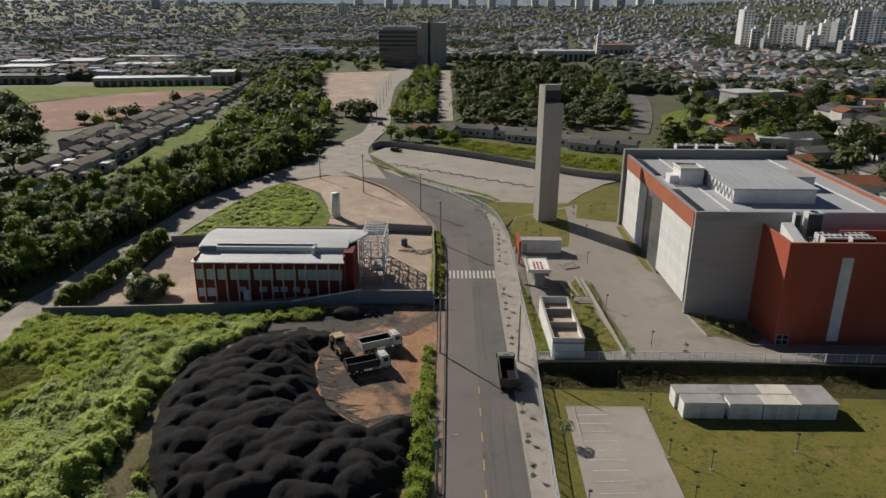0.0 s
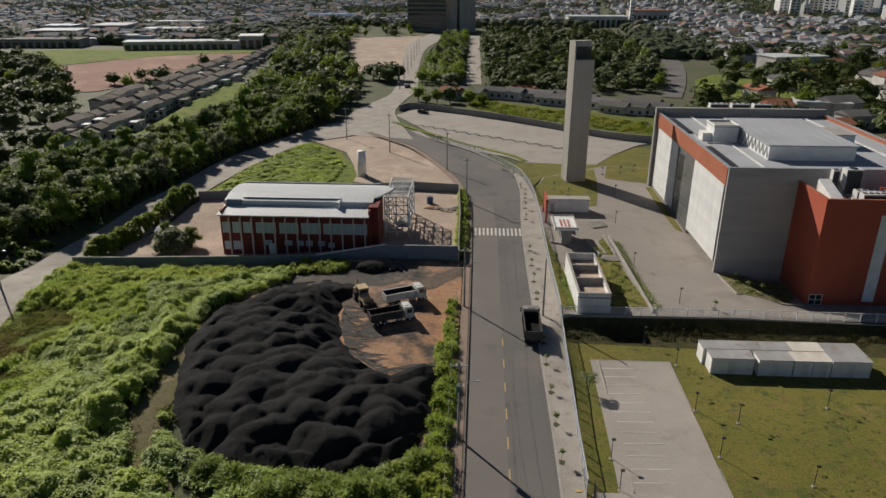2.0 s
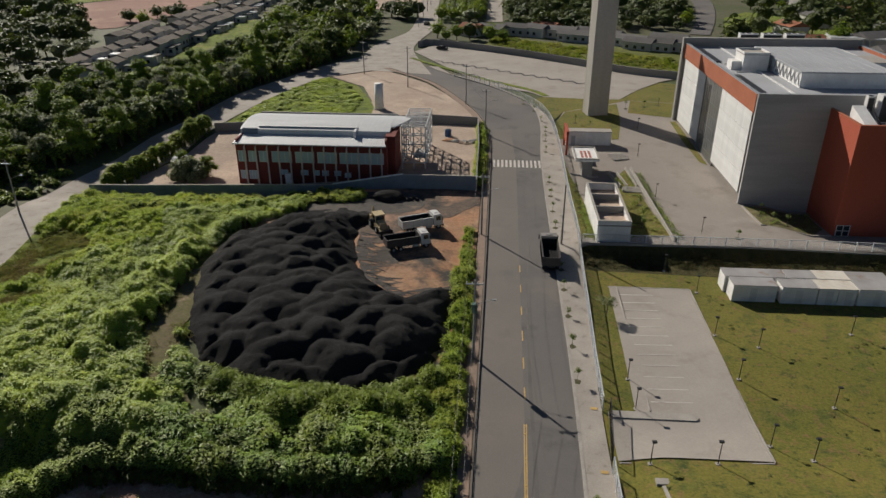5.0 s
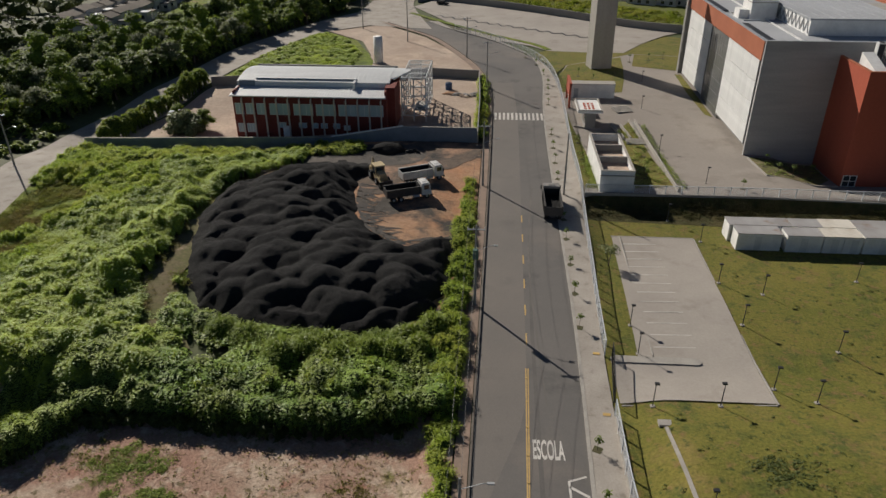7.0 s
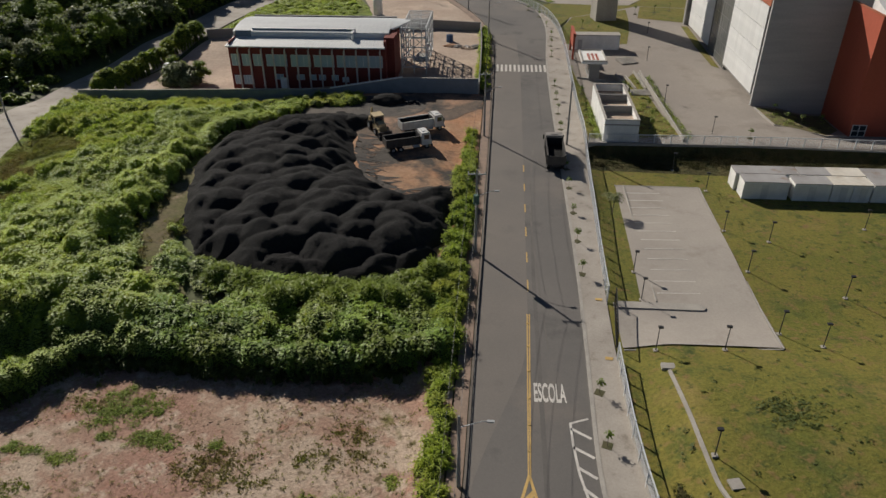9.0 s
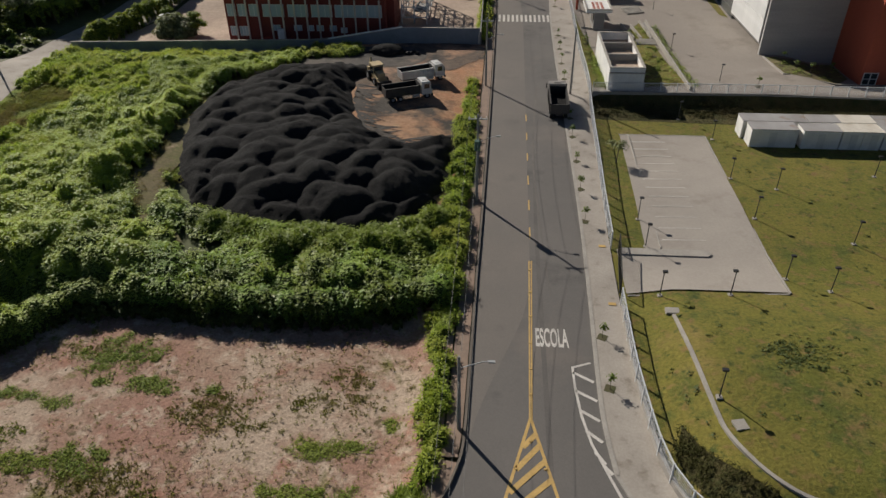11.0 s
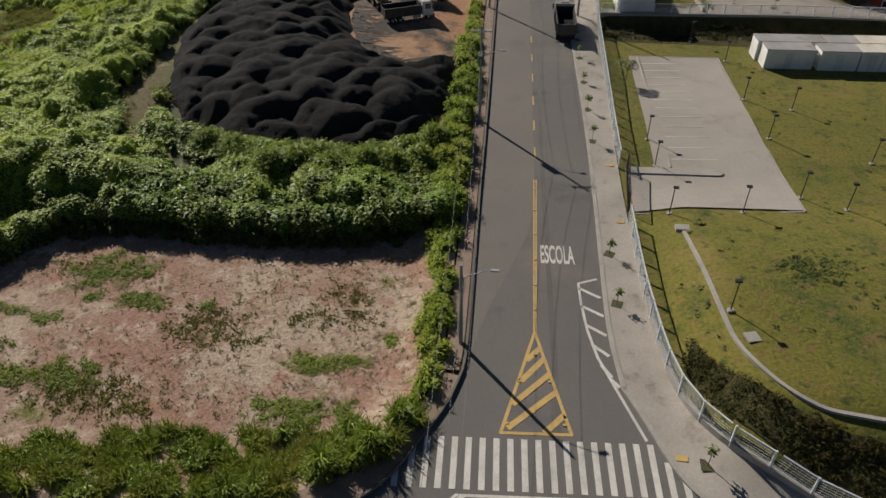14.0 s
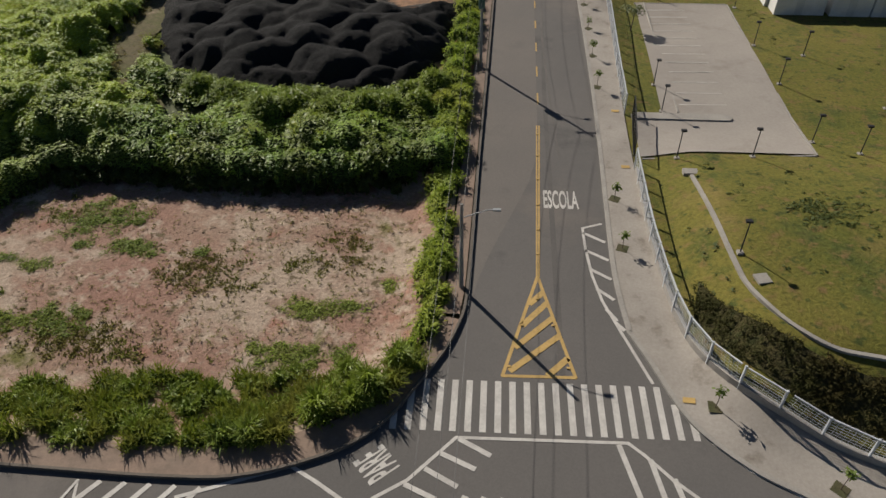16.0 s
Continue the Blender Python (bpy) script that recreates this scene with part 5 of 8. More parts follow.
small = thing("small_heap", (-19.0, 114.0, 0.3), 0, "small black heap with dark debris beside the wall", "heap")
part("heap", Shape().dome((0, 0, -0.2), 3.0, 2.0, 1.6, 18, 7, 0, 0.4), COAL, small, smooth=True)
for k in range(6):
    part("debris", Shape().dome((2.6 + 0.55 * k, -0.5 + 0.5 * math.sin(k * 2), -0.1), 0.45, 0.4, 0.6, 7, 3, 0, 0.6), BLACK, small)


# ---- low plants ----
def thicket(name, spots, mat, label, category, leaf=0.2, per=30.0, slim=0.5, up=0.6, seed=1, stems=None):
    """Leafy clumps on the ground. spots: (x, y, radius, height). stems: what the clumps are filled with."""
    r = np.random.default_rng(seed)
    pts, lean = [], []
    inner = Shape()
    for x, y, rad, tall in spots:
        n = max(8, int(per * rad * (rad + tall)))
        d = r.normal(size=(n, 3))
        d[:, 2] = np.abs(d[:, 2]) * 0.9 - 0.1
        d /= np.linalg.norm(d, axis=1, keepdims=True)
        k = r.uniform(0.82, 1.08, n)[:, None] * (1 + 0.18 * np.sin(5 * d[:, :1] + x) * np.cos(4 * d[:, 1:2] + y))
        pts.append(d * k * (rad, rad, tall) + (x, y, h(x, y)))
        lean.append(d * 0.4)
        if stems:
            inner.dome((x, y, h(x, y) - 0.1), rad * 0.86, rad * 0.86, tall * 0.86, 9, 4, 0, 0.3)
    me = leaf_mesh(name, np.concatenate(pts), leaf, mat, r, up, slim, np.concatenate(lean))
    if stems:
        setting(name + "_stems", inner, stems, "shaded stems inside the " + category, "undergrowth", True, "stuff")
    return tagged(new(name, me), label, category, "", "stuff")


def canopy(name, spots, mat, under, label, category, leaf=0.17, per=90, slim=0.5, up=0.35, seed=1, step=0.3, out=0.22):
    """A closed cover of foliage: one rolling surface over all clumps, with leaves standing out of it. spots: (x, y, radius, height)."""
    r = np.random.default_rng(seed)
    S = np.array(spots)
    x0, y0 = (S[:, 0] - S[:, 2]).min() - 1, (S[:, 1] - S[:, 2]).min() - 1
    nx, ny = int(((S[:, 0] + S[:, 2]).max() + 1 - x0) / step) + 2, int(((S[:, 1] + S[:, 2]).max() + 1 - y0) / step) + 2
    Z = np.zeros((ny, nx))
    for x, y, rad, tall in S:
        i0, i1, j0, j1 = int((x - rad - x0) / step), int((x + rad - x0) / step) + 2, int((y - rad - y0) / step), int((y + rad - y0) / step) + 2
        gx_, gy_ = x0 + step * np.arange(i0, i1), y0 + step * np.arange(j0, j1)
        q = 1 - ((gx_[None, :] - x) ** 2 + (gy_[:, None] - y) ** 2) / rad**2
        Z[j0:j1, i0:i1] = np.maximum(Z[j0:j1, i0:i1], tall * np.sqrt(np.maximum(q, 0)))
    full = Z > 0.05
    G = np.array([[h(x0 + step * i, y0 + step * j) if full[j, i] else 0.0 for i in range(nx)] for j in range(ny)])
    Z = np.where(full, Z + r.uniform(-0.2, 0.2, Z.shape) * np.minimum(1, Z), -0.15)
    s = Shape()
    ids = {}
    for j in range(ny - 1):
        for i in range(nx - 1):
            c = ((j, i), (j, i + 1), (j + 1, i + 1), (j + 1, i))
            if sum(bool(full[k]) for k in c) >= 3:
                f = []
                for k in c:
                    if k not in ids:
                        ids[k] = len(s.v)
                        g = G[k] if full[k] else h(x0 + step * k[1], y0 + step * k[0])
                        s.v.append((x0 + step * k[1], y0 + step * k[0], g + Z[k]))
                    f.append(ids[k])
                s.f.append(tuple(f))
                s.m.append(0)
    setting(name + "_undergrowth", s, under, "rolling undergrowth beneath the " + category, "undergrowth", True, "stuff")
    V = np.array(s.v)
    F = np.array(s.f)
    A, B, C, D = V[F[:, 0]], V[F[:, 1]], V[F[:, 2]], V[F[:, 3]]
    cr = np.cross(C - A, D - B)
    area = np.linalg.norm(cr, axis=1) / 2
    pick = r.choice(len(F), int(per * area.sum()), p=area / area.sum())
    u, w = r.uniform(0, 1, (len(pick), 1)), r.uniform(0, 1, (len(pick), 1))
    pts = (A[pick] * (1 - u) + B[pick] * u) * (1 - w) + (D[pick] * (1 - u) + C[pick] * u) * w
    nor = cr[pick] / (2 * area[pick][:, None])
    pts = pts + nor * r.uniform(0.0, 1.0, (len(pick), 1)) ** 1.5 * out
    return tagged(new(name, leaf_mesh(name, pts, leaf, mat, r, up, slim, nor * 0.5)), label, category, "", "stuff")


def blades(name, spots, mat, label, category, per=50, length=0.9, width=0.05, seed=1, base=0.0):
    """Arching grass-like blades in tufts, two bent pieces each. spots: (x, y, radius, height)."""
    r = np.random.default_rng(seed)
    S = np.array(spots)
    k = np.repeat(np.arange(len(S)), np.maximum(6, (per * (0.4 + S[:, 2])).astype(int)))
    n = len(k)
    g = np.array([h(x, y) for x, y in S[:, :2]])
    a, rad = r.uniform(0, 2 * np.pi, n), S[k, 2] * np.sqrt(r.uniform(0, 1, n))
    d = np.stack([np.cos(a), np.sin(a), np.zeros(n)], 1)
    p0 = np.stack([S[k, 0], S[k, 1], g[k] + base * S[k, 3] * (1 - (rad / S[k, 2]) ** 2)], 1) + d * rad[:, None] * 0.8
    a = a + r.normal(0, 1.1, n)
    d = np.stack([np.cos(a), np.sin(a), np.zeros(n)], 1)
    tall = (length * (0.35 + 0.65 * S[k, 3]) * r.uniform(0.6, 1.3, n))[:, None]
    l1, l2 = r.uniform(0.0, 0.75, n)[:, None], r.uniform(0.5, 2.2, n)[:, None]
    up = np.array([0, 0, 1.0])
    p1 = p0 + tall * 0.62 * (d * np.sin(l1) + up * np.cos(l1))
    p2 = p1 + tall * 0.45 * (d * np.sin(l2) + up * np.cos(l2))
    tw = r.normal(0, 0.6, n)
    side = np.stack([-np.sin(a + tw), np.cos(a + tw), r.normal(0, 0.25, n)], 1) * (width * r.uniform(0.6, 1.4, n))[:, None]
    V = np.stack([p0 - side * 0.6, p0 + side * 0.6, p1 + side, p1 - side, p2 + side * 0.15, p2 - side * 0.15], 1).reshape(-1, 3)
    i = 6 * np.arange(n)[:, None]
    Q = np.stack([i + (0, 1, 2, 3), i + (3, 2, 4, 5)], 1).reshape(-1)
    me = bpy.data.meshes.new(name)
    me.vertices.add(6 * n)
    me.vertices.foreach_set("co", V.ravel())
    me.loops.add(8 * n)
    me.loops.foreach_set("vertex_index", Q)
    me.polygons.add(2 * n)
    me.polygons.foreach_set("loop_start", np.arange(0, 8 * n, 4))
    me.materials.append(mat)
    me.update(calc_edges=True)
    return tagged(new(name, me), label, category, "", "stuff")


def scatter(n, x0, x1, y0, y1, test, seed):
    r = random.Random(seed)
    out = []
    while len(out) < n:
        x, y = r.uniform(x0, x1), r.uniform(y0, y1)
        if test(x, y):
            out.append((x, y))
    return out


def near_edge(x):
    """Front edge of the hedge; its end comes forward round the corner of the lot."""
    y = float(np.interp(x, (-60, -42, -40.6, -39.6, -38, -33, -28, -22, -17, -12, -8, -4), (38.0, 38.4, 40.2, 42.4, 43.8, 44.5, 44.6, 44.0, 44.0, 44.4, 45.0, 46.0)))
    return y + 0.4 * noise.noise((x * 0.5, 0, 0))


R = random.Random(8)
LEAF_VINE_GREEN = leafy("green_vine_leaf", (0.11, 0.21, 0.04), (0.39, 0.54, 0.12), (0.39, 0.53, 0.08), gloss=0.45, through_light=0.4, spec=0.35)
hedge = [(x, y, R.uniform(0.6, 1.7), R.choice((0.3, 0.6, 1.0, 1.5, 2.1)) * R.uniform(0.8, 1.25) * (1 - 0.5 * ss(47.5, 51.5, y))) for x, y in scatter(430, -64, -3.4, 39, 58.5, lambda x, y: y > near_edge(x) + 1.9 and edge_distance(COAL_POLY, x, y) < -1.2 and x > -66 + (58 - y) * 0.9, 1)]
hedge += [(x, near_edge(x) + R.uniform(0.5, 1.4), R.uniform(0.7, 1.3), R.uniform(2.1, 2.9)) for x in np.arange(-58, -4, 0.45)]
vine_part = [c for c in hedge if c[0] + 4 * fbm(c[0], c[1], 0.2, 93) < -33]
canopy("hedge_vines", vine_part, LEAF_VINE, UNDERGROWTH, "silvery vines climbing over the end of the hedge", "vines", 0.15, 62, slim=0.42, up=0.65, seed=94, out=0.35)
rest = [c for c in hedge if c not in vine_part]
dark_part = [c for c in rest if fbm(c[0], c[1], 0.22, 91) > 0.12]
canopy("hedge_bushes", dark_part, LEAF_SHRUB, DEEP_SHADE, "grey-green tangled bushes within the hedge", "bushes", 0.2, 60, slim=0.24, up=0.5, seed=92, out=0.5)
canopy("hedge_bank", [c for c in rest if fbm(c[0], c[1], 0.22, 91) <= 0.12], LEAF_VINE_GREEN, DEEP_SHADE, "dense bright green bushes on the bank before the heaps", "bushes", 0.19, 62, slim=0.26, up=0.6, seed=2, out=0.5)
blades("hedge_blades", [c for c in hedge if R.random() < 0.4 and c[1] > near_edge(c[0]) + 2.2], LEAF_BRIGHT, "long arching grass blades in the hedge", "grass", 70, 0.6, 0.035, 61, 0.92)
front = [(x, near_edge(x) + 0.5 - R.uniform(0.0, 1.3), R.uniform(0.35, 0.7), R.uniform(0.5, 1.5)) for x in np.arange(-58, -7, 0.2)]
# Darkest leaf tone here paints the hedge's own shade onto its front.
canopy("hedge_front", front, LEAF_WOOD, DEEP_SHADE, "bush front hanging over the bank, shade painted into its leaves", "bushes", 0.24, 40, slim=0.2, seed=4, out=0.4)
crest = [(x, y, R.uniform(0.6, 1.3), R.uniform(0.5, 1.3)) for x, y in scatter(58, -32, -5, 51.5, 57.5, lambda x, y: -3.0 < edge_distance(COAL_POLY, x, y) < -1.0, 3)]
crest += [(-28.6, 56.4, 1.4, 1.7), (-25.6, 55.6, 1.4, 1.6), (-21.2, 52.6, 1.8, 1.9), (-18.6, 53.8, 1.5, 1.7), (-15.3, 53.2, 1.6, 1.4), (-12.1, 53.9, 1.2, 1.8), (-9.6, 54.0, 1.3, 1.6), (-6.0, 59.0, 1.5, 2.1), (-7.2, 55.4, 1.3, 1.7)]
canopy("crest_bushes", crest, LEAF_SHRUB, UNDERGROWTH, "rounded pale green bushes at the foot of the heaps", "bushes", 0.24, 60, slim=0.16, up=0.25, seed=3, out=0.6)


blades("crest_blades", crest, LEAF_SHRUB, "pale arching blades on the bushes below the heaps", "grass", 150, 0.6, 0.035, 62, 0.95)


def track(x, y):
    """Nearness to the bare trail between vines and heaps."""
    return abs(x - float(np.interp(y, (52, 58, 66, 71, 80), (-33, -36.6, -39.2, -39.0, -40.2)))) if 54 < y < 80 else 9.0


def dry_spot(x, y):
    return fbm(x, y, 0.07, 4) * 0.6 + 1.2 * math.exp(-((x + 68) / 7) ** 2 - ((y - 86) / 10) ** 2) + 0.9 * math.exp(-((x + 60) / 4.5) ** 2 - ((y - 71) / 3.5) ** 2) > 0.55


def vine_zone(x, y):
    d = edge_distance(COAL_POLY, x, y)
    west = -70.5 - 4.5 * ss(80, 110, y) + 9 * ss(75, 55, y)
    return d < -1.6 and x > west and y > 46 and x < -33 and track(x, y) > 1.9 and not dry_spot(x, y)


def swell(x, y):
    """Height of the vine cover: long ridges with hollows, higher beside the trail."""
    ridge = 1 - abs(noise.noise((x * 0.16 + 0.06 * y, y * 0.075 - 0.05 * x, 40))) * 2.2
    return max(0.3, 0.45 + 1.0 * ridge + 0.9 * fbm(x, y, 0.17, 41) + 1.1 * math.exp(-((x + 44) / 2.6) ** 2) * ss(58, 64, y) * (1 - ss(84, 92, y)))


tl = [(-33, 53), (-36.6, 58), (-39.2, 66), (-39.0, 71), (-40.2, 80)]
setting("trail", loft([(x - 2.0, y) for x, y in tl], [(x + 2.2, y) for x, y in tl], 24, 4, 0.24), TRAIL, "bare trodden trail between vines and heaps", "path", True)
vines = [(x, y, R.uniform(0.55, 1.4), swell(x, y) * R.uniform(0.6, 1.25)) for x, y in scatter(2300, -76, -33, 47, 113, vine_zone, 5)]
def sheen_side(x, y):
    return x + 7 * fbm(x, y, 0.07, 8) > float(np.interp(y, (50, 80, 112), (-58, -54, -47)))


canopy("vine_carpet", [v for v in vines if sheen_side(v[0], v[1])], LEAF_VINE, UNDERGROWTH_PALE, "glossy grey-green carpet of climbing vines over rough ground", "vines", 0.15, 62, slim=0.42, up=0.7, seed=5, step=0.34, out=0.3)
mounds = [v for v in vines if not sheen_side(v[0], v[1])]
canopy("vine_mounds", mounds, LEAF_BRIGHT, UNDERGROWTH_PALE, "bright yellow-green weeds among the vines", "weeds", 0.2, 28, slim=0.3, up=0.65, seed=6, step=0.34, out=0.3)
blades("mound_blades", mounds, LEAF_BRIGHT, "upright yellow-green grass blades among the vines", "grass", 30, 0.6, 0.045, 63, 0.9)
dry = [(x, y, R.uniform(0.5, 1.1), R.uniform(0.25, 0.7)) for x, y in scatter(620, -76, -36, 50, 113, lambda x, y: not vine_zone(x, y) and track(x, y) > 1.1 and x > -70.5 - 4.0 * ss(80, 110, y) + 9 * ss(75, 55, y) and edge_distance(COAL_POLY, x, y) < -1.2 and fbm(x, y, 0.1, 6) > -0.3, 7)]
thicket("meadow_grass", dry, LEAF_DRY, "dry yellow-brown tufts of meadow grass", "grass", 0.3, 30, slim=0.12, up=0.0, seed=7)
strip = [(x, y, R.uniform(0.6, 1.2), R.uniform(0.7, 1.8)) for x, y in scatter(100, -5.0, -2.9, 46, 86, lambda x, y: edge_distance(COAL_POLY, x, y) < -0.4 and x < -2.9 - 0.3 * math.sin(y), 8)]
strip += [(x, y, R.uniform(0.3, 0.7), R.uniform(0.4, 0.9)) for x, y in scatter(60, -4.2, -2.7, 84, 101, lambda x, y: True, 9)]
strip += [(x, y, R.uniform(0.35, 0.8), R.uniform(0.3, 1.1)) for x, y in scatter(72, -4.9, -2.9, 24, 46, lambda x, y: x > -4.6 + 0.9 * math.sin(y * 0.7) and x < -2.8 - 2.2 * ss(29, 24, y), 10)]
strip += [(x, y, R.uniform(0.5, 1.0), R.uniform(0.8, 1.6)) for x, y in scatter(70, -3.4, -2.0, 121, 157, lambda x, y: x < -1.9 - 0.02 * (y - 121), 11)]
canopy("roadside_bushes", strip, LEAF_BRIGHT, UNDERGROWTH, "narrow strip of bright bushes along the pavement", "bushes", 0.24, 50, slim=0.16, up=0.2, seed=8, step=0.25, out=0.55)
blades("roadside_blades", strip, LEAF_BRIGHT, "bright grass blades along the pavement", "grass", 44, 0.65, 0.04, 64, 0.85)
low = [(x, y, R.uniform(0.6, 1.3), R.uniform(0.5, 1.4)) for x, y in scatter(300, -74, -24, 104, 117.5, lambda x, y: y < 112.2 + (x + 75) * 0.095 and edge_distance(COAL_POLY, x, y) < -2.5 and not (x > -42 and y < 111.5), 12)]
canopy("wall_bushes", low, LEAF_BRIGHT, UNDERGROWTH, "low green growth along the boundary wall", "bushes", 0.24, 36, slim=0.2, up=0.3, seed=9, out=0.4)


def weed_edge(x):
    return 22.2 + 1.3 * math.sin(x * 0.22) + 1.2 * noise.noise((x * 0.25, 1, 1)) + 1.2 * ss(-20, -9, x)


def weed_front(x):
    return float(np.interp(x, (-60, -27, -17, -12.2, -10.3, -8.1, -6.2, -4.5, -3.3), (17.6, 17.6, 17.7, 17.9, 18.8, 20.0, 21.2, 23.0, 25.6)))


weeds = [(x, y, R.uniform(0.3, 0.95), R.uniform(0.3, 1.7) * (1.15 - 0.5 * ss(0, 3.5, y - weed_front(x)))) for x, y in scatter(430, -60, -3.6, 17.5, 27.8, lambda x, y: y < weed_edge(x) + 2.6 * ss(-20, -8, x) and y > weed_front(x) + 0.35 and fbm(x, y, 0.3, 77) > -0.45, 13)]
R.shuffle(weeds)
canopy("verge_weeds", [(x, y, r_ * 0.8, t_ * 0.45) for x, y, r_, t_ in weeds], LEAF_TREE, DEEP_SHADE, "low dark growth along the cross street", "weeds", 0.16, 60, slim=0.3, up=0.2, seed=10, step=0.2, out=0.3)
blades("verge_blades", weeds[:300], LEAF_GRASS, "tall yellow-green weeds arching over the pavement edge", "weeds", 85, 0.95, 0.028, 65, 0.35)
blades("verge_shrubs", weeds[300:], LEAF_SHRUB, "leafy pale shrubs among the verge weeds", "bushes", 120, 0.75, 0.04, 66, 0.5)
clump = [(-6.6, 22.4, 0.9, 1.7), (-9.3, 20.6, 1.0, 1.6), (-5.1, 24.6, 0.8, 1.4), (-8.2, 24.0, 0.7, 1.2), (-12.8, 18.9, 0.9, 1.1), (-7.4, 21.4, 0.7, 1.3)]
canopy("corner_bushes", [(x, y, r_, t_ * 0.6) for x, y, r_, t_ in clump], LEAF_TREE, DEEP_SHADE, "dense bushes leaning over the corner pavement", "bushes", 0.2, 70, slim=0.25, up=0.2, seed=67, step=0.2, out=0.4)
blades("corner_blades", clump, LEAF_SHRUB, "arching pale green fronds over the corner pavement", "bushes", 420, 0.8, 0.035, 68, 0.75)
moss, tufts = [], []
for px, py, rx, ry, k in ((-31.4, 38.7, 2.7, 1.9, 50), (-27.2, 35.5, 2.6, 0.7, 30), (-12.0, 30.1, 1.6, 0.5, 22), (-9.6, 30.5, 1.2, 0.35, 10), (-29.0, 27.6, 1.6, 1.3, 24), (-33.0, 27.5, 2.4, 0.6, 26), (-29.5, 39.6, 1.6, 1.0, 14), (-37.4, 34.0, 1.6, 0.4, 12), (-33.5, 33.3, 1.2, 0.5, 8), (-12.5, 25.9, 2.2, 0.7, 34), (-6.9, 32.7, 0.4, 0.5, 8)):
    moss += [(px + R.gauss(0, rx * 0.6), py + R.gauss(0, ry * 0.6), R.uniform(0.25, 0.75), R.uniform(0.06, 0.2)) for _ in range(2 * k)]
moss = [m for m in moss if m[0] < -5.2 and 23.6 < m[1] < 43]
canopy("lot_scrub", moss, LEAF_TREE_BRIGHT, LOT_GREEN, "low mossy green scrub patches on the dirt lot", "scrub", 0.13, 120, slim=0.2, up=0.2, seed=12, step=0.12, out=0.15)
dry_lot = [(px + R.gauss(0, rx * 0.55), py + R.gauss(0, ry * 0.55), R.uniform(0.15, 0.5), R.uniform(0.1, 0.3)) for px, py, rx, ry, k in ((-21.2, 33.4, 3.0, 2.3, 150), (-28.0, 26.5, 4.2, 2.0, 170), (-11.0, 37.2, 2.2, 1.5, 50), (-10.6, 34.8, 2.4, 1.0, 40), (-14.0, 34.6, 1.8, 0.9, 34), (-34.5, 39.5, 2.2, 1.6, 36), (-24.0, 25.4, 3.0, 1.2, 60), (-36.5, 30.0, 2.0, 1.0, 30), (-17.5, 32.0, 1.6, 0.6, 20)) for _ in range(k)]
blades("lot_grass", [g for g in dry_lot if g[0] < -5.2 and 23.4 < g[1] < 43], LEAF_LOT, "olive-brown dry grass patches on the dirt lot", "grass", 44, 0.5, 0.045, 69)
tufts = [(x, y, R.uniform(0.05, 0.2), R.uniform(0.08, 0.4)) for x, y in scatter(3200, -46, -5, 23.5, 43.5, lambda x, y: fbm(x, y, 0.16, 21) > R.uniform(-0.5, 0.25), 14)]
thicket("lot_tufts", tufts, LEAF_LOT, "scattered low dry tufts on the dirt lot", "grass", 0.12, 200, slim=0.16, up=0.0, seed=18)
clods = Shape()
for x, y in scatter(900, -45, -4, 24, 43.5, lambda x, y: fbm(x, y, 0.1, 61) > -0.1, 19):
    clods.dome((x, y, h(x, y) + 0.08), R.uniform(0.05, 0.16), R.uniform(0.05, 0.16), R.uniform(0.05, 0.13), 6, 2, 0, 0.6)
setting("lot_clods", clods, PINK_DIRT, "small clods and stones on the dirt lot", "stones", False, "stuff")
bank = [(x, y, R.uniform(0.3, 0.6), R.uniform(0.25, 0.5)) for x, y in scatter(380, 13.2, 40, 18, 32, lambda x, y: inside(BANK_LINE_TOP + BANK_LINE_FOOT[::-1], x, y), 15)]
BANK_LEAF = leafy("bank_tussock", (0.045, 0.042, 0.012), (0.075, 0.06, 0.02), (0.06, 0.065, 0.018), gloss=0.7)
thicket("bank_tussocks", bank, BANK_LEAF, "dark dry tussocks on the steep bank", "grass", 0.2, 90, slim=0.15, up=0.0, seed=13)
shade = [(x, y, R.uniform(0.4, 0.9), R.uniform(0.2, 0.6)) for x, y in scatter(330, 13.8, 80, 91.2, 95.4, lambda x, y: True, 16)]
# Dark leaf tone paints the shade below the fence onto the shrubs.
thicket("terrace_shrubs", shade, BANK_LEAF, "low shrubs below the fence, bank shade darkened into their leaves", "bushes", 0.16, 40, seed=14)
verge = [(x, y, R.uniform(0.6, 1.3), R.uniform(0.25, 0.6)) for x, y in scatter(620, -66, -31, 150, 207, lambda x, y: inside([(-51.5, 207), (-58.5, 186), (-62, 168), (-64.5, 152.5), (-36, 160), (-36, 180), (-42, 196)], x, y), 17)]
canopy("verge_grass", verge, LEAF_VINE, UNDERGROWTH_PALE, "bright long grass on the triangle of ground", "grass", 0.28, 34, slim=0.25, up=0.45, seed=15, step=0.4)
slope = [(x, 217 + (62 - x) * 0.75 + R.uniform(0.5, 22), R.uniform(1.0, 2.0), R.uniform(0.5, 1.4)) for x in np.linspace(-2, 60, 330)]
thicket("slope_grass", slope, LEAF_GRASS, "long grass on the slope above the car park wall", "grass", 0.7, 9, slim=0.18, up=0.0, seed=16)


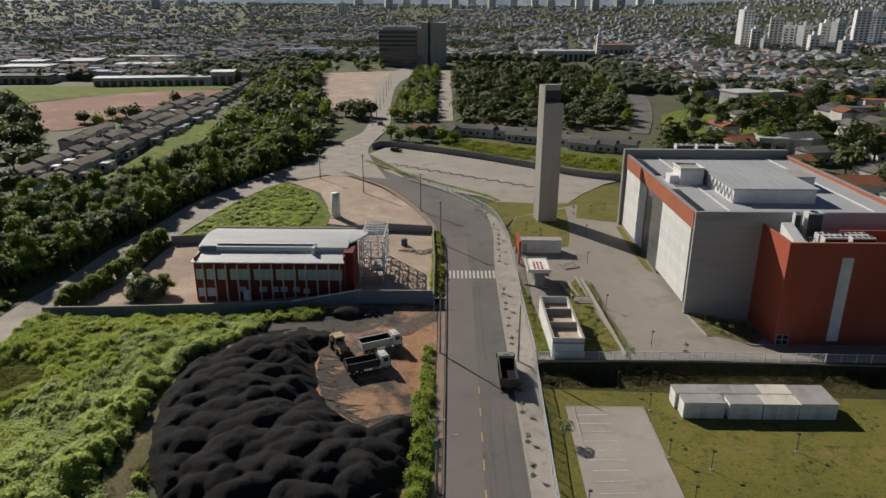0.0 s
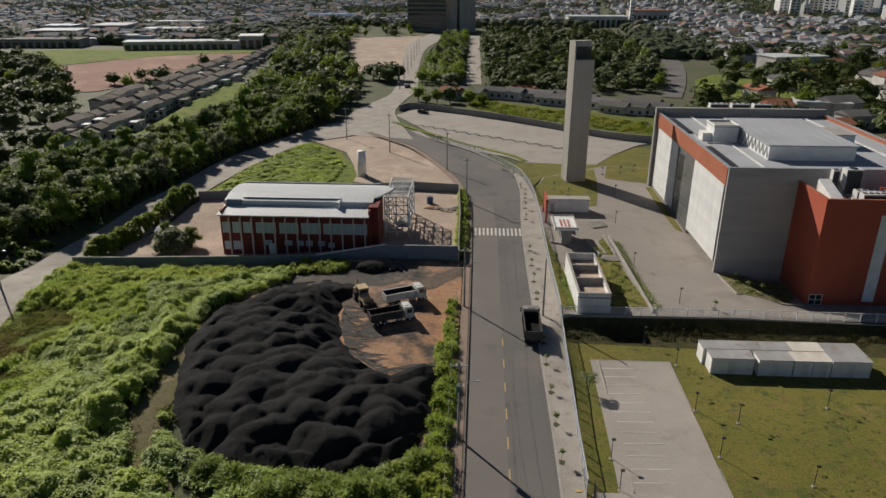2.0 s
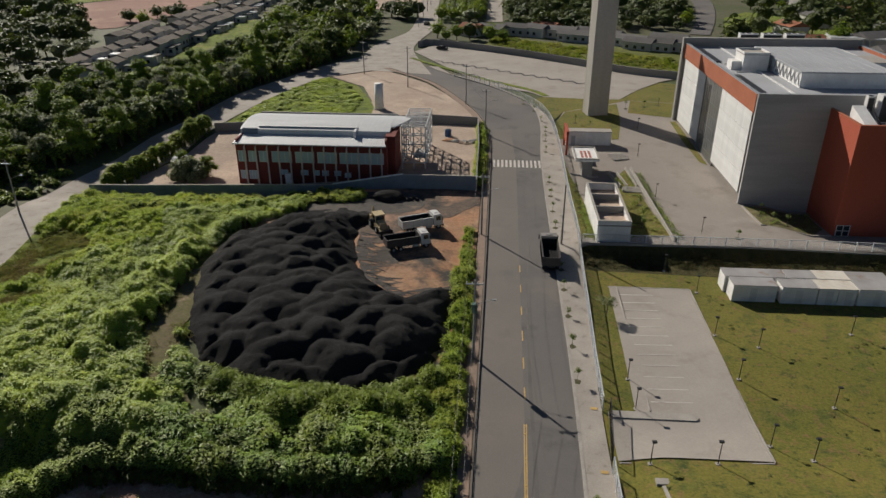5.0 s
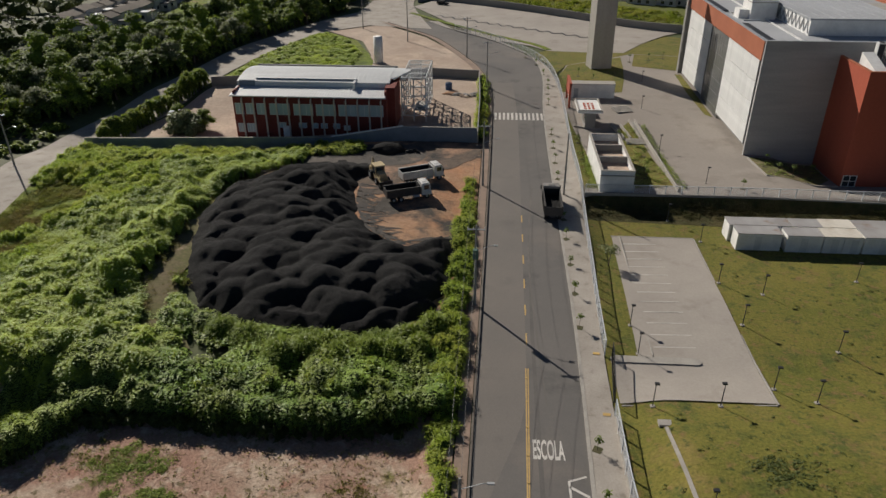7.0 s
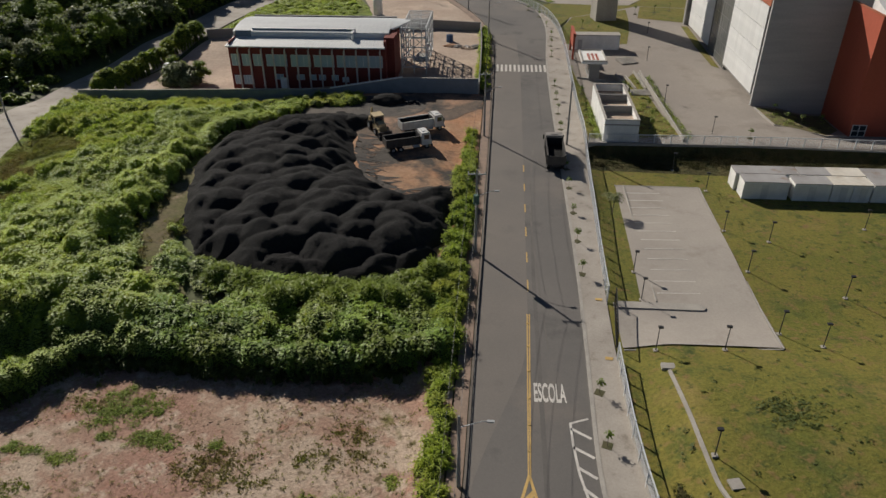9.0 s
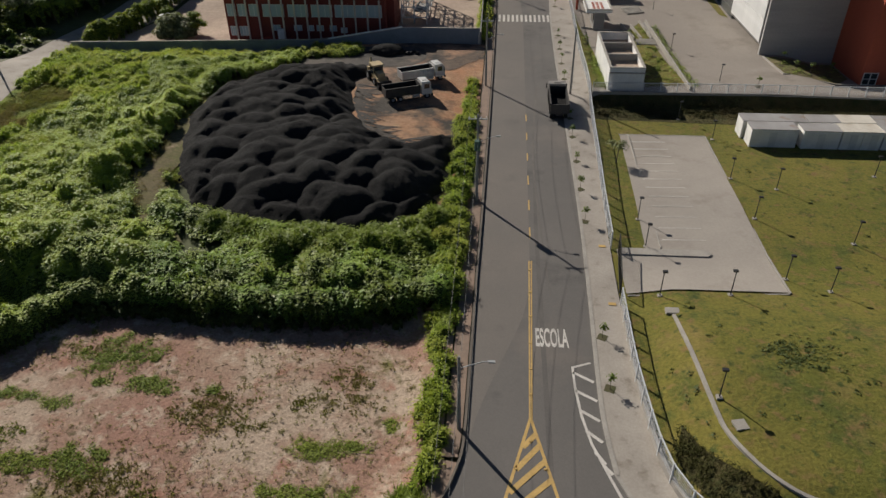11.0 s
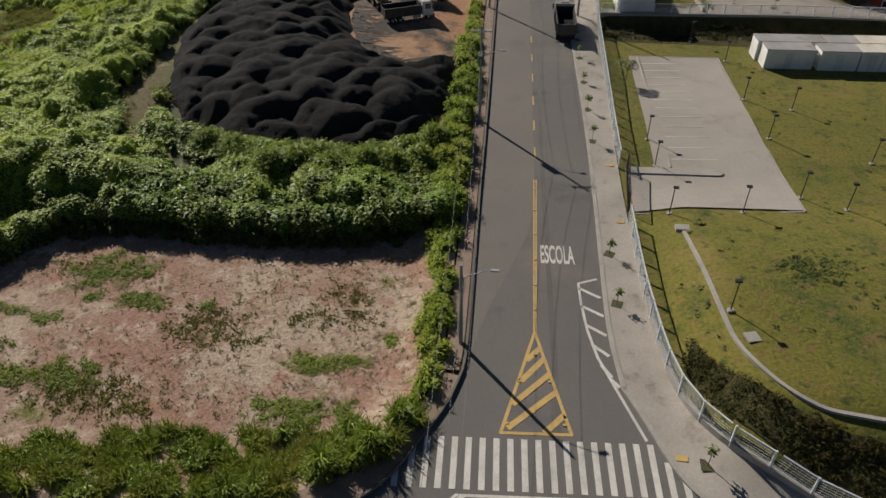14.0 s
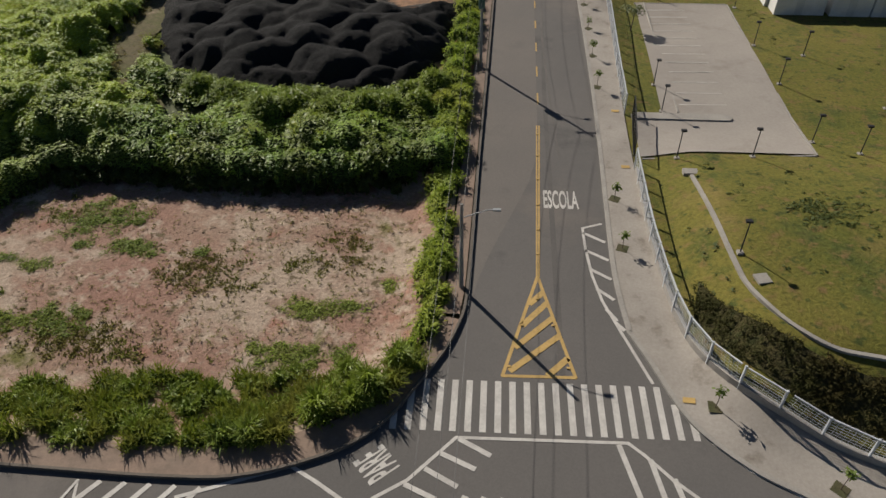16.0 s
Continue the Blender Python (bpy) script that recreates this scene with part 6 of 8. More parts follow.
# ---- trees ----
def crown_points(r, clumps, per, rad, tall, base, spread=0.62):
    """Leaves round clumps of a crown, and the clumps themselves (centre, radius)."""
    pts, lean, balls = [], [], []
    for _ in range(clumps):
        d = r.normal(size=3)
        d[2] = abs(d[2]) * 0.9 - 0.2
        d /= np.linalg.norm(d)
        c = d * np.array([rad, rad, tall]) * r.uniform(0.35, 0.8) + (0, 0, base + tall * 0.35)
        q = r.normal(size=(per, 3))
        q /= np.linalg.norm(q, axis=1, keepdims=True)
        q[:, 2] = np.abs(q[:, 2]) * 0.95 - 0.25
        w = rad * spread * r.uniform(0.5, 0.8)
        pts.append(c + q * w * r.uniform(0.85, 1.12, (per, 1)))
        lean.append(q * 0.8)
        balls.append((c, w * 0.66))
    return np.concatenate(pts), np.concatenate(lean), balls


def ball_cloud(balls, r, n=2):
    """Uneven rounded clumps, each a cube of n x n quads a side blown up to a ball."""
    s = Shape()
    for c, w in balls:
        for ax in range(3):
            for sg in (-1, 1):
                k0 = len(s.v)
                for i in range(n + 1):
                    for j in range(n + 1):
                        p = np.zeros(3)
                        p[ax], p[(ax + 1) % 3], p[(ax + 2) % 3] = sg, sg * (2 * i / n - 1), 2 * j / n - 1
                        p /= np.linalg.norm(p)
                        p *= w * (1 + 0.22 * noise.noise(Vector(p * 1.7 + c)))
                        s.v.append(tuple(c + p * (1, 1, 0.85)))
                for i in range(n):
                    for j in range(n):
                        a = k0 + i * (n + 1) + j
                        s.f.append((a, a + n + 1, a + n + 2, a + 1))
                        s.m.append(0)
    return s


def make_tree(seed, height, rad, clumps, per, leaf, mat, label, category="tree", low=0.2):
    r = np.random.default_rng(seed)
    t = thing("tree", (0, 0, 0), 0, label, category)
    base = height * low
    wood = Shape().rod((0, 0, -0.4), (0.1, 0.05, base), 0.03 * height + 0.05, 0.02 * height + 0.03, 7)
    for k in range(5):
        a = k * 1.256 + seed
        wood.rod((0.1, 0.05, base * 0.9), (math.cos(a) * rad * 0.55, math.sin(a) * rad * 0.55, base + height * 0.33), 0.014 * height + 0.02, 0.006 * height, 5)
    part("trunk", wood, TRUNK, t)
    pts, lean, balls = crown_points(r, clumps, per, rad, height * 0.52, base)
    if per < 40:
        balls = [(np.array((0, 0, base + height * 0.2)), rad * 0.62)]
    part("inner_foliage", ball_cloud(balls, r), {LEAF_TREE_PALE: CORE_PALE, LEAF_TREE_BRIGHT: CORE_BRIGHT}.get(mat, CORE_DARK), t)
    ob = new("crown", leaf_mesh("crown", pts, leaf, mat, r, 0.3, 0.55, lean))
    ob.parent = t
    return t


near_kinds = [make_tree(21, 8.5, 3.8, 15, 58, 0.25, LEAF_TREE, "broad dark green tree in the roadside belt"), make_tree(22, 7.0, 3.2, 13, 58, 0.22, LEAF_TREE_PALE, "grey-green rounded tree in the roadside belt"),
              make_tree(23, 9.5, 3.6, 14, 58, 0.25, LEAF_TREE_BRIGHT, "yellow-green leafy tree in the roadside belt"), make_tree(24, 6.0, 3.4, 12, 58, 0.24, LEAF_TREE, "low spreading dark tree in the roadside belt")]
far_kinds = [make_tree(31, 9, 4.6, 11, 24, 0.6, LEAF_WOOD, "dark green tree in dense woodland"), make_tree(32, 7.5, 4.2, 10, 24, 0.55, LEAF_TREE_PALE, "grey-green tree in dense woodland"),
             make_tree(33, 9.5, 4.0, 10, 24, 0.55, LEAF_TREE_BRIGHT, "yellow-green tree in dense woodland"), make_tree(34, 12, 5.2, 12, 24, 0.65, LEAF_WOOD, "tall dark tree in dense woodland")]


def plant(kinds, spots, group, weights=(4, 2, 2, 3), s0=0.8, s1=1.25):
    for x, y in spots:
        k = R.choices(kinds, weights)[0]
        s = R.uniform(s0, s1)
        m = pose(x, y, far_h(x, y) - 0.1, 0, 0, R.uniform(0, 360)) @ Matrix.Diagonal((s, s, s * R.uniform(0.85, 1.15), 1))
        t = copy_thing(k, m)
        t.matrix_world = m
        tagged(t, group=group)


def spaced(n, poly, gap, seed):
    r, out = random.Random(seed), []
    xs, ys = [p[0] for p in poly], [p[1] for p in poly]
    for _ in range(n * 30):
        x, y = r.uniform(min(xs), max(xs)), r.uniform(min(ys), max(ys))
        if inside(poly, x, y) and all((x - a) ** 2 + (y - b) ** 2 > gap * gap for a, b in out):
            out.append((x, y))
            if len(out) == n:
                break
    return out


def woodland(name, kinds, spots, label, weights=(4, 2, 2, 3), s0=0.8, s1=1.25):
    """Far trees past counting, joined: trunks, limbs and crowns copied into one mesh."""
    mats = [TRUNK, CORE_DARK, CORE_PALE, CORE_BRIGHT, LEAF_TREE, LEAF_TREE_PALE, LEAF_TREE_BRIGHT, LEAF_WOOD]
    stock = []
    for k in kinds:
        vs, qs, ms, n = [], [], [], 0
        for o in k.children:
            co = np.empty(len(o.data.vertices) * 3)
            o.data.vertices.foreach_get("co", co)
            quads = np.array([p.vertices[:] for p in o.data.polygons if len(p.vertices) == 4])
            vs.append(co.reshape(-1, 3))
            qs.append(quads + n)
            ms.append(np.full(len(quads), mats.index(o.data.materials[0])))
            n += len(co) // 3
        stock.append((np.concatenate(vs), np.concatenate(qs), np.concatenate(ms)))
    V, Q, M, n = [], [], [], 0
    for x, y in spots:
        v, q, m = R.choices(stock, weights)[0]
        s, a = R.uniform(s0, s1), R.uniform(0, 6.28)
        turn = np.array([[math.cos(a), math.sin(a), 0], [-math.sin(a), math.cos(a), 0], [0, 0, R.uniform(0.85, 1.15)]])
        V.append(v @ turn * s + (x, y, far_h(x, y) - 0.2))
        Q.append(q + n)
        M.append(m)
        n += len(v)
    V, Q, M = np.concatenate(V), np.concatenate(Q), np.concatenate(M)
    me = bpy.data.meshes.new(name)
    me.vertices.add(len(V))
    me.vertices.foreach_set("co", V.ravel())
    me.loops.add(4 * len(Q))
    me.loops.foreach_set("vertex_index", Q.ravel())
    me.polygons.add(len(Q))
    me.polygons.foreach_set("loop_start", np.arange(0, 4 * len(Q), 4))
    for mt in mats:
        me.materials.append(mt)
    me.polygons.foreach_set("material_index", M)
    me.update(calc_edges=True)
    tagged(new(name, me), label, "trees", "", "stuff")


lane_weeds = [(x, y, R.uniform(0.5, 1.2), R.uniform(0.3, 1.3)) for x, y in scatter(260, -100, -84.5, 70, 124, lambda x, y: x < -84.6 + 0.1 * (100 - y) * (y < 100), 41)]
canopy("lane_bushes", lane_weeds, LEAF_SHRUB, UNDERGROWTH, "low green growth beside the lane", "bushes", 0.2, 40, seed=42, step=0.4)
BELT_NEAR = [(-98.0, 60), (-98.0, 104), (-93, 120), (-82.5, 138), (-76, 162), (-73, 186), (-66, 207), (-59, 223), (-52, 243), (-58, 250), (-90, 250), (-92, 228), (-99, 190), (-114, 150), (-122, 100), (-118, 60)]
plant(near_kinds, spaced(290, BELT_NEAR, 4.0, 1), "trees of the roadside belt", (3, 3, 4, 2), 0.6, 1.35)
yard_tree = make_tree(25, 6.2, 4.3, 40, 60, 0.27, LEAF_TREE_PALE, "low wide olive-green tree in the sandy yard", low=0.06)
yard_tree.matrix_world = pose(-60.0, 124.0, h(-60.0, 124.0) - 0.1)
plant(near_kinds, [(-57.2, 125.6), (-62.5, 127)], "trees in the yard", (0, 0, 1, 0), 0.6, 0.7)
plant(far_kinds, [(-47, 338), (-42, 332), (-38, 340), (-51, 345), (-44, 346)], "trees at the avenue", (5, 0, 0, 3), 1.0, 1.3)
plant(far_kinds, [(-20, 276), (-16, 279), (-11, 281), (-3, 275), (2, 277), (-24, 284)], "trees at the car park wall", (2, 0, 5, 0), 0.7, 0.95)
under_spots = [(x, y, R.uniform(2.0, 3.6), R.uniform(1.6, 5.0)) for x, y in spaced(420, [(x - 1.0, y) for x, y in BELT_NEAR], 3.0, 71)]
canopy("belt_understory", under_spots, LEAF_TREE_BRIGHT, CORE_DARK, "dense shrubs filling the roadside belt", "bushes", 0.45, 4.5, slim=0.45, up=0.4, seed=72, step=0.8, out=0.6)
plant(far_kinds, [(-160, 330), (-157, 338), (-150, 368), (-146, 376), (-167, 317), (-141, 352), (-152, 300), (-148, 312), (-146, 322)], "trees beside the earth works", (5, 1, 1, 2), 0.7, 1.0)
BELT_FAR = [(-52, 245), (-50, 290), (-55, 332), (-70, 372), (-92, 490), (-100, 560), (-146, 560), (-124, 440), (-105, 350), (-95, 300), (-90, 250)]
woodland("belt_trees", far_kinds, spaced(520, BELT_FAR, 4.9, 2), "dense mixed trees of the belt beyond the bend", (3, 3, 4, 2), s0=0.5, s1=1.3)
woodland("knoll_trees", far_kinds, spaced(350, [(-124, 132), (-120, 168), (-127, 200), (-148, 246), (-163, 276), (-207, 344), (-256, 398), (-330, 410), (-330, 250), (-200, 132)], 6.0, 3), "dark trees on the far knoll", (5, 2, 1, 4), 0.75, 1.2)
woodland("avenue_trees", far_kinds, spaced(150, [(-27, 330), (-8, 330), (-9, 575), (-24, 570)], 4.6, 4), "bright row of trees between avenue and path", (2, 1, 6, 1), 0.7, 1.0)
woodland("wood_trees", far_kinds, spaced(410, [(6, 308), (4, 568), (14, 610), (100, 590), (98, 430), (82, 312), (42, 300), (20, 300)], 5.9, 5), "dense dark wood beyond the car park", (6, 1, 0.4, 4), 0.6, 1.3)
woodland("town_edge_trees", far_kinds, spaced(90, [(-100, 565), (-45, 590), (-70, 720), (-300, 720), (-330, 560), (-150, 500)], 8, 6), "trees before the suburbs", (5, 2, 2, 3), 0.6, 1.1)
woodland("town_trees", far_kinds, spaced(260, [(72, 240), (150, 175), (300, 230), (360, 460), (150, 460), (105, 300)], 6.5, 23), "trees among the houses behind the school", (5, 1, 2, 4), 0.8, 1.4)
hedge_yard = [(-73.2 + 0.2 * k + R.uniform(-0.6, 0.8), 117.5 + 1.15 * k, R.uniform(1.1, 1.9), R.uniform(2.0, 4.2)) for k in range(30)]
canopy("yard_hedge", hedge_yard, LEAF_TREE_BRIGHT, UNDERGROWTH, "tall green hedge along the side of the yard", "hedge", 0.24, 50, seed=17, out=0.5)


# ---- town ----
def house_at(x, y, sx, sy, hh, rz, roof_mat, label, group, flat=False):
    b = thing("town_house", (x, y, far_h(x, y) - 0.2), rz, label, "house", group)
    part("wall", Shape().box(-sx / 2, -sy / 2, 0, sx / 2, sy / 2, hh), HOUSE_WALL, b)
    if flat:
        part("roof", Shape().box(-sx / 2 - 0.2, -sy / 2 - 0.2, hh, sx / 2 + 0.2, sy / 2 + 0.2, hh + 0.35), roof_mat, b)
    else:
        r, e = Shape(), 0.5
        ridge = hh + sy * 0.2
        a, c, d, f = (-sx / 2 - e, -sy / 2 - e, hh - 0.1), (sx / 2 + e, -sy / 2 - e, hh - 0.1), (sx / 2 + e, sy / 2 + e, hh - 0.1), (-sx / 2 - e, sy / 2 + e, hh - 0.1)
        p, q = (-sx / 2 - e, 0, ridge), (sx / 2 + e, 0, ridge)
        r.face([a, c, q, p]).face([d, f, p, q]).face([a, p, f]).face([c, d, q]).face([a, f, d, c])
        part("roof", r, roof_mat, b)
    for k in range(max(1, int(sx / 3))):
        wx = -sx / 2 + 1.0 + k * 3
        part("window", Shape().box(wx, -sy / 2 - 0.04, 1.0, wx + 1.2, -sy / 2, 2.1), GLASS_DARK, b)
    return b


R2 = random.Random(77)
TILE_OLIVE = surf("weathered_brown_roof", (0.17, 0.145, 0.115), (0.22, 0.19, 0.155), big=0.15, fine=1.5, rough=0.9, bump=0.2, grain=0.2, vary=0.25)
# long terraces beside the wood
for (xa, ya), (xb, yb) in (((-133.5, 208), (-128.5, 345)), ((-118.0, 196), (-121.5, 346)), ((-143, 258), (-144, 292)), ((-140, 305), (-140, 395)), ((-126, 354), (-134, 480))):
    k, total = 0.0, yb - ya
    while k < total:
        x = xa + (xb - xa) * k / total
        house_at(x + R2.uniform(-0.3, 0.3), ya + k, 6.3, 5.0 + R2.uniform(-0.3, 0.5), 4.0 + R2.uniform(-0.5, 0.6), 90, TILE_OLIVE, "small terraced house with weathered brown roof", "terraced houses")
        if R2.random() < 0.9:
            house_at(x + R2.choice((4.4, 4.8, -4.6)) + R2.uniform(0, 0.8), ya + k + R2.uniform(-2, 2), R2.uniform(2.2, 4), R2.uniform(2.2, 3.4), R2.uniform(2.1, 2.8), 0, R2.choice((ROOF_WHITE, TILE_GREY, TILE_OLIVE)), "low back annex with sheet roof", "terraced houses", True)
        k += 6.3
# houses behind the school
TOWN_RIGHT = [(70, 232), (95, 190), (150, 170), (260, 230), (300, 420), (170, 420), (118, 300), (90, 262)]
for x, y in spaced(88, TOWN_RIGHT, 12.0, 21):
    red_roof = R2.random() < 0.4
    house_at(x, y, R2.uniform(8, 14), R2.uniform(7, 10), R2.uniform(3.2, 6.0), R2.choice((0, 12, 90, 100, 20)), TILE_RED if red_roof else TILE_GREY,
             "town house with clay tile roof" if red_roof else "town house with weathered grey roof", "town houses", R2.random() < 0.2)
for x, y in spaced(22, [(-14, 292), (16, 301), (70, 262), (66, 252), (44, 268), (18, 290)], 7.5, 22):
    house_at(x, y, R2.uniform(8, 13), R2.uniform(6, 8), R2.uniform(3.0, 4.0), R2.choice((-25, -30, -35)), R2.choice((TILE_GREY, TILE_GREY, TILE_RED)), "low house behind the car park wall", "town houses")

# far roofs, past counting
def far_roofs(name, count, region, seed, small, big, label, low=3.0, high=7.0):
    r, s = random.Random(seed), Shape()
    done = 0
    while done < count:
        x, y = region(r)
        if fbm(x, y, 0.006, 5) > 0.16 or fbm(x, y, 0.02, 6) > 0.35:
            continue
        done += 1
        sx, sy, hh = r.uniform(small, big), r.uniform(small * 0.8, big * 0.8), r.uniform(low, high)
        z, a = far_h(x, y) - 0.5, r.choice((0.0, 0.3, 1.57, 1.8))
        ca, sa = math.cos(a), math.sin(a)
        P = lambda u, v, w: (x + u * ca - v * sa, y + u * sa + v * ca, z + w)
        c = [(-sx / 2, -sy / 2), (sx / 2, -sy / 2), (sx / 2, sy / 2), (-sx / 2, sy / 2)]
        for (u0, v0), (u1, v1) in zip(c, c[1:] + c[:1]):
            s.face([P(u0, v0, 0), P(u1, v1, 0), P(u1, v1, hh), P(u0, v0, hh)], 0)
        kind = r.choices((1, 2, 3), (2, 4, 3))[0]
        top = hh + (0 if kind == 3 else sy * 0.2)
        s.face([P(*c[0], hh), P(*c[1], hh), P(sx / 2, 0, top), P(-sx / 2, 0, top)], kind)
        s.face([P(*c[2], hh), P(*c[3], hh), P(-sx / 2, 0, top), P(sx / 2, 0, top)], kind)
        s.face([P(*c[1], hh), P(*c[2], hh), P(sx / 2, 0, top)], 0)
        s.face([P(*c[3], hh), P(*c[0], hh), P(-sx / 2, 0, top)], 0)
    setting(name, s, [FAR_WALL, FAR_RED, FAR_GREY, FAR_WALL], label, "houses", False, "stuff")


def town_region(y0, y1, x_lo, x_hi):
    def pick(r):
        y = y0 * (y1 / y0) ** r.random()
        return r.uniform(x_lo(y), x_hi(y)), y
    return pick


far_roofs("far_town_east", 4200, town_region(420, 3200, lambda y: 60 + 0.12 * y, lambda y: 0.78 * y), 41, 5.5, 11, "crowded roofs of the distant town")
far_roofs("far_town_west", 2600, town_region(500, 2800, lambda y: -0.78 * y, lambda y: -0.24 * y - 20), 42, 5.5, 12, "crowded roofs of the western suburbs")
far_roofs("far_town_north", 2600, town_region(720, 3400, lambda y: -0.27 * y, lambda y: 0.16 * y), 43, 6, 12, "crowded roofs beyond the office block")


def far_greens(name, count, region, seed, label):
    """Trees of the distance: rounded clumps nearer by, a few leaf masses each far off."""
    r, g = np.random.default_rng(seed), random.Random(seed)
    pts, lean, near_balls, sizes = [], [], [], []
    while len(pts) < count:
        x, y = region(g)
        if fbm(x, y, 0.006, 5) < 0.0 and g.random() < 0.55:
            continue
        rad = g.uniform(2.5, 6.5)
        n = 7
        d = r.normal(size=(n, 3))
        d[:, 2] = np.abs(d[:, 2])
        d /= np.linalg.norm(d, axis=1, keepdims=True)
        c = np.array((x, y, far_h(x, y) + 1.0))
        pts.append(d * (rad, rad, rad * 1.1) * r.uniform(0.8, 1.05, (n, 1)) + c)
        lean.append(d * 0.9)
        sizes += [1.5 if y < 720 else 2.4] * n
        if y < 720:
            near_balls.append((c + (0, 0, rad * 0.25), rad * 0.95))
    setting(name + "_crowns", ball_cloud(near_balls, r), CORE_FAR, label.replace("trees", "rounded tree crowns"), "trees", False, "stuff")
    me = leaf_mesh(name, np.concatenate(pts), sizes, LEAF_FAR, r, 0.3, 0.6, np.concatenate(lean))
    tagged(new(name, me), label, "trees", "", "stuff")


far_greens("far_trees_east", 4700, town_region(440, 2600, lambda y: 50 + 0.12 * y, lambda y: 0.78 * y), 51, "dark trees scattered through the distant town")
far_greens("far_trees_west", 4000, town_region(480, 2600, lambda y: -0.8 * y, lambda y: -0.2 * y), 52, "dark trees scattered through the suburbs")
far_greens("far_trees_north", 2800, town_region(680, 2600, lambda y: -0.27 * y, lambda y: 0.16 * y), 53, "dark trees beyond the office block")

# ---- landmarks ----
# Extra-bright walls: haze over the skyline put into the base colour.
TOWER_WALL = surf("tower_block_render", (0.80, 0.79, 0.77), (0.70, 0.69, 0.67), big=0.05, fine=0.5, rough=0.85, grain=0.08, bump=0, vary=0.35)


def tower_block(x, y, w, d, hh, rz):
    b = thing("apartment_tower", (x, y, far_h(x, y) - 2), rz, "pale high-rise apartment tower on the skyline", "apartment tower", "towers on the skyline")
    part("wall", Shape().box(-w / 2, -d / 2, 0, w / 2, d / 2, hh), TOWER_WALL, b)
    part("roof_house", Shape().box(-w / 5, -d / 5, hh, w / 5, d / 5, hh + 4), TOWER_WALL, b)
    cols = max(2, int(w / 5))
    for k in range(cols):
        s, cxk = Shape(), -w / 2 + (k + 0.5) * w / cols
        for j in range(int(hh / 3.2) - 1):
            s.box(cxk - w / cols * 0.28, -d / 2 - 0.15, 2 + 3.2 * j, cxk + w / cols * 0.28, -d / 2, 3.6 + 3.2 * j)
        tagged(part("window_column", s, GLASS_DARK, b), kind="stuff")


for px, dist, w, hh in ((1010, 2300, 26, 62), (1035, 2250, 22, 70), (1075, 2500, 34, 85), (1110, 2600, 24, 60), (1000, 2700, 24, 60), (862, 2400, 24, 80), (900, 2500, 22, 60), (962, 2350, 24, 50), (935, 2600, 24, 66), (1140, 2700, 30, 70),
                        (1292, 1750, 26, 80), (1312, 1700, 18, 44), (1345, 1800, 26, 66), (1368, 1750, 22, 50), (1395, 1700, 24, 52), (1330, 1600, 14, 30), (1430, 1750, 24, 56), (1450, 1700, 22, 60), (1488, 1900, 30, 80), (1515, 1950, 28, 74),
                        (1468, 1500, 20, 34), (1412, 1650, 18, 36), (1555, 2100, 30, 80), (612, 2000, 22, 34), (640, 2600, 30, 60), (690, 2400, 24, 50), (720, 2600, 26, 56), (750, 2500, 22, 60), (345, 2600, 24, 40), (365, 2700, 24, 44), (300, 2300, 22, 36), (800, 2450, 24, 60), (830, 2600, 24, 70)):
    ang = math.atan((px - 784) / 1240.0) - 0.005
    if px > 1290:
        dist, w, hh = dist * 0.57, w * 0.6, hh * 0.6
    tower_block(dist * math.sin(ang), dist * math.cos(ang), w, w * 0.7, hh, R2.uniform(-25, 25))

office = thing("office_block", (-61, 632, 1.4), 0, "wide grey office block with a concrete service tower", "office building")
part("wall", Shape().box(0, 0, 0, 38, 18, 31), CONCRETE, office)
for k in range(8):
    part("window_band", Shape().box(0.6, -0.2, 2.4 + 3.6 * k, 33, 0, 4.3 + 3.6 * k), GLASS_DARK, office, "dark ribbon window")
part("roof_plant", Shape().box(3, 4, 31, 33, 15, 33.5), ROOF_WHITE, office)
part("service_tower", Shape().box(37, -3, 0, 43, 18, 37).box(45, -5, 0, 59, 18, 37).box(43, 4, 0, 47, 18, 42), TOWER_CONCRETE, office, "pale concrete service tower")
part("fin", Shape().box(34, -1.5, 0, 37, 0, 32), SAND, office)


def shed(x, y, sx, sy, hh, rz, mat, label):
    b = thing("warehouse", (x, y, far_h(x, y) - 0.2), rz, label, "warehouse", "warehouses")
    part("wall", Shape().box(0, 0, 0, sx, sy, hh), HOUSE_WALL, b)
    part("roof", Shape().prism([(-0.5, -0.8), (sx + 0.5, -0.8), (sx + 0.5, sy + 0.8), (-0.5, sy + 0.8)], hh, hh + 0.6), mat, b)
    for k in range(int(sx / 5)):
        part("bay", Shape().box(1 + 5 * k, -0.1, 0, 4.2 + 5 * k, 0, hh * 0.7), GLASS_DARK, b)


shed(-232, 462, 74, 14, 5, 11, ROOF_WHITE, "long low white warehouse with open bays")
shed(-160, 478, 15, 16, 8, 11, WALL_PAINT, "white cubic warehouse end block")
shed(-330, 472, 60, 16, 5, 6, TILE_GREY, "low dark-roofed industrial shed")
shed(-330, 520, 34, 24, 7, 6, ROOF_GREY, "industrial shed with pale roof")
shed(-390, 520, 30, 18, 8, 4, TILE_GREY, "industrial shed with dark roof")
shed(86, 700, 56, 22, 9, 2, ROOF_WHITE, "large pale factory hall")
shed(148, 715, 36, 24, 14, 2, TILE_RED, "reddish factory hall with chimney")
shed(153, 374, 30, 16, 8.5, 14, ROOF_WHITE, "long pale institutional building among trees")
shed(118, 262, 18, 9, 5, -12, ROOF_WHITE, "white flat building behind the school")
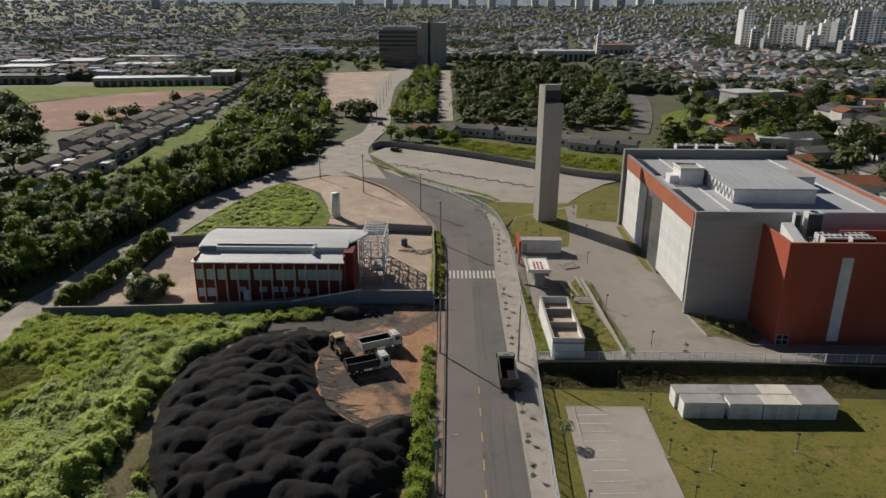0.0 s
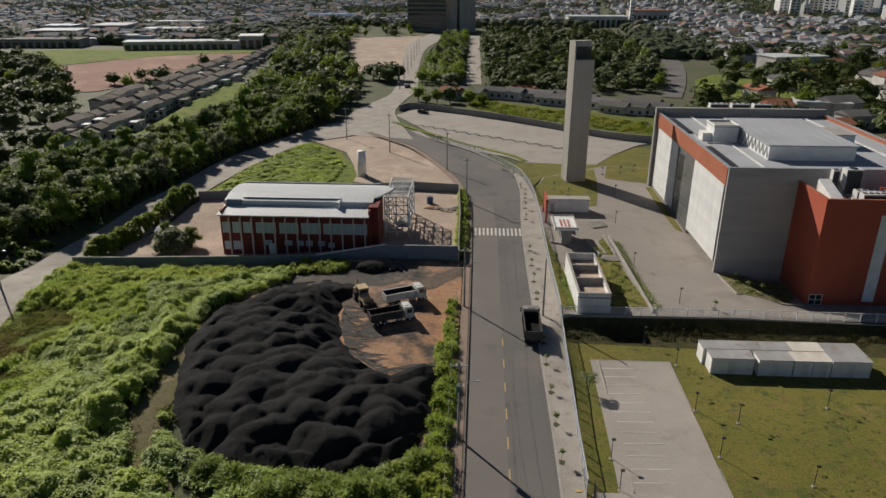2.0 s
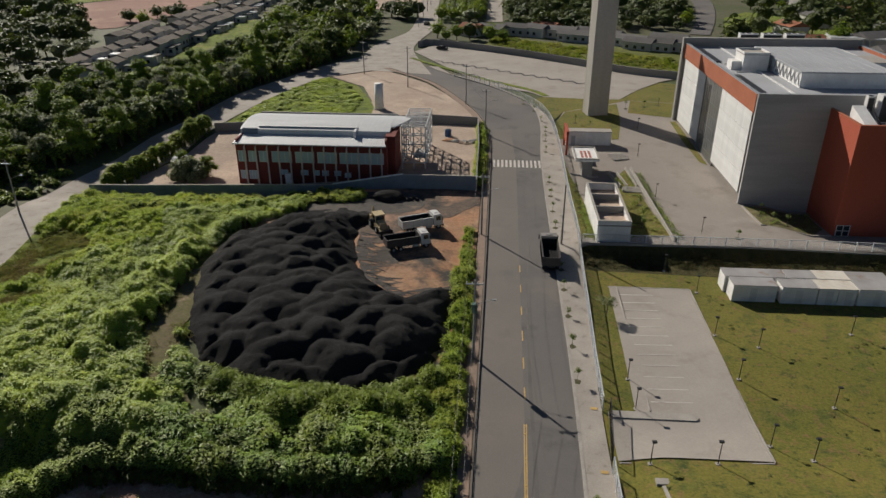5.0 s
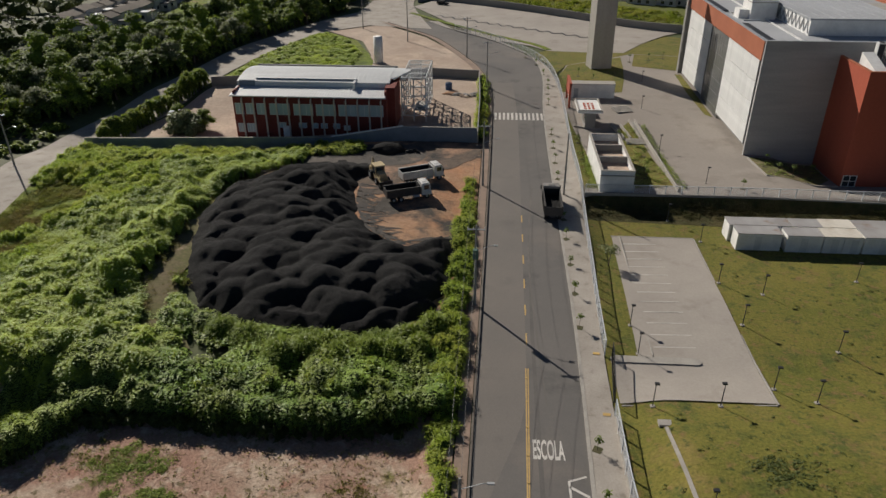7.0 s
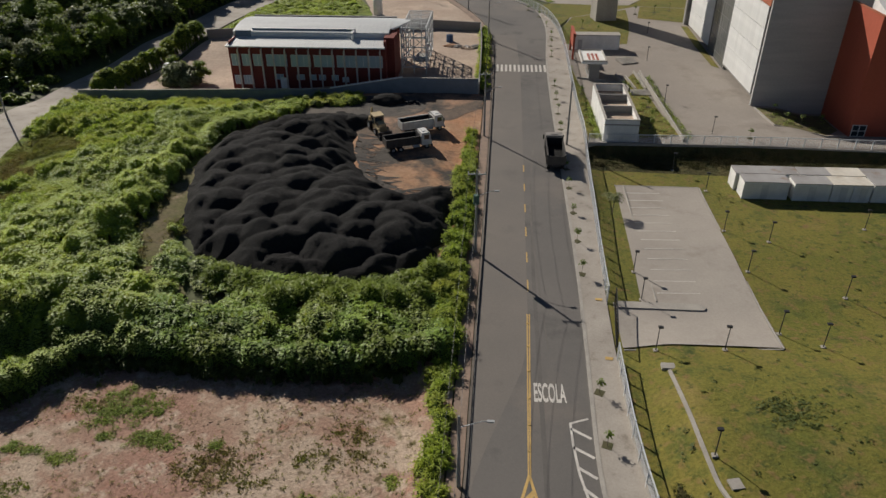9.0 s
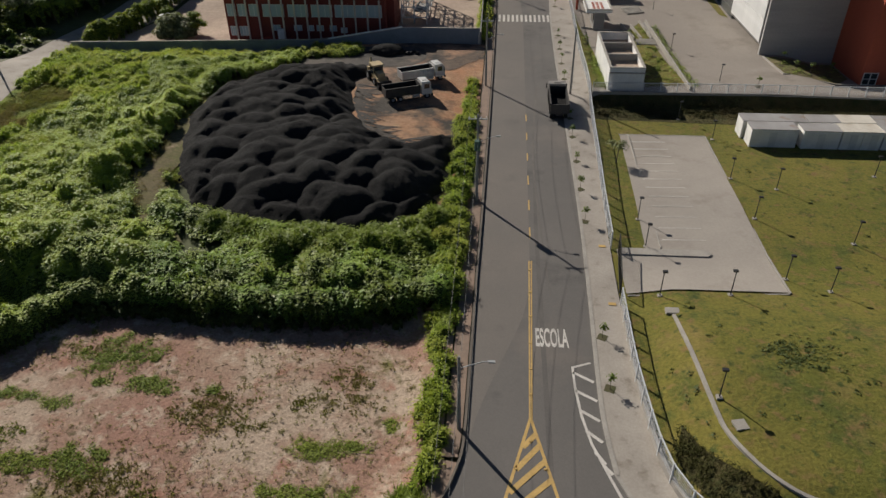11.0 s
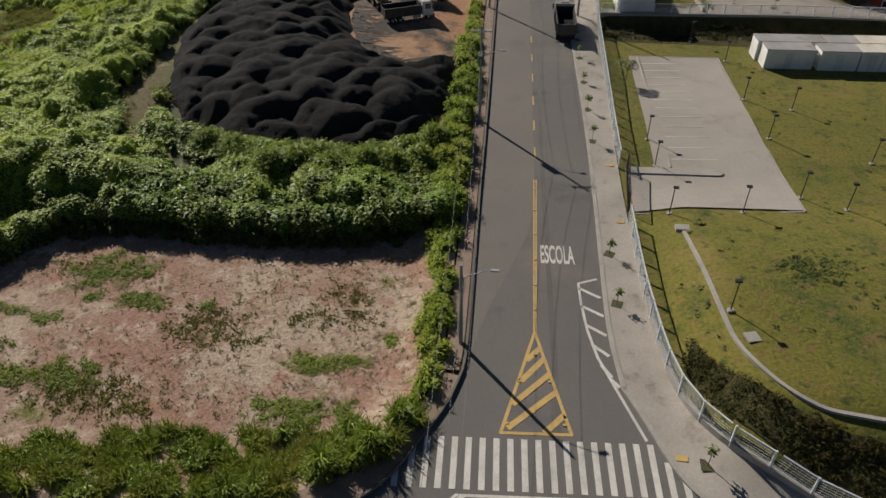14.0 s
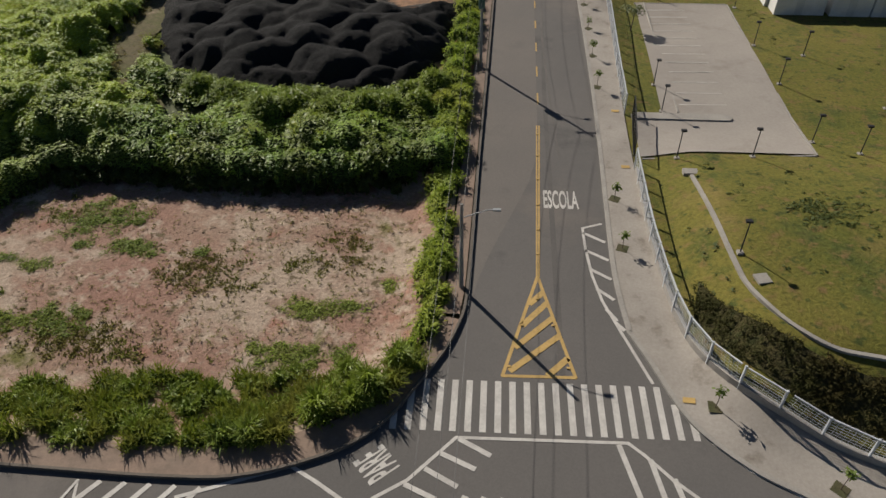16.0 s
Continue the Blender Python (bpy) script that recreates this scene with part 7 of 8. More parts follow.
shed(84, 215, 20, 8, 6, -8, ROOF_WHITE, "white flat building behind the school")
BLUE_ROOF = surf("blue_sheet_roof", (0.10, 0.20, 0.36), (0.14, 0.25, 0.40), big=0.1, fine=1.0, rough=0.6, bump=0.05, grain=0.1)
shed(-341, 556, 24, 16, 8, 6, BLUE_ROOF, "industrial shed with bright blue roof")
shed(-304, 560, 26, 30, 8, 8, ROOF_GREY, "industrial hall with grey sheet roof")
shed(-172, 735, 48, 22, 7, 14, BLUE_ROOF, "long low hall with blue roof")
shed(-300, 640, 60, 14, 6, 6, ROOF_WHITE, "long pale warehouse in the western suburb")
shed(-262, 560, 46, 16, 6, 8, ROOF_WHITE, "pale warehouse in the western suburb")
tower_block(147, 712, 4, 4, 26, 0)

# hazy hills closing the distance: the haze is painted as a pale blue glow
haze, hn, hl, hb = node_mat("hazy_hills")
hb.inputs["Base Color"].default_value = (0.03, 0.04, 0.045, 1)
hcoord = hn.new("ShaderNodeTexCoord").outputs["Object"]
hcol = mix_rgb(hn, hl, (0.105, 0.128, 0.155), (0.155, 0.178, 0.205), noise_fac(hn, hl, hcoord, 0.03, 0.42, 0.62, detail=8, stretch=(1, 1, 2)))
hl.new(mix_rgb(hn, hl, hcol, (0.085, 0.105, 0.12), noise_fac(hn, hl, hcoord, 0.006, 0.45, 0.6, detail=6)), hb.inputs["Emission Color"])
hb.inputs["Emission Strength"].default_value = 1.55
hills = Shape()
for k in range(140):
    a = radians(-52 + 104 * k / 139)
    tall = 168 + 34 * noise.noise((k * 0.09, 2.0, 0.0)) + 14 * noise.noise((k * 0.4, 5.0, 0.0))
    for r, z in ((3050, -20), (3200, tall * 0.45), (3400, tall)):
        hills.v.append((r * math.sin(a), r * math.cos(a), z))
hills.f = [(3 * k + j, 3 * k + 3 + j, 3 * k + 4 + j, 3 * k + 1 + j) for k in range(139) for j in range(2)]
hills.m = [0] * len(hills.f)
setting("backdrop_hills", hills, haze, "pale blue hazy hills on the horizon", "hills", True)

# roads of the far district
setting("road_district", loft(smooth_line([(78, 300), (92, 345), (106, 410), (118, 500), (135, 600)]), smooth_line([(86, 298), (100, 343), (116, 408), (130, 500), (150, 600)]), 40, 2, 0.12), ASPHALT, "grey curving district road", "road", True)
setting("green_district", drape([(90, 290), (112, 284), (170, 318), (165, 345), (122, 372), (106, 350)], 12, 0.1), ROUGH_GRASS, "bright green open ground by the district road", "grass")
setting("grass_strip", drape([(-109.5, 214), (-95, 214), (-97, 262), (-102, 300), (-108, 324), (-120.5, 326), (-115.5, 285), (-111.5, 250)], 6, 0.5), ROUGH_GRASS, "bright grass strip beside the terraces", "grass")
setting("road_suburb", loft([(-222, 505), (-300, 760)], [(-216, 505), (-288, 760)], 10, 1, 0.15), WALKWAY, "straight suburban road", "road")
setting("green_suburb", drape([(-245, 655), (-165, 632), (-108, 690), (-100, 860), (-250, 850), (-195, 720)], 20, 0.1), ROUGH_GRASS, "bright green fields before the suburbs", "grass")

# retaining wall round the far car park
setting("wall_car_park", ribbon(smooth_line([(-29.5, 262), (-24, 267), (-3, 255), (14, 243), (39.5, 221), (55.5, 213)]), 0, 0.3, -0.5, 2.2), CONCRETE, "long grey retaining wall of the far car park", "wall")
SLOPE = surf("slope_turf", (0.10, 0.115, 0.022), (0.14, 0.15, 0.03), big=0.2, fine=0.7, rough=0.95, grain=0.4, depth=0.3)
setting("slope_far", drape([(-8, 260), (4, 251.5), (15, 244), (40, 222), (56, 214.5), (66, 260), (34, 268), (2, 286)], 4, 0.3), SLOPE, "green slope above the retaining wall", "grass", True)
setting("verge_far", ribbon(smooth_line([(-30, 240), (-22, 230), (-4, 208), (9, 195), (13, 188)]), -1.6, 0.2, -0.1, 0.16), ROUGH_GRASS, "grass verge between street and car park", "grass")
zig = []
for k in range(14):
    x0, y0 = -21.5 + 3.75 * k, 234.5 - 2.55 * k
    zig += stroke([(x0, y0), (x0 + 2.7, y0 + 1.3), (x0 + 3.75, y0 - 2.55)], 0.5)
marks("zigzag_bays", zig, DARK_METAL, "dark zigzag bay kerbs in the far car park", 0.2)


# ---- fences, poles, lamps ----
FENCE_GREY = plain("pale_grey_fence_paint", (0.66, 0.68, 0.70), 0.5)


def fence(name, line, step, tall, label, group=""):
    f = thing(name, (*line[0], h(*line[0])), 0, label, "fence")
    inv = f.matrix_world.inverted()
    post = Shape().box(-0.06, -0.06, -0.2, 0.06, 0.06, tall + 0.05).mesh("post", FENCE_GREY)
    pan = Shape().bar((0.05, 0, tall - 0.05), (step - 0.05, 0, tall - 0.05), 0.085, 0.085).mesh("panel", FENCE_GREY)
    wire = Shape().bar((0.05, 0, 0), (step - 0.05, 0, 0), 0.018, 0.018).mesh("wire", FENCE_GREY)
    rod = Shape().bar((0, 0, 0.15), (0, 0, tall - 0.05), 0.014, 0.014).mesh("upright", FENCE_GREY)
    pts = along(line, step)
    for i, ((x, y), u) in enumerate(pts):
        o = part("post", post, None, f)
        o.matrix_basis = inv @ pose(x, y, h(x, y) + 0.15)
        if i + 1 < len(pts):
            (x1, y1), _ = pts[i + 1]
            d = Vector((x1 - x, y1 - y, h(x1, y1) - h(x, y)))
            o = part("panel", pan, None, f)
            o.matrix_basis = inv @ pose(x, y, h(x, y) + 0.15, 0, -math.degrees(math.atan2(d.z, d.xy.length)), math.degrees(math.atan2(d.y, d.x))) @ Matrix.Diagonal((d.length / step, 1, 1, 1))
            for k in range(8):
                part("wire", wire, None, o).location = (0, 0, 0.15 + k * (tall - 0.2) / 8)
            for k in range(1, 8):
                part("upright", rod, None, o).location = (step * k / 8, 0, 0)
    return f


FENCE_A = [p for p in FENCE_LINE if p[1] < 48]
FENCE_B = [p for p in FENCE_LINE if p[1] > 55.5]
FENCE_A = FENCE_A + [(11.9, 48.6)]
fence("mesh_fence", FENCE_A, 2.4, 1.9, "galvanised mesh fence along the curving pavement")
fence("mesh_fence", [(12.05, 56.2)] + FENCE_B[1:], 2.4, 1.9, "galvanised mesh fence along the pavement and school ground")
fence("mesh_fence", [(14.1, 96.2), (40, 96.4), (88, 95.6)], 2.4, 1.4, "white mesh fence on the edge of the forecourt")
setting("fence_base", ribbon([(x + 0.12, y) for x, y in FENCE_LINE if y < 48], -0.15, 0.15, -0.1, 0.6), KERB, "low concrete base under the fence", "kerb")
setting("fence_base_far", ribbon([(x + 0.12, y) for x, y in FENCE_LINE if y > 55.5], -0.15, 0.15, -0.1, 0.3), KERB, "low concrete base under the fence", "kerb")
setting("terrace_wall", ribbon([(13.9, 96.0), (40, 96.2), (90, 95.4)], -0.1, 0.25, -0.9, 0.3), CONCRETE, "low retaining wall under the forecourt fence", "wall")
gate_ob = thing("sliding_gate", (12.0, 48.7, 0.1), 84, "black steel sliding gate standing open", "gate")
part("gate_frame", Shape().bar((0, 0, 0.1), (7.2, 0, 0.1), 0.08, 0.08).bar((0, 0, 2.0), (7.2, 0, 2.0), 0.08, 0.08).bar((0, 0, 0.1), (0, 0, 2.0), 0.08, 0.08).bar((7.2, 0, 0.1), (7.2, 0, 2.0), 0.08, 0.08), DARK_METAL, gate_ob)
for k in range(17):
    part("gate_bar", Shape().bar((0.42 * (k + 1), 0, 0.1), (0.42 * (k + 1), 0, 2.0), 0.035, 0.03), DARK_METAL, gate_ob)


def utility_pole(x, y, tall=10.5, arm=3.2, lamp=1, cross=True, label="tall grey concrete utility pole with street lamp"):
    p = thing("utility_pole", (x, y, h(x, y)), 0, label, "utility pole", "poles along the street")
    part("pole", Shape().rod((0, 0, -0.3), (0, 0, tall), 0.17, 0.10, 8), CONCRETE, p)
    if cross:
        part("crossarm", Shape().box(-1.0, -0.06, tall - 0.6, 1.0, 0.06, tall - 0.48), GREY_METAL, p)
        for k in (-0.9, -0.3, 0.3, 0.9):
            part("insulator", Shape().rod((k, 0, tall - 0.48), (k, 0, tall - 0.25), 0.06, 0.04, 6), WALL_PAINT, p)
    if lamp:
        a = part("lamp_arm", Shape().rod((0, 0, tall - arm), (1.6 * lamp, 0, tall - arm + 0.7), 0.035, 0.03, 6).rod((1.6 * lamp, 0, tall - arm + 0.7), (2.0 * lamp, 0, tall - arm + 0.75), 0.03, 0.03, 6), GREY_METAL, p)
        part("lamp_head", Shape().slab((2.2 * lamp, 0, tall - arm + 0.68), (0.5, 0.2, 0.12)), GREY_METAL, a)
    return p


POLES = [(-1.75, 31.7), (-1.75, 64.8), (-1.7, 99.6), (-2.2, 152.0), (-7.8, 177.5)]
utility_pole(*POLES[0], 7.3, 1.1, cross=False, label="short grey concrete pole with a curved street lamp")
for x, y in POLES[1:]:
    utility_pole(x, y)
utility_pole(10.9, 97.0, 10.0, lamp=0, cross=False, label="slender grey concrete pole beside the pavement")
utility_pole(-25.3, 196.5, 11.5, lamp=1)
utility_pole(-41.0, 213.5, 10, lamp=1)
for k in range(7):
    utility_pole(-34.5 - 0.6 * k, 312 + 26 * k, 9.5, cross=False, label="tall slim lamp post along the pale avenue")
utility_pole(-80.5, 101, 9.5, lamp=1, label="dark wooden utility pole by the side lane")
utility_pole(-80.0, 86, 9.5, lamp=1, label="dark wooden utility pole by the side lane")
trafo = thing("transformer", (-1.75, 64.35, 6.6), 0, "small green-grey transformer on the utility pole", "transformer")
part("tank", Shape().rod((0, 0, 0), (0, 0, 1.1), 0.32, 0.32, 10), surf("green_grey_paint", (0.09, 0.16, 0.13), (0.07, 0.12, 0.1)), trafo)
part("bushing", Shape().rod((0.1, 0, 1.1), (0.1, 0, 1.4), 0.05, 0.04, 6), WALL_PAINT, trafo)
for (xa, ya), (xb, yb) in zip([(-1.9, -3)] + POLES, POLES + [(-25.3, 196.5)]):
    for dx, dz in ((-0.9, 10.25), (0.9, 10.25), (0.0, 7.6)):
        w = Shape()
        za, zb = (h(x, y) + (dz if y > 40 else 0.68 * dz) for x, y in ((xa, ya), (xb, yb)))
        w.tube([(xa + dx + (xb - xa) * k / 12, ya + (yb - ya) * k / 12, za + (zb - za) * k / 12 - 2.4 * k / 12 * (1 - k / 12)) for k in range(13)], 0.012)
        tagged(part("power_cable", w, DARK_METAL), "thin dark power cable strung between poles", "cable", "cables along the street")


def garden_lamp(x, y, rz=0.0, tall=2.65, z=None):
    p = thing("lawn_lamp", (x, y, h(x, y) if z is None else z), rz, "slim black lamp post with boxy head in the lawn", "lamp post", "lamp posts of the school ground")
    part("post", Shape().rod((0, 0, 0), (0, 0, tall), 0.05, 0.04, 6), DARK_METAL, p)
    part("foot", Shape().box(-0.2, -0.2, -0.1, 0.2, 0.2, 0.14), KERB, p)
    part("lamp_head", Shape().box(-0.13, -0.14, tall, 0.3, 0.14, tall + 0.16), DARK_METAL, p)


for x, y, a in ((27.95, 72.4, 180), (32.4, 69.8, 0), (28.0, 62.9, 0), (27.6, 51.6, 0), (30.8, 49.5, 180), (21.6, 48.2, 180), (15.4, 48.0, 0), (15.6, 62.0, 0), (15.6, 56.8, 0), (28.7, 84.2, 180), (16.9, 34.0, 180), (36.5, 58.5, 0), (39, 49, 0), (45, 74, 180),
                (25.5, 90.5, 0), (33.5, 101.5, 0), (30.0, 140.0, 0), (29.5, 118.0, 0), (33, 158, 0)):
    garden_lamp(x, y, a)


# ---- saplings in the pavement ----
def sapling(x, y, tall, label, group):
    t = thing("sapling", (x, y, h(x, y) + 0.15), R.uniform(0, 360), label, "young tree", group)
    part("trunk", Shape().rod((0, 0, -0.2), (0.03, 0.02, tall * 0.75), 0.03, 0.02, 5), TRUNK, t)
    r = np.random.default_rng(int(x * 100 + y * 7) % 9999)
    d = r.normal(size=(46, 3))
    d /= np.linalg.norm(d, axis=1, keepdims=True)
    o = new("crown", leaf_mesh("crown", d * r.uniform(0.1, 0.45, (46, 1)) * (1, 1, 0.8) + (0, 0, tall * 0.8), 0.14, LEAF_TREE, r, 0.3, 0.5, d * 0.6))
    o.parent = t
    part("pit", Shape().box(-0.4, -0.4, 0.0, 0.4, 0.4, 0.035), PLANT_PIT, t, "dark earth planting pit")


PLANT_PIT = surf("dark_earth", (0.10, 0.085, 0.045), (0.07, 0.075, 0.03), big=1.0, fine=6, grain=0.4)
for x, y in ((9.75, 42.5), (9.7, 36.5), (9.9, 61), (10.0, 68), (10.1, 75), (10.1, 82.0), (10.2, 88), (10.4, 103), (10.4, 110), (10.5, 117), (10.6, 124), (10.9, 141), (11.2, 148), (11.6, 155), (13.4, 22.6), (18.8, 17.9), (10.9, 163), (9.6, 172), (7.2, 179)):
    sapling(x, y, R.uniform(1.2, 2.0), "thin sapling in a square pavement pit", "saplings along the pavement")
for x, y, t in ((45.5, 110.5, 2.6), (49, 107.5, 2.0), (52.5, 108.5, 2.8), (47, 108.5, 1.6), (38.5, 99.3, 1.6), (24.5, 103, 1.6), (25.4, 108, 1.5), (22.8, 122, 2.0), (26, 114, 1.4), (15.5, 105, 1.6), (15.3, 112, 1.6), (15.2, 120, 1.6), (19, 162, 2.2), (22, 158, 2.0), (33, 176, 2.2), (38, 178, 2.0), (42, 180, 2.2)):
    sapling(x, y, t, "young leafy tree in the school garden", "young trees of the school garden")
GARDENS = {"garden_front": [(44.0, 114.9), (44.4, 106.0), (51.8, 104.4), (55.2, 108.0), (55.2, 114.9)], "garden_strip": [(14.2, 98.0), (16.2, 98.0), (16.2, 116), (15.0, 127), (14.2, 138)],
           "garden_middle": [(22.0, 98.4), (28.3, 99.8), (26.2, 132.0), (24.0, 128), (22.6, 117)], "garden_tower": [(14.2, 150), (20, 149.5), (27.5, 150.5), (29.3, 160), (30.6, 170), (31.5, 181), (17.5, 172), (14.3, 162)],
           "garden_back": [(33, 172), (43.8, 168), (47, 182.5), (35.5, 184.5)], "garden_edge": [(42.0, 137), (43.2, 135.5), (43.2, 165), (41.8, 165), (41.5, 150)]}
for name, poly in GARDENS.items():
    brown = name == "garden_front"
    setting(name, drape(poly, 2.0, 0.13), TRAIL if brown else LAWN, "dry earth bed with young plants" if brown else "planted lawn bed of the school ground", "garden bed" if brown else "lawn", True)
setting("kerb_garden", ribbon([(44.0, 114.9), (44.4, 106.0), (51.8, 104.4), (55.2, 104.9)], 0, 0.2, -0.1, 0.3), KERB, "low kerb round the front garden", "kerb")
gshr = [(x, y, R.uniform(0.25, 0.55), R.uniform(0.25, 0.6)) for x, y in scatter(46, 44.8, 55, 105.5, 114, lambda x, y: inside(GARDENS["garden_front"], x, y), 31)]
gshr += [(28.9 + 0.03 * (116 - y) + R.uniform(-0.35, 0.35), y, R.uniform(0.3, 0.6), R.uniform(0.35, 0.9)) for y in np.arange(99, 130, 0.45)]
gshr += [(15.9 + R.uniform(-0.3, 0.2), y, R.uniform(0.3, 0.6), R.uniform(0.5, 1.1)) for y in np.arange(98, 114, 0.5)]
gshr += [(x, y, R.uniform(0.3, 0.7), R.uniform(0.3, 0.8)) for x, y in scatter(110, 14.3, 28, 98, 138, lambda x, y: inside(GARDENS["garden_strip"], x, y) or inside(GARDENS["garden_middle"], x, y), 32)]
thicket("garden_shrubs", gshr, LEAF_SHRUB, "small mixed shrubs in the garden beds", "bushes", 0.14, 60, seed=33)
lawn_weed = [(x, y, R.uniform(0.12, 0.35), R.uniform(0.06, 0.2)) for x, y in scatter(420, 13, 60, 24, 92, lambda x, y: inside(LAWN_POLY, x, y) and not (14.5 < x < 28.5 and 48 < y < 85.5) and fbm(x, y, 0.1, 31) > 0.0, 34)]
lawn_weed += [(24.1 + R.gauss(0, 1.5), 39.1 + R.gauss(0, 1.2), R.uniform(0.12, 0.4), R.uniform(0.05, 0.16)) for _ in range(150)]
thicket("lawn_weeds", lawn_weed, LEAF_WOOD, "dark weedy tufts scattered over the lawn", "weeds", 0.1, 130, seed=35)
lawn_tree = thing("small_tree", (15.1, 76.2, h(15.1, 76.2)), 0, "small thin-crowned tree at the car park edge", "tree")
part("trunk", Shape().rod((0, 0, -0.2), (0.2, 0.1, 2.4), 0.07, 0.04, 6).rod((0.15, 0.1, 1.6), (0.9, 0.5, 2.8), 0.03, 0.02, 5).rod((0.15, 0.1, 1.7), (-0.7, -0.3, 2.8), 0.03, 0.02, 5), TRUNK, lawn_tree)
pts, lean, _ = crown_points(np.random.default_rng(5), 14, 40, 1.5, 1.3, 2.0)
o = new("crown", leaf_mesh("crown", pts, 0.12, LEAF_TREE_PALE, np.random.default_rng(6), 0.3, 0.5, lean))
o.parent = lawn_tree


# ---- vehicles ----
def wheel(parent, x, y, r=0.5, w=0.32):
    s = part("wheel", Shape().rod((x, y - w / 2, r), (x, y + w / 2, r), r, r, 14), BLACK, parent)
    part("rim", Shape().rod((x, y - w / 2 - 0.02, r), (x, y + w / 2 + 0.02, r), r * 0.5, r * 0.5, 10), GREY_METAL, s)


def dump_truck(x, y, rz, cab_mat, bed_mat, label, size=1.0):
    """A tipper that faces +x."""
    t = thing("dump_truck", (x, y, h(x, y) + 0.06), rz, label, "truck", scale=size)
    part("chassis", Shape().box(-4.4, -0.45, 0.7, 3.4, 0.45, 1.0), DARK_METAL, t)
    cab = Shape()
    prof = [(1.75, 0.75), (3.55, 0.75), (3.6, 1.6), (3.3, 2.75), (3.0, 2.95), (1.75, 2.95)]
    for s in (-1, 1):
        cab.face([(a, s * 1.2, b) for a, b in (prof if s < 0 else prof[::-1])])
    for (a, b), (c, d) in zip(prof, prof[1:] + prof[:1]):
        cab.face([(a, -1.2, b), (a, 1.2, b), (c, 1.2, d), (c, -1.2, d)][::-1])
    c = part("cab", cab, cab_mat, t)
    part("windscreen", Shape().face([(3.61, -1.05, 1.65), (3.61, 1.05, 1.65), (3.36, 1.0, 2.62), (3.36, -1.0, 2.62)]), GLASS_DARK, c)
    for s in (-1, 1):
        part("side_window", Shape().box(2.2, s * 1.21 - 0.01, 1.75, 3.1, s * 1.21 + 0.01, 2.55), GLASS_DARK, c)
        part("mirror", Shape().box(3.35, s * 1.42 - 0.08, 1.7, 3.5, s * 1.42 + 0.08, 2.4), DARK_METAL, c)
        part("headlight", Shape().box(3.55, s * 0.85 - 0.2, 0.85, 3.63, s * 0.85 + 0.2, 1.1), WALL_PAINT, c)
    part("roof_hatch", Shape().box(2.1, -0.5, 2.95, 2.8, 0.5, 3.05), cab_mat, c)
    part("bumper", Shape().box(3.5, -1.2, 0.45, 3.75, 1.2, 0.8), DARK_METAL, t)
    bed = Shape().box(-4.5, -1.25, 1.05, 1.5, 1.25, 1.2).box(-4.5, -1.25, 1.2, 1.5, -1.15, 2.45).box(-4.5, 1.15, 1.2, 1.5, 1.25, 2.45).box(1.38, -1.15, 1.2, 1.5, 1.15, 2.8).box(-4.5, -1.15, 1.2, -4.4, 1.15, 2.4)
    b = part("tipper_bed", bed, bed_mat, t)
    for k in range(7):
        for s in (-1, 1):
            part("bed_rib", Shape().box(-4.2 + 0.9 * k, s * 1.3 - 0.06, 1.1, -4.08 + 0.9 * k, s * 1.3 + 0.06, 2.45), bed_mat, b)
    part("bed_rail", Shape().box(-4.5, -1.32, 2.45, 1.5, -1.12, 2.53).box(-4.5, 1.12, 2.45, 1.5, 1.32, 2.53), bed_mat, b)
    part("bed_floor", Shape().box(-4.38, -1.14, 1.2, 1.37, 1.14, 1.5), COAL, b, "black dust in the bed")
    part("bed_lining", Shape().box(-4.38, -1.14, 1.5, 1.37, -1.11, 2.4).box(-4.38, 1.11, 1.5, 1.37, 1.14, 2.4).box(-4.39, -1.1, 1.5, -4.36, 1.1, 2.36).box(1.34, -1.1, 1.5, 1.375, 1.1, 2.7), BLACK, b, "blackened inner faces of the bed")
    part("fuel_tank", Shape().rod((0.2, -1.0, 0.75), (1.4, -1.0, 0.75), 0.32, 0.32, 10), GREY_METAL, t)
    for s in (-1, 1):
        wheel(t, 2.7, s * 1.0)
        wheel(t, -2.0, s * 0.95, 0.5, 0.5)
        wheel(t, -3.3, s * 0.95, 0.5, 0.5)
    return t


TRUCK_WHITE = plain("truck_white", (0.72, 0.71, 0.68), 0.35)
BED_GREY = surf("worn_bed_steel", (0.30, 0.28, 0.26), (0.16, 0.15, 0.14), big=0.6, fine=4, rough=0.6, grain=0.2)
BED_DARK = surf("black_bed_steel", (0.05, 0.048, 0.046), (0.08, 0.07, 0.062), big=0.6, fine=4, rough=0.6, grain=0.25)
LOADER_YELLOW = surf("loader_yellow", (0.55, 0.43, 0.24), (0.42, 0.33, 0.19), big=0.8, fine=4, rough=0.5, grain=0.12)
dump_truck(-11.2, 99.9, 27, TRUCK_WHITE, plain("bed_white", (0.6, 0.59, 0.56), 0.5), "white dump truck with white tipper bed in the yard", 0.86)
dump_truck(-12.5, 92.7, 24, TRUCK_WHITE, BED_DARK, "white-cabbed dump truck with black tipper bed in the yard", 0.86)
dump_truck(8.65, 91.7, 90, BED_GREY, BED_DARK, "dark dump truck with empty bed parked on the street")

loader = thing("backhoe_loader", (-18.2, 99.0, h(-18.2, 99.0) + 0.1), -62, "dusty yellow loader with dark front bucket", "loader")
part("chassis", Shape().box(-1.9, -0.75, 0.6, 1.9, 0.75, 1.15), LOADER_YELLOW, loader)
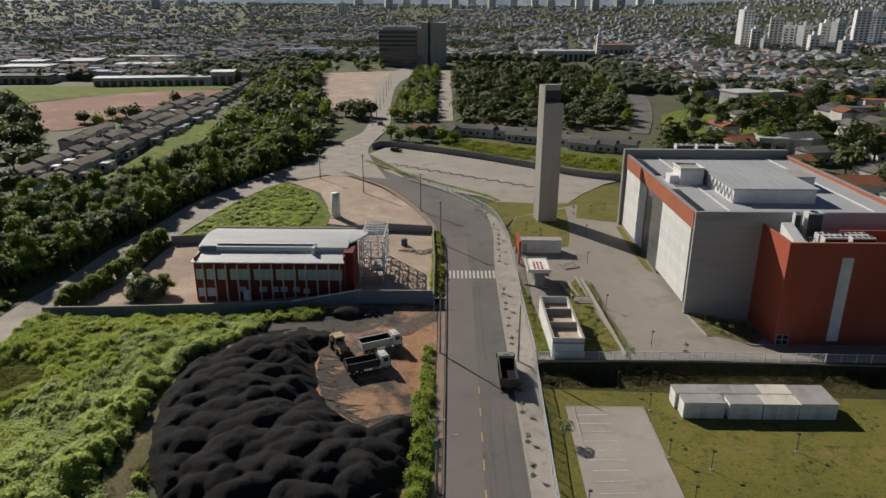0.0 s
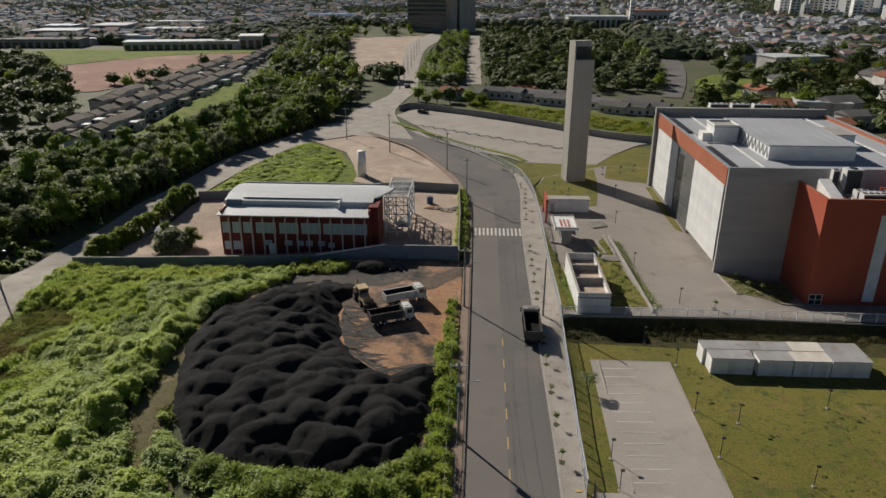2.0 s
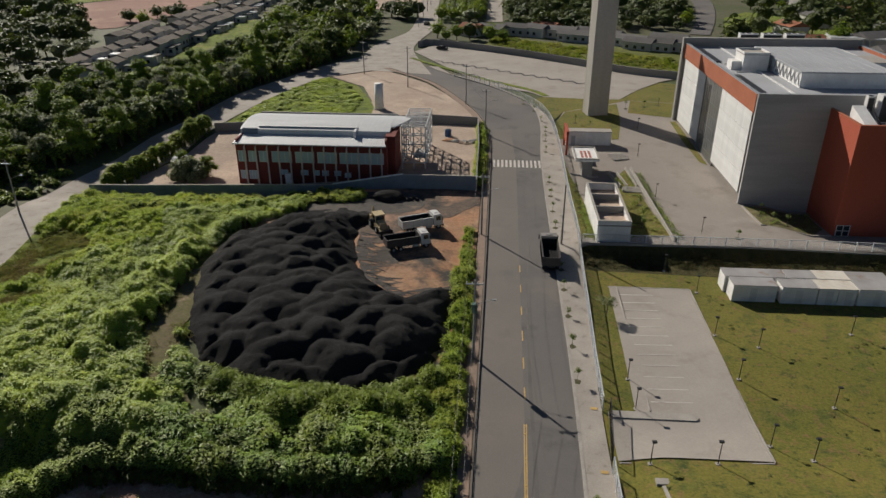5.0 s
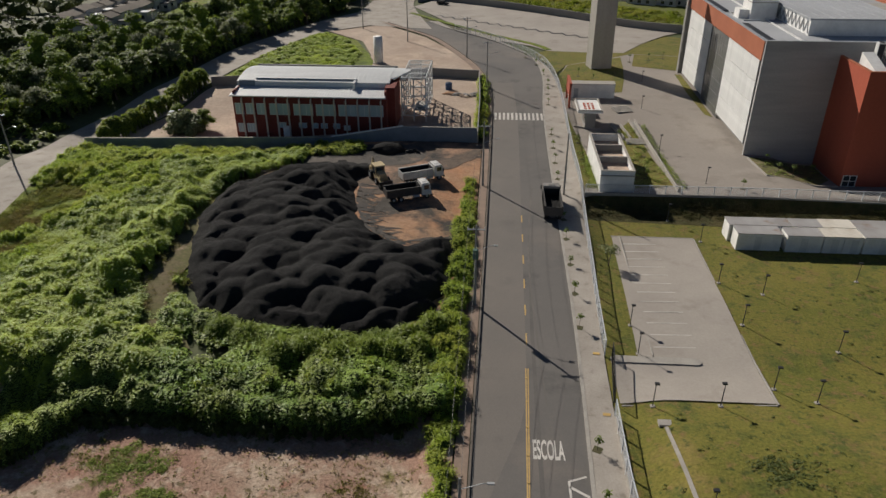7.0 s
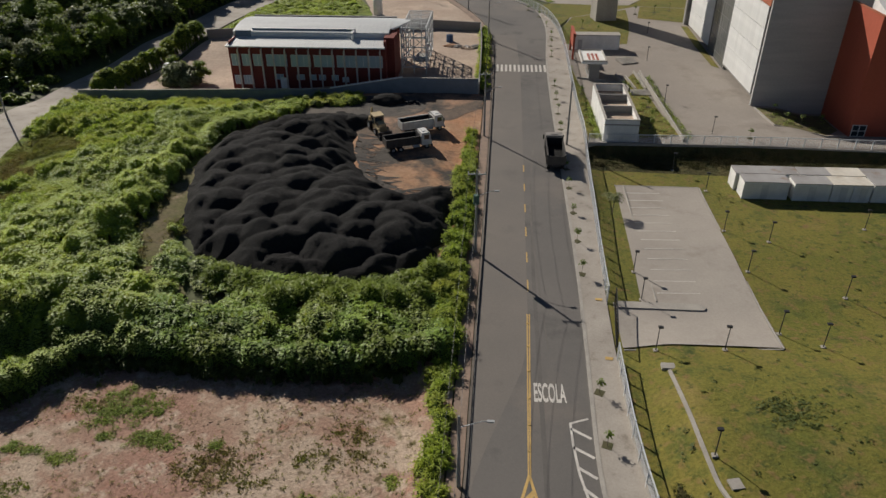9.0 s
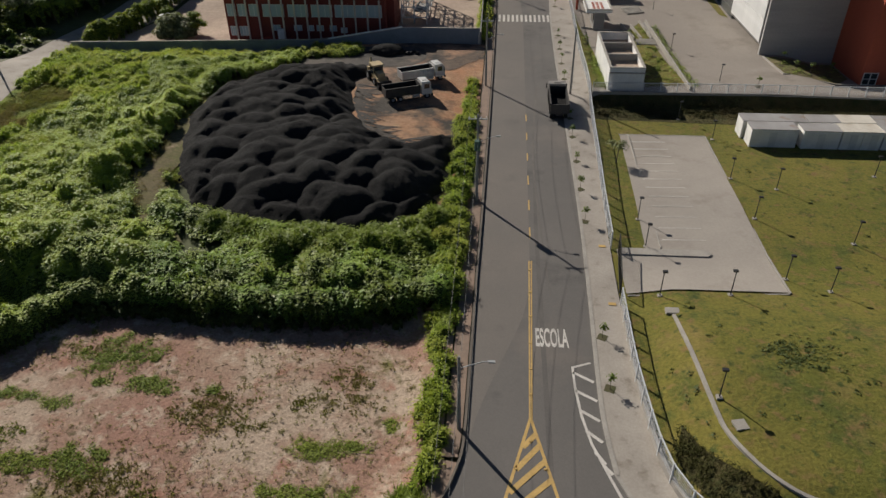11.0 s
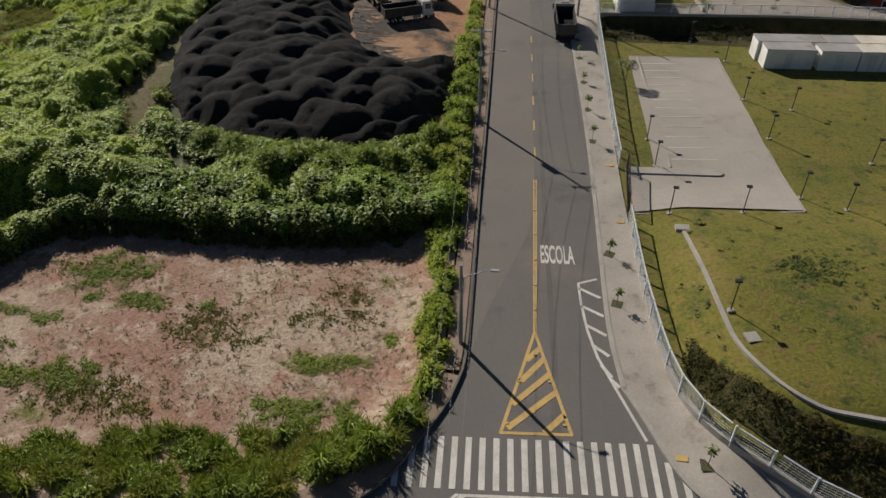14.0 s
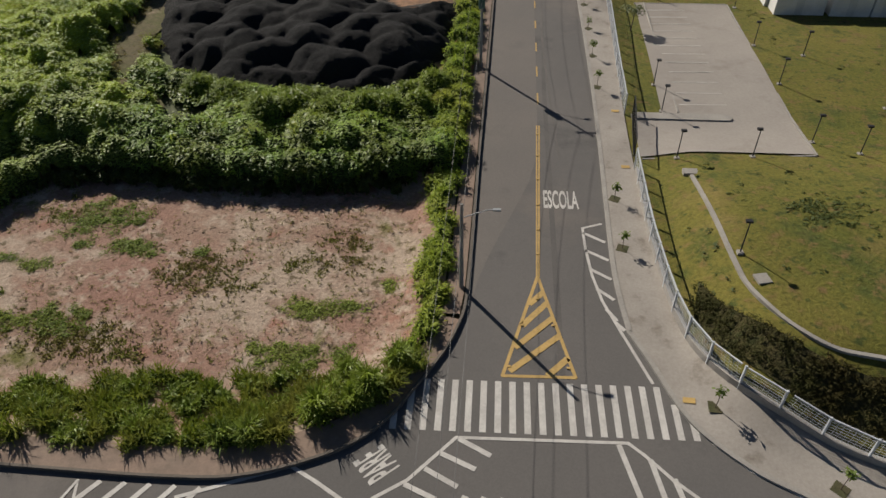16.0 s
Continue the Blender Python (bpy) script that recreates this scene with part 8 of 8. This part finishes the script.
part("bonnet", Shape().box(0.5, -0.55, 1.15, 2.0, 0.55, 1.85), LOADER_YELLOW, loader)
cabin = part("cabin", Shape().box(-1.1, -0.75, 1.15, 0.5, 0.75, 2.55), GLASS_DARK, loader, "dark glazed cabin")
part("cabin_roof", Shape().box(-1.25, -0.85, 2.55, 0.65, 0.85, 2.75), LOADER_YELLOW, cabin)
for a, b in ((-1.1, -0.75), (-1.1, 0.75), (0.5, -0.75), (0.5, 0.75)):
    part("cabin_post", Shape().bar((a, b, 1.15), (a, b, 2.55), 0.1, 0.1), LOADER_YELLOW, cabin)
for s in (-1, 1):
    part("lift_arm", Shape().bar((0.4, s * 0.7, 1.5), (3.0, s * 0.7, 0.6), 0.18, 0.18), LOADER_YELLOW, loader)
    wheel(loader, -1.3, s * 0.95, 0.75, 0.45)
    wheel(loader, 1.4, s * 0.9, 0.55, 0.4)
part("bucket", Shape().box(3.0, -1.15, 0.0, 3.15, 1.15, 1.0).box(3.15, -1.15, 0.0, 3.9, 1.15, 0.12).box(3.15, -1.15, 0.12, 3.8, -1.05, 0.7).box(3.15, 1.05, 0.12, 3.8, 1.15, 0.7), DARK_METAL, loader, "dark steel bucket")
part("backhoe", Shape().bar((-1.9, 0, 0.9), (-2.9, 0, 2.9), 0.25, 0.25).bar((-2.9, 0, 2.9), (-3.7, 0, 1.2), 0.2, 0.2).box(-3.95, -0.35, 0.5, -3.4, 0.35, 1.2), LOADER_YELLOW, loader)


def car(x, y, rz, mat, label):
    c = thing("parked_car", (x, y, h(x, y) + 0.06), rz, label, "car", "parked cars")
    body = Shape()
    prof = [(-2.1, 0.35), (2.1, 0.35), (2.15, 0.8), (1.1, 0.95), (0.5, 1.42), (-1.2, 1.45), (-1.9, 0.98), (-2.15, 0.9)]
    for s in (-1, 1):
        body.face([(a, s * 0.85, b) for a, b in (prof if s < 0 else prof[::-1])])
    for (a, b), (d, e) in zip(prof, prof[1:] + prof[:1]):
        body.face([(a, -0.85, b), (d, -0.85, e), (d, 0.85, e), (a, 0.85, b)])
    part("body", body, mat, c)
    part("glass", Shape().box(-1.15, -0.87, 1.0, 0.6, 0.87, 1.34), GLASS_DARK, c)
    for s in (-1, 1):
        wheel(c, 1.35, s * 0.78, 0.31, 0.2)
        wheel(c, -1.35, s * 0.78, 0.31, 0.2)


drum = thing("water_drum", (-10.6, 150.6, h(-10.6, 150.6)), 0, "blue plastic water drum among yard scrap", "drum")
part("barrel", Shape().rod((0, 0, 0), (0, 0, 1.5), 0.75, 0.75, 16), plain("blue_plastic", (0.03, 0.09, 0.22), 0.4), drum)
part("lid", Shape().rod((0, 0, 1.5), (0, 0, 1.62), 0.6, 0.5, 14), plain("dark_plastic", (0.03, 0.05, 0.08), 0.5), drum)
for k in range(5):
    sc = thing("scrap_pile", (-9.0 + R.uniform(0, 4.5), 148.5 + R.uniform(-2.5, 1.6), 1.0), R.uniform(0, 180), "dark low pile of scrap in the yard", "scrap", "scrap in the yard")
    part("pile", Shape().dome((0, 0, -0.2), R.uniform(0.7, 1.5), R.uniform(0.4, 0.8), R.uniform(0.5, 0.8), 11, 4, 0, 0.8), BED_GREY, sc)
car(-31.5, 318, 80, BLACK, "dark car on the far avenue")
car(-20, 257, -30, BLACK, "dark car in the far car park")
car(-66, 133, 80, WALL_PAINT, "pale car in the yard beside the hedge")
debris = thing("timber_stack", (-6.6, 146, 1.0), 15, "pale timber and blocks stacked in the yard", "timber stack")
for k in range(7):
    part("plank", Shape().slab((R.uniform(-0.8, 0.8), 0.4 * k - 1.2, 0.05 + 0.08 * (k % 3)), (1.6, 0.22, 0.1), R.uniform(-20, 20)), SAND, debris)
rub = thing("rubble_heap", (-9.8, 147.5, 1.0), 0, "low heap of brown rubble in the yard", "rubble")
part("heap", Shape().dome((0, 0, -0.2), 2.2, 1.3, 0.7, 12, 4, 0, 0.5), ORANGE_DIRT, rub)
marks("tactile_marks", [[(x - 0.35, y - 0.2), (x + 0.35, y - 0.25), (x + 0.4, y + 0.15), (x - 0.3, y + 0.2)] for x, y in ((12.0, 23.1), (11.1, 47.1), (11.2, 56.4))], LINE_YELLOW, "small yellow warning squares on the pavement", 0.21)
STUD = thing("road_studs", (3.6, 30, 0), 0, "yellow road studs along the centre marks", "road stud")
for x, y in ((3.85, 52), (3.8, 48.5), (3.75, 45), (3.7, 41.5), (3.65, 38.4), (3.55, 35.6), (3.45, 31.0), (2.4, 28.5), (4.4, 28.6), (1.6, 25.0), (5.2, 25.1)):
    part("stud", Shape().box(x - 3.7, y - 30.08, 0.06, x - 3.5, y - 29.92, 0.11), LINE_YELLOW, STUD)

for k in near_kinds + far_kinds:
    for o in k.children_recursive + [k]:
        bpy.data.objects.remove(o)
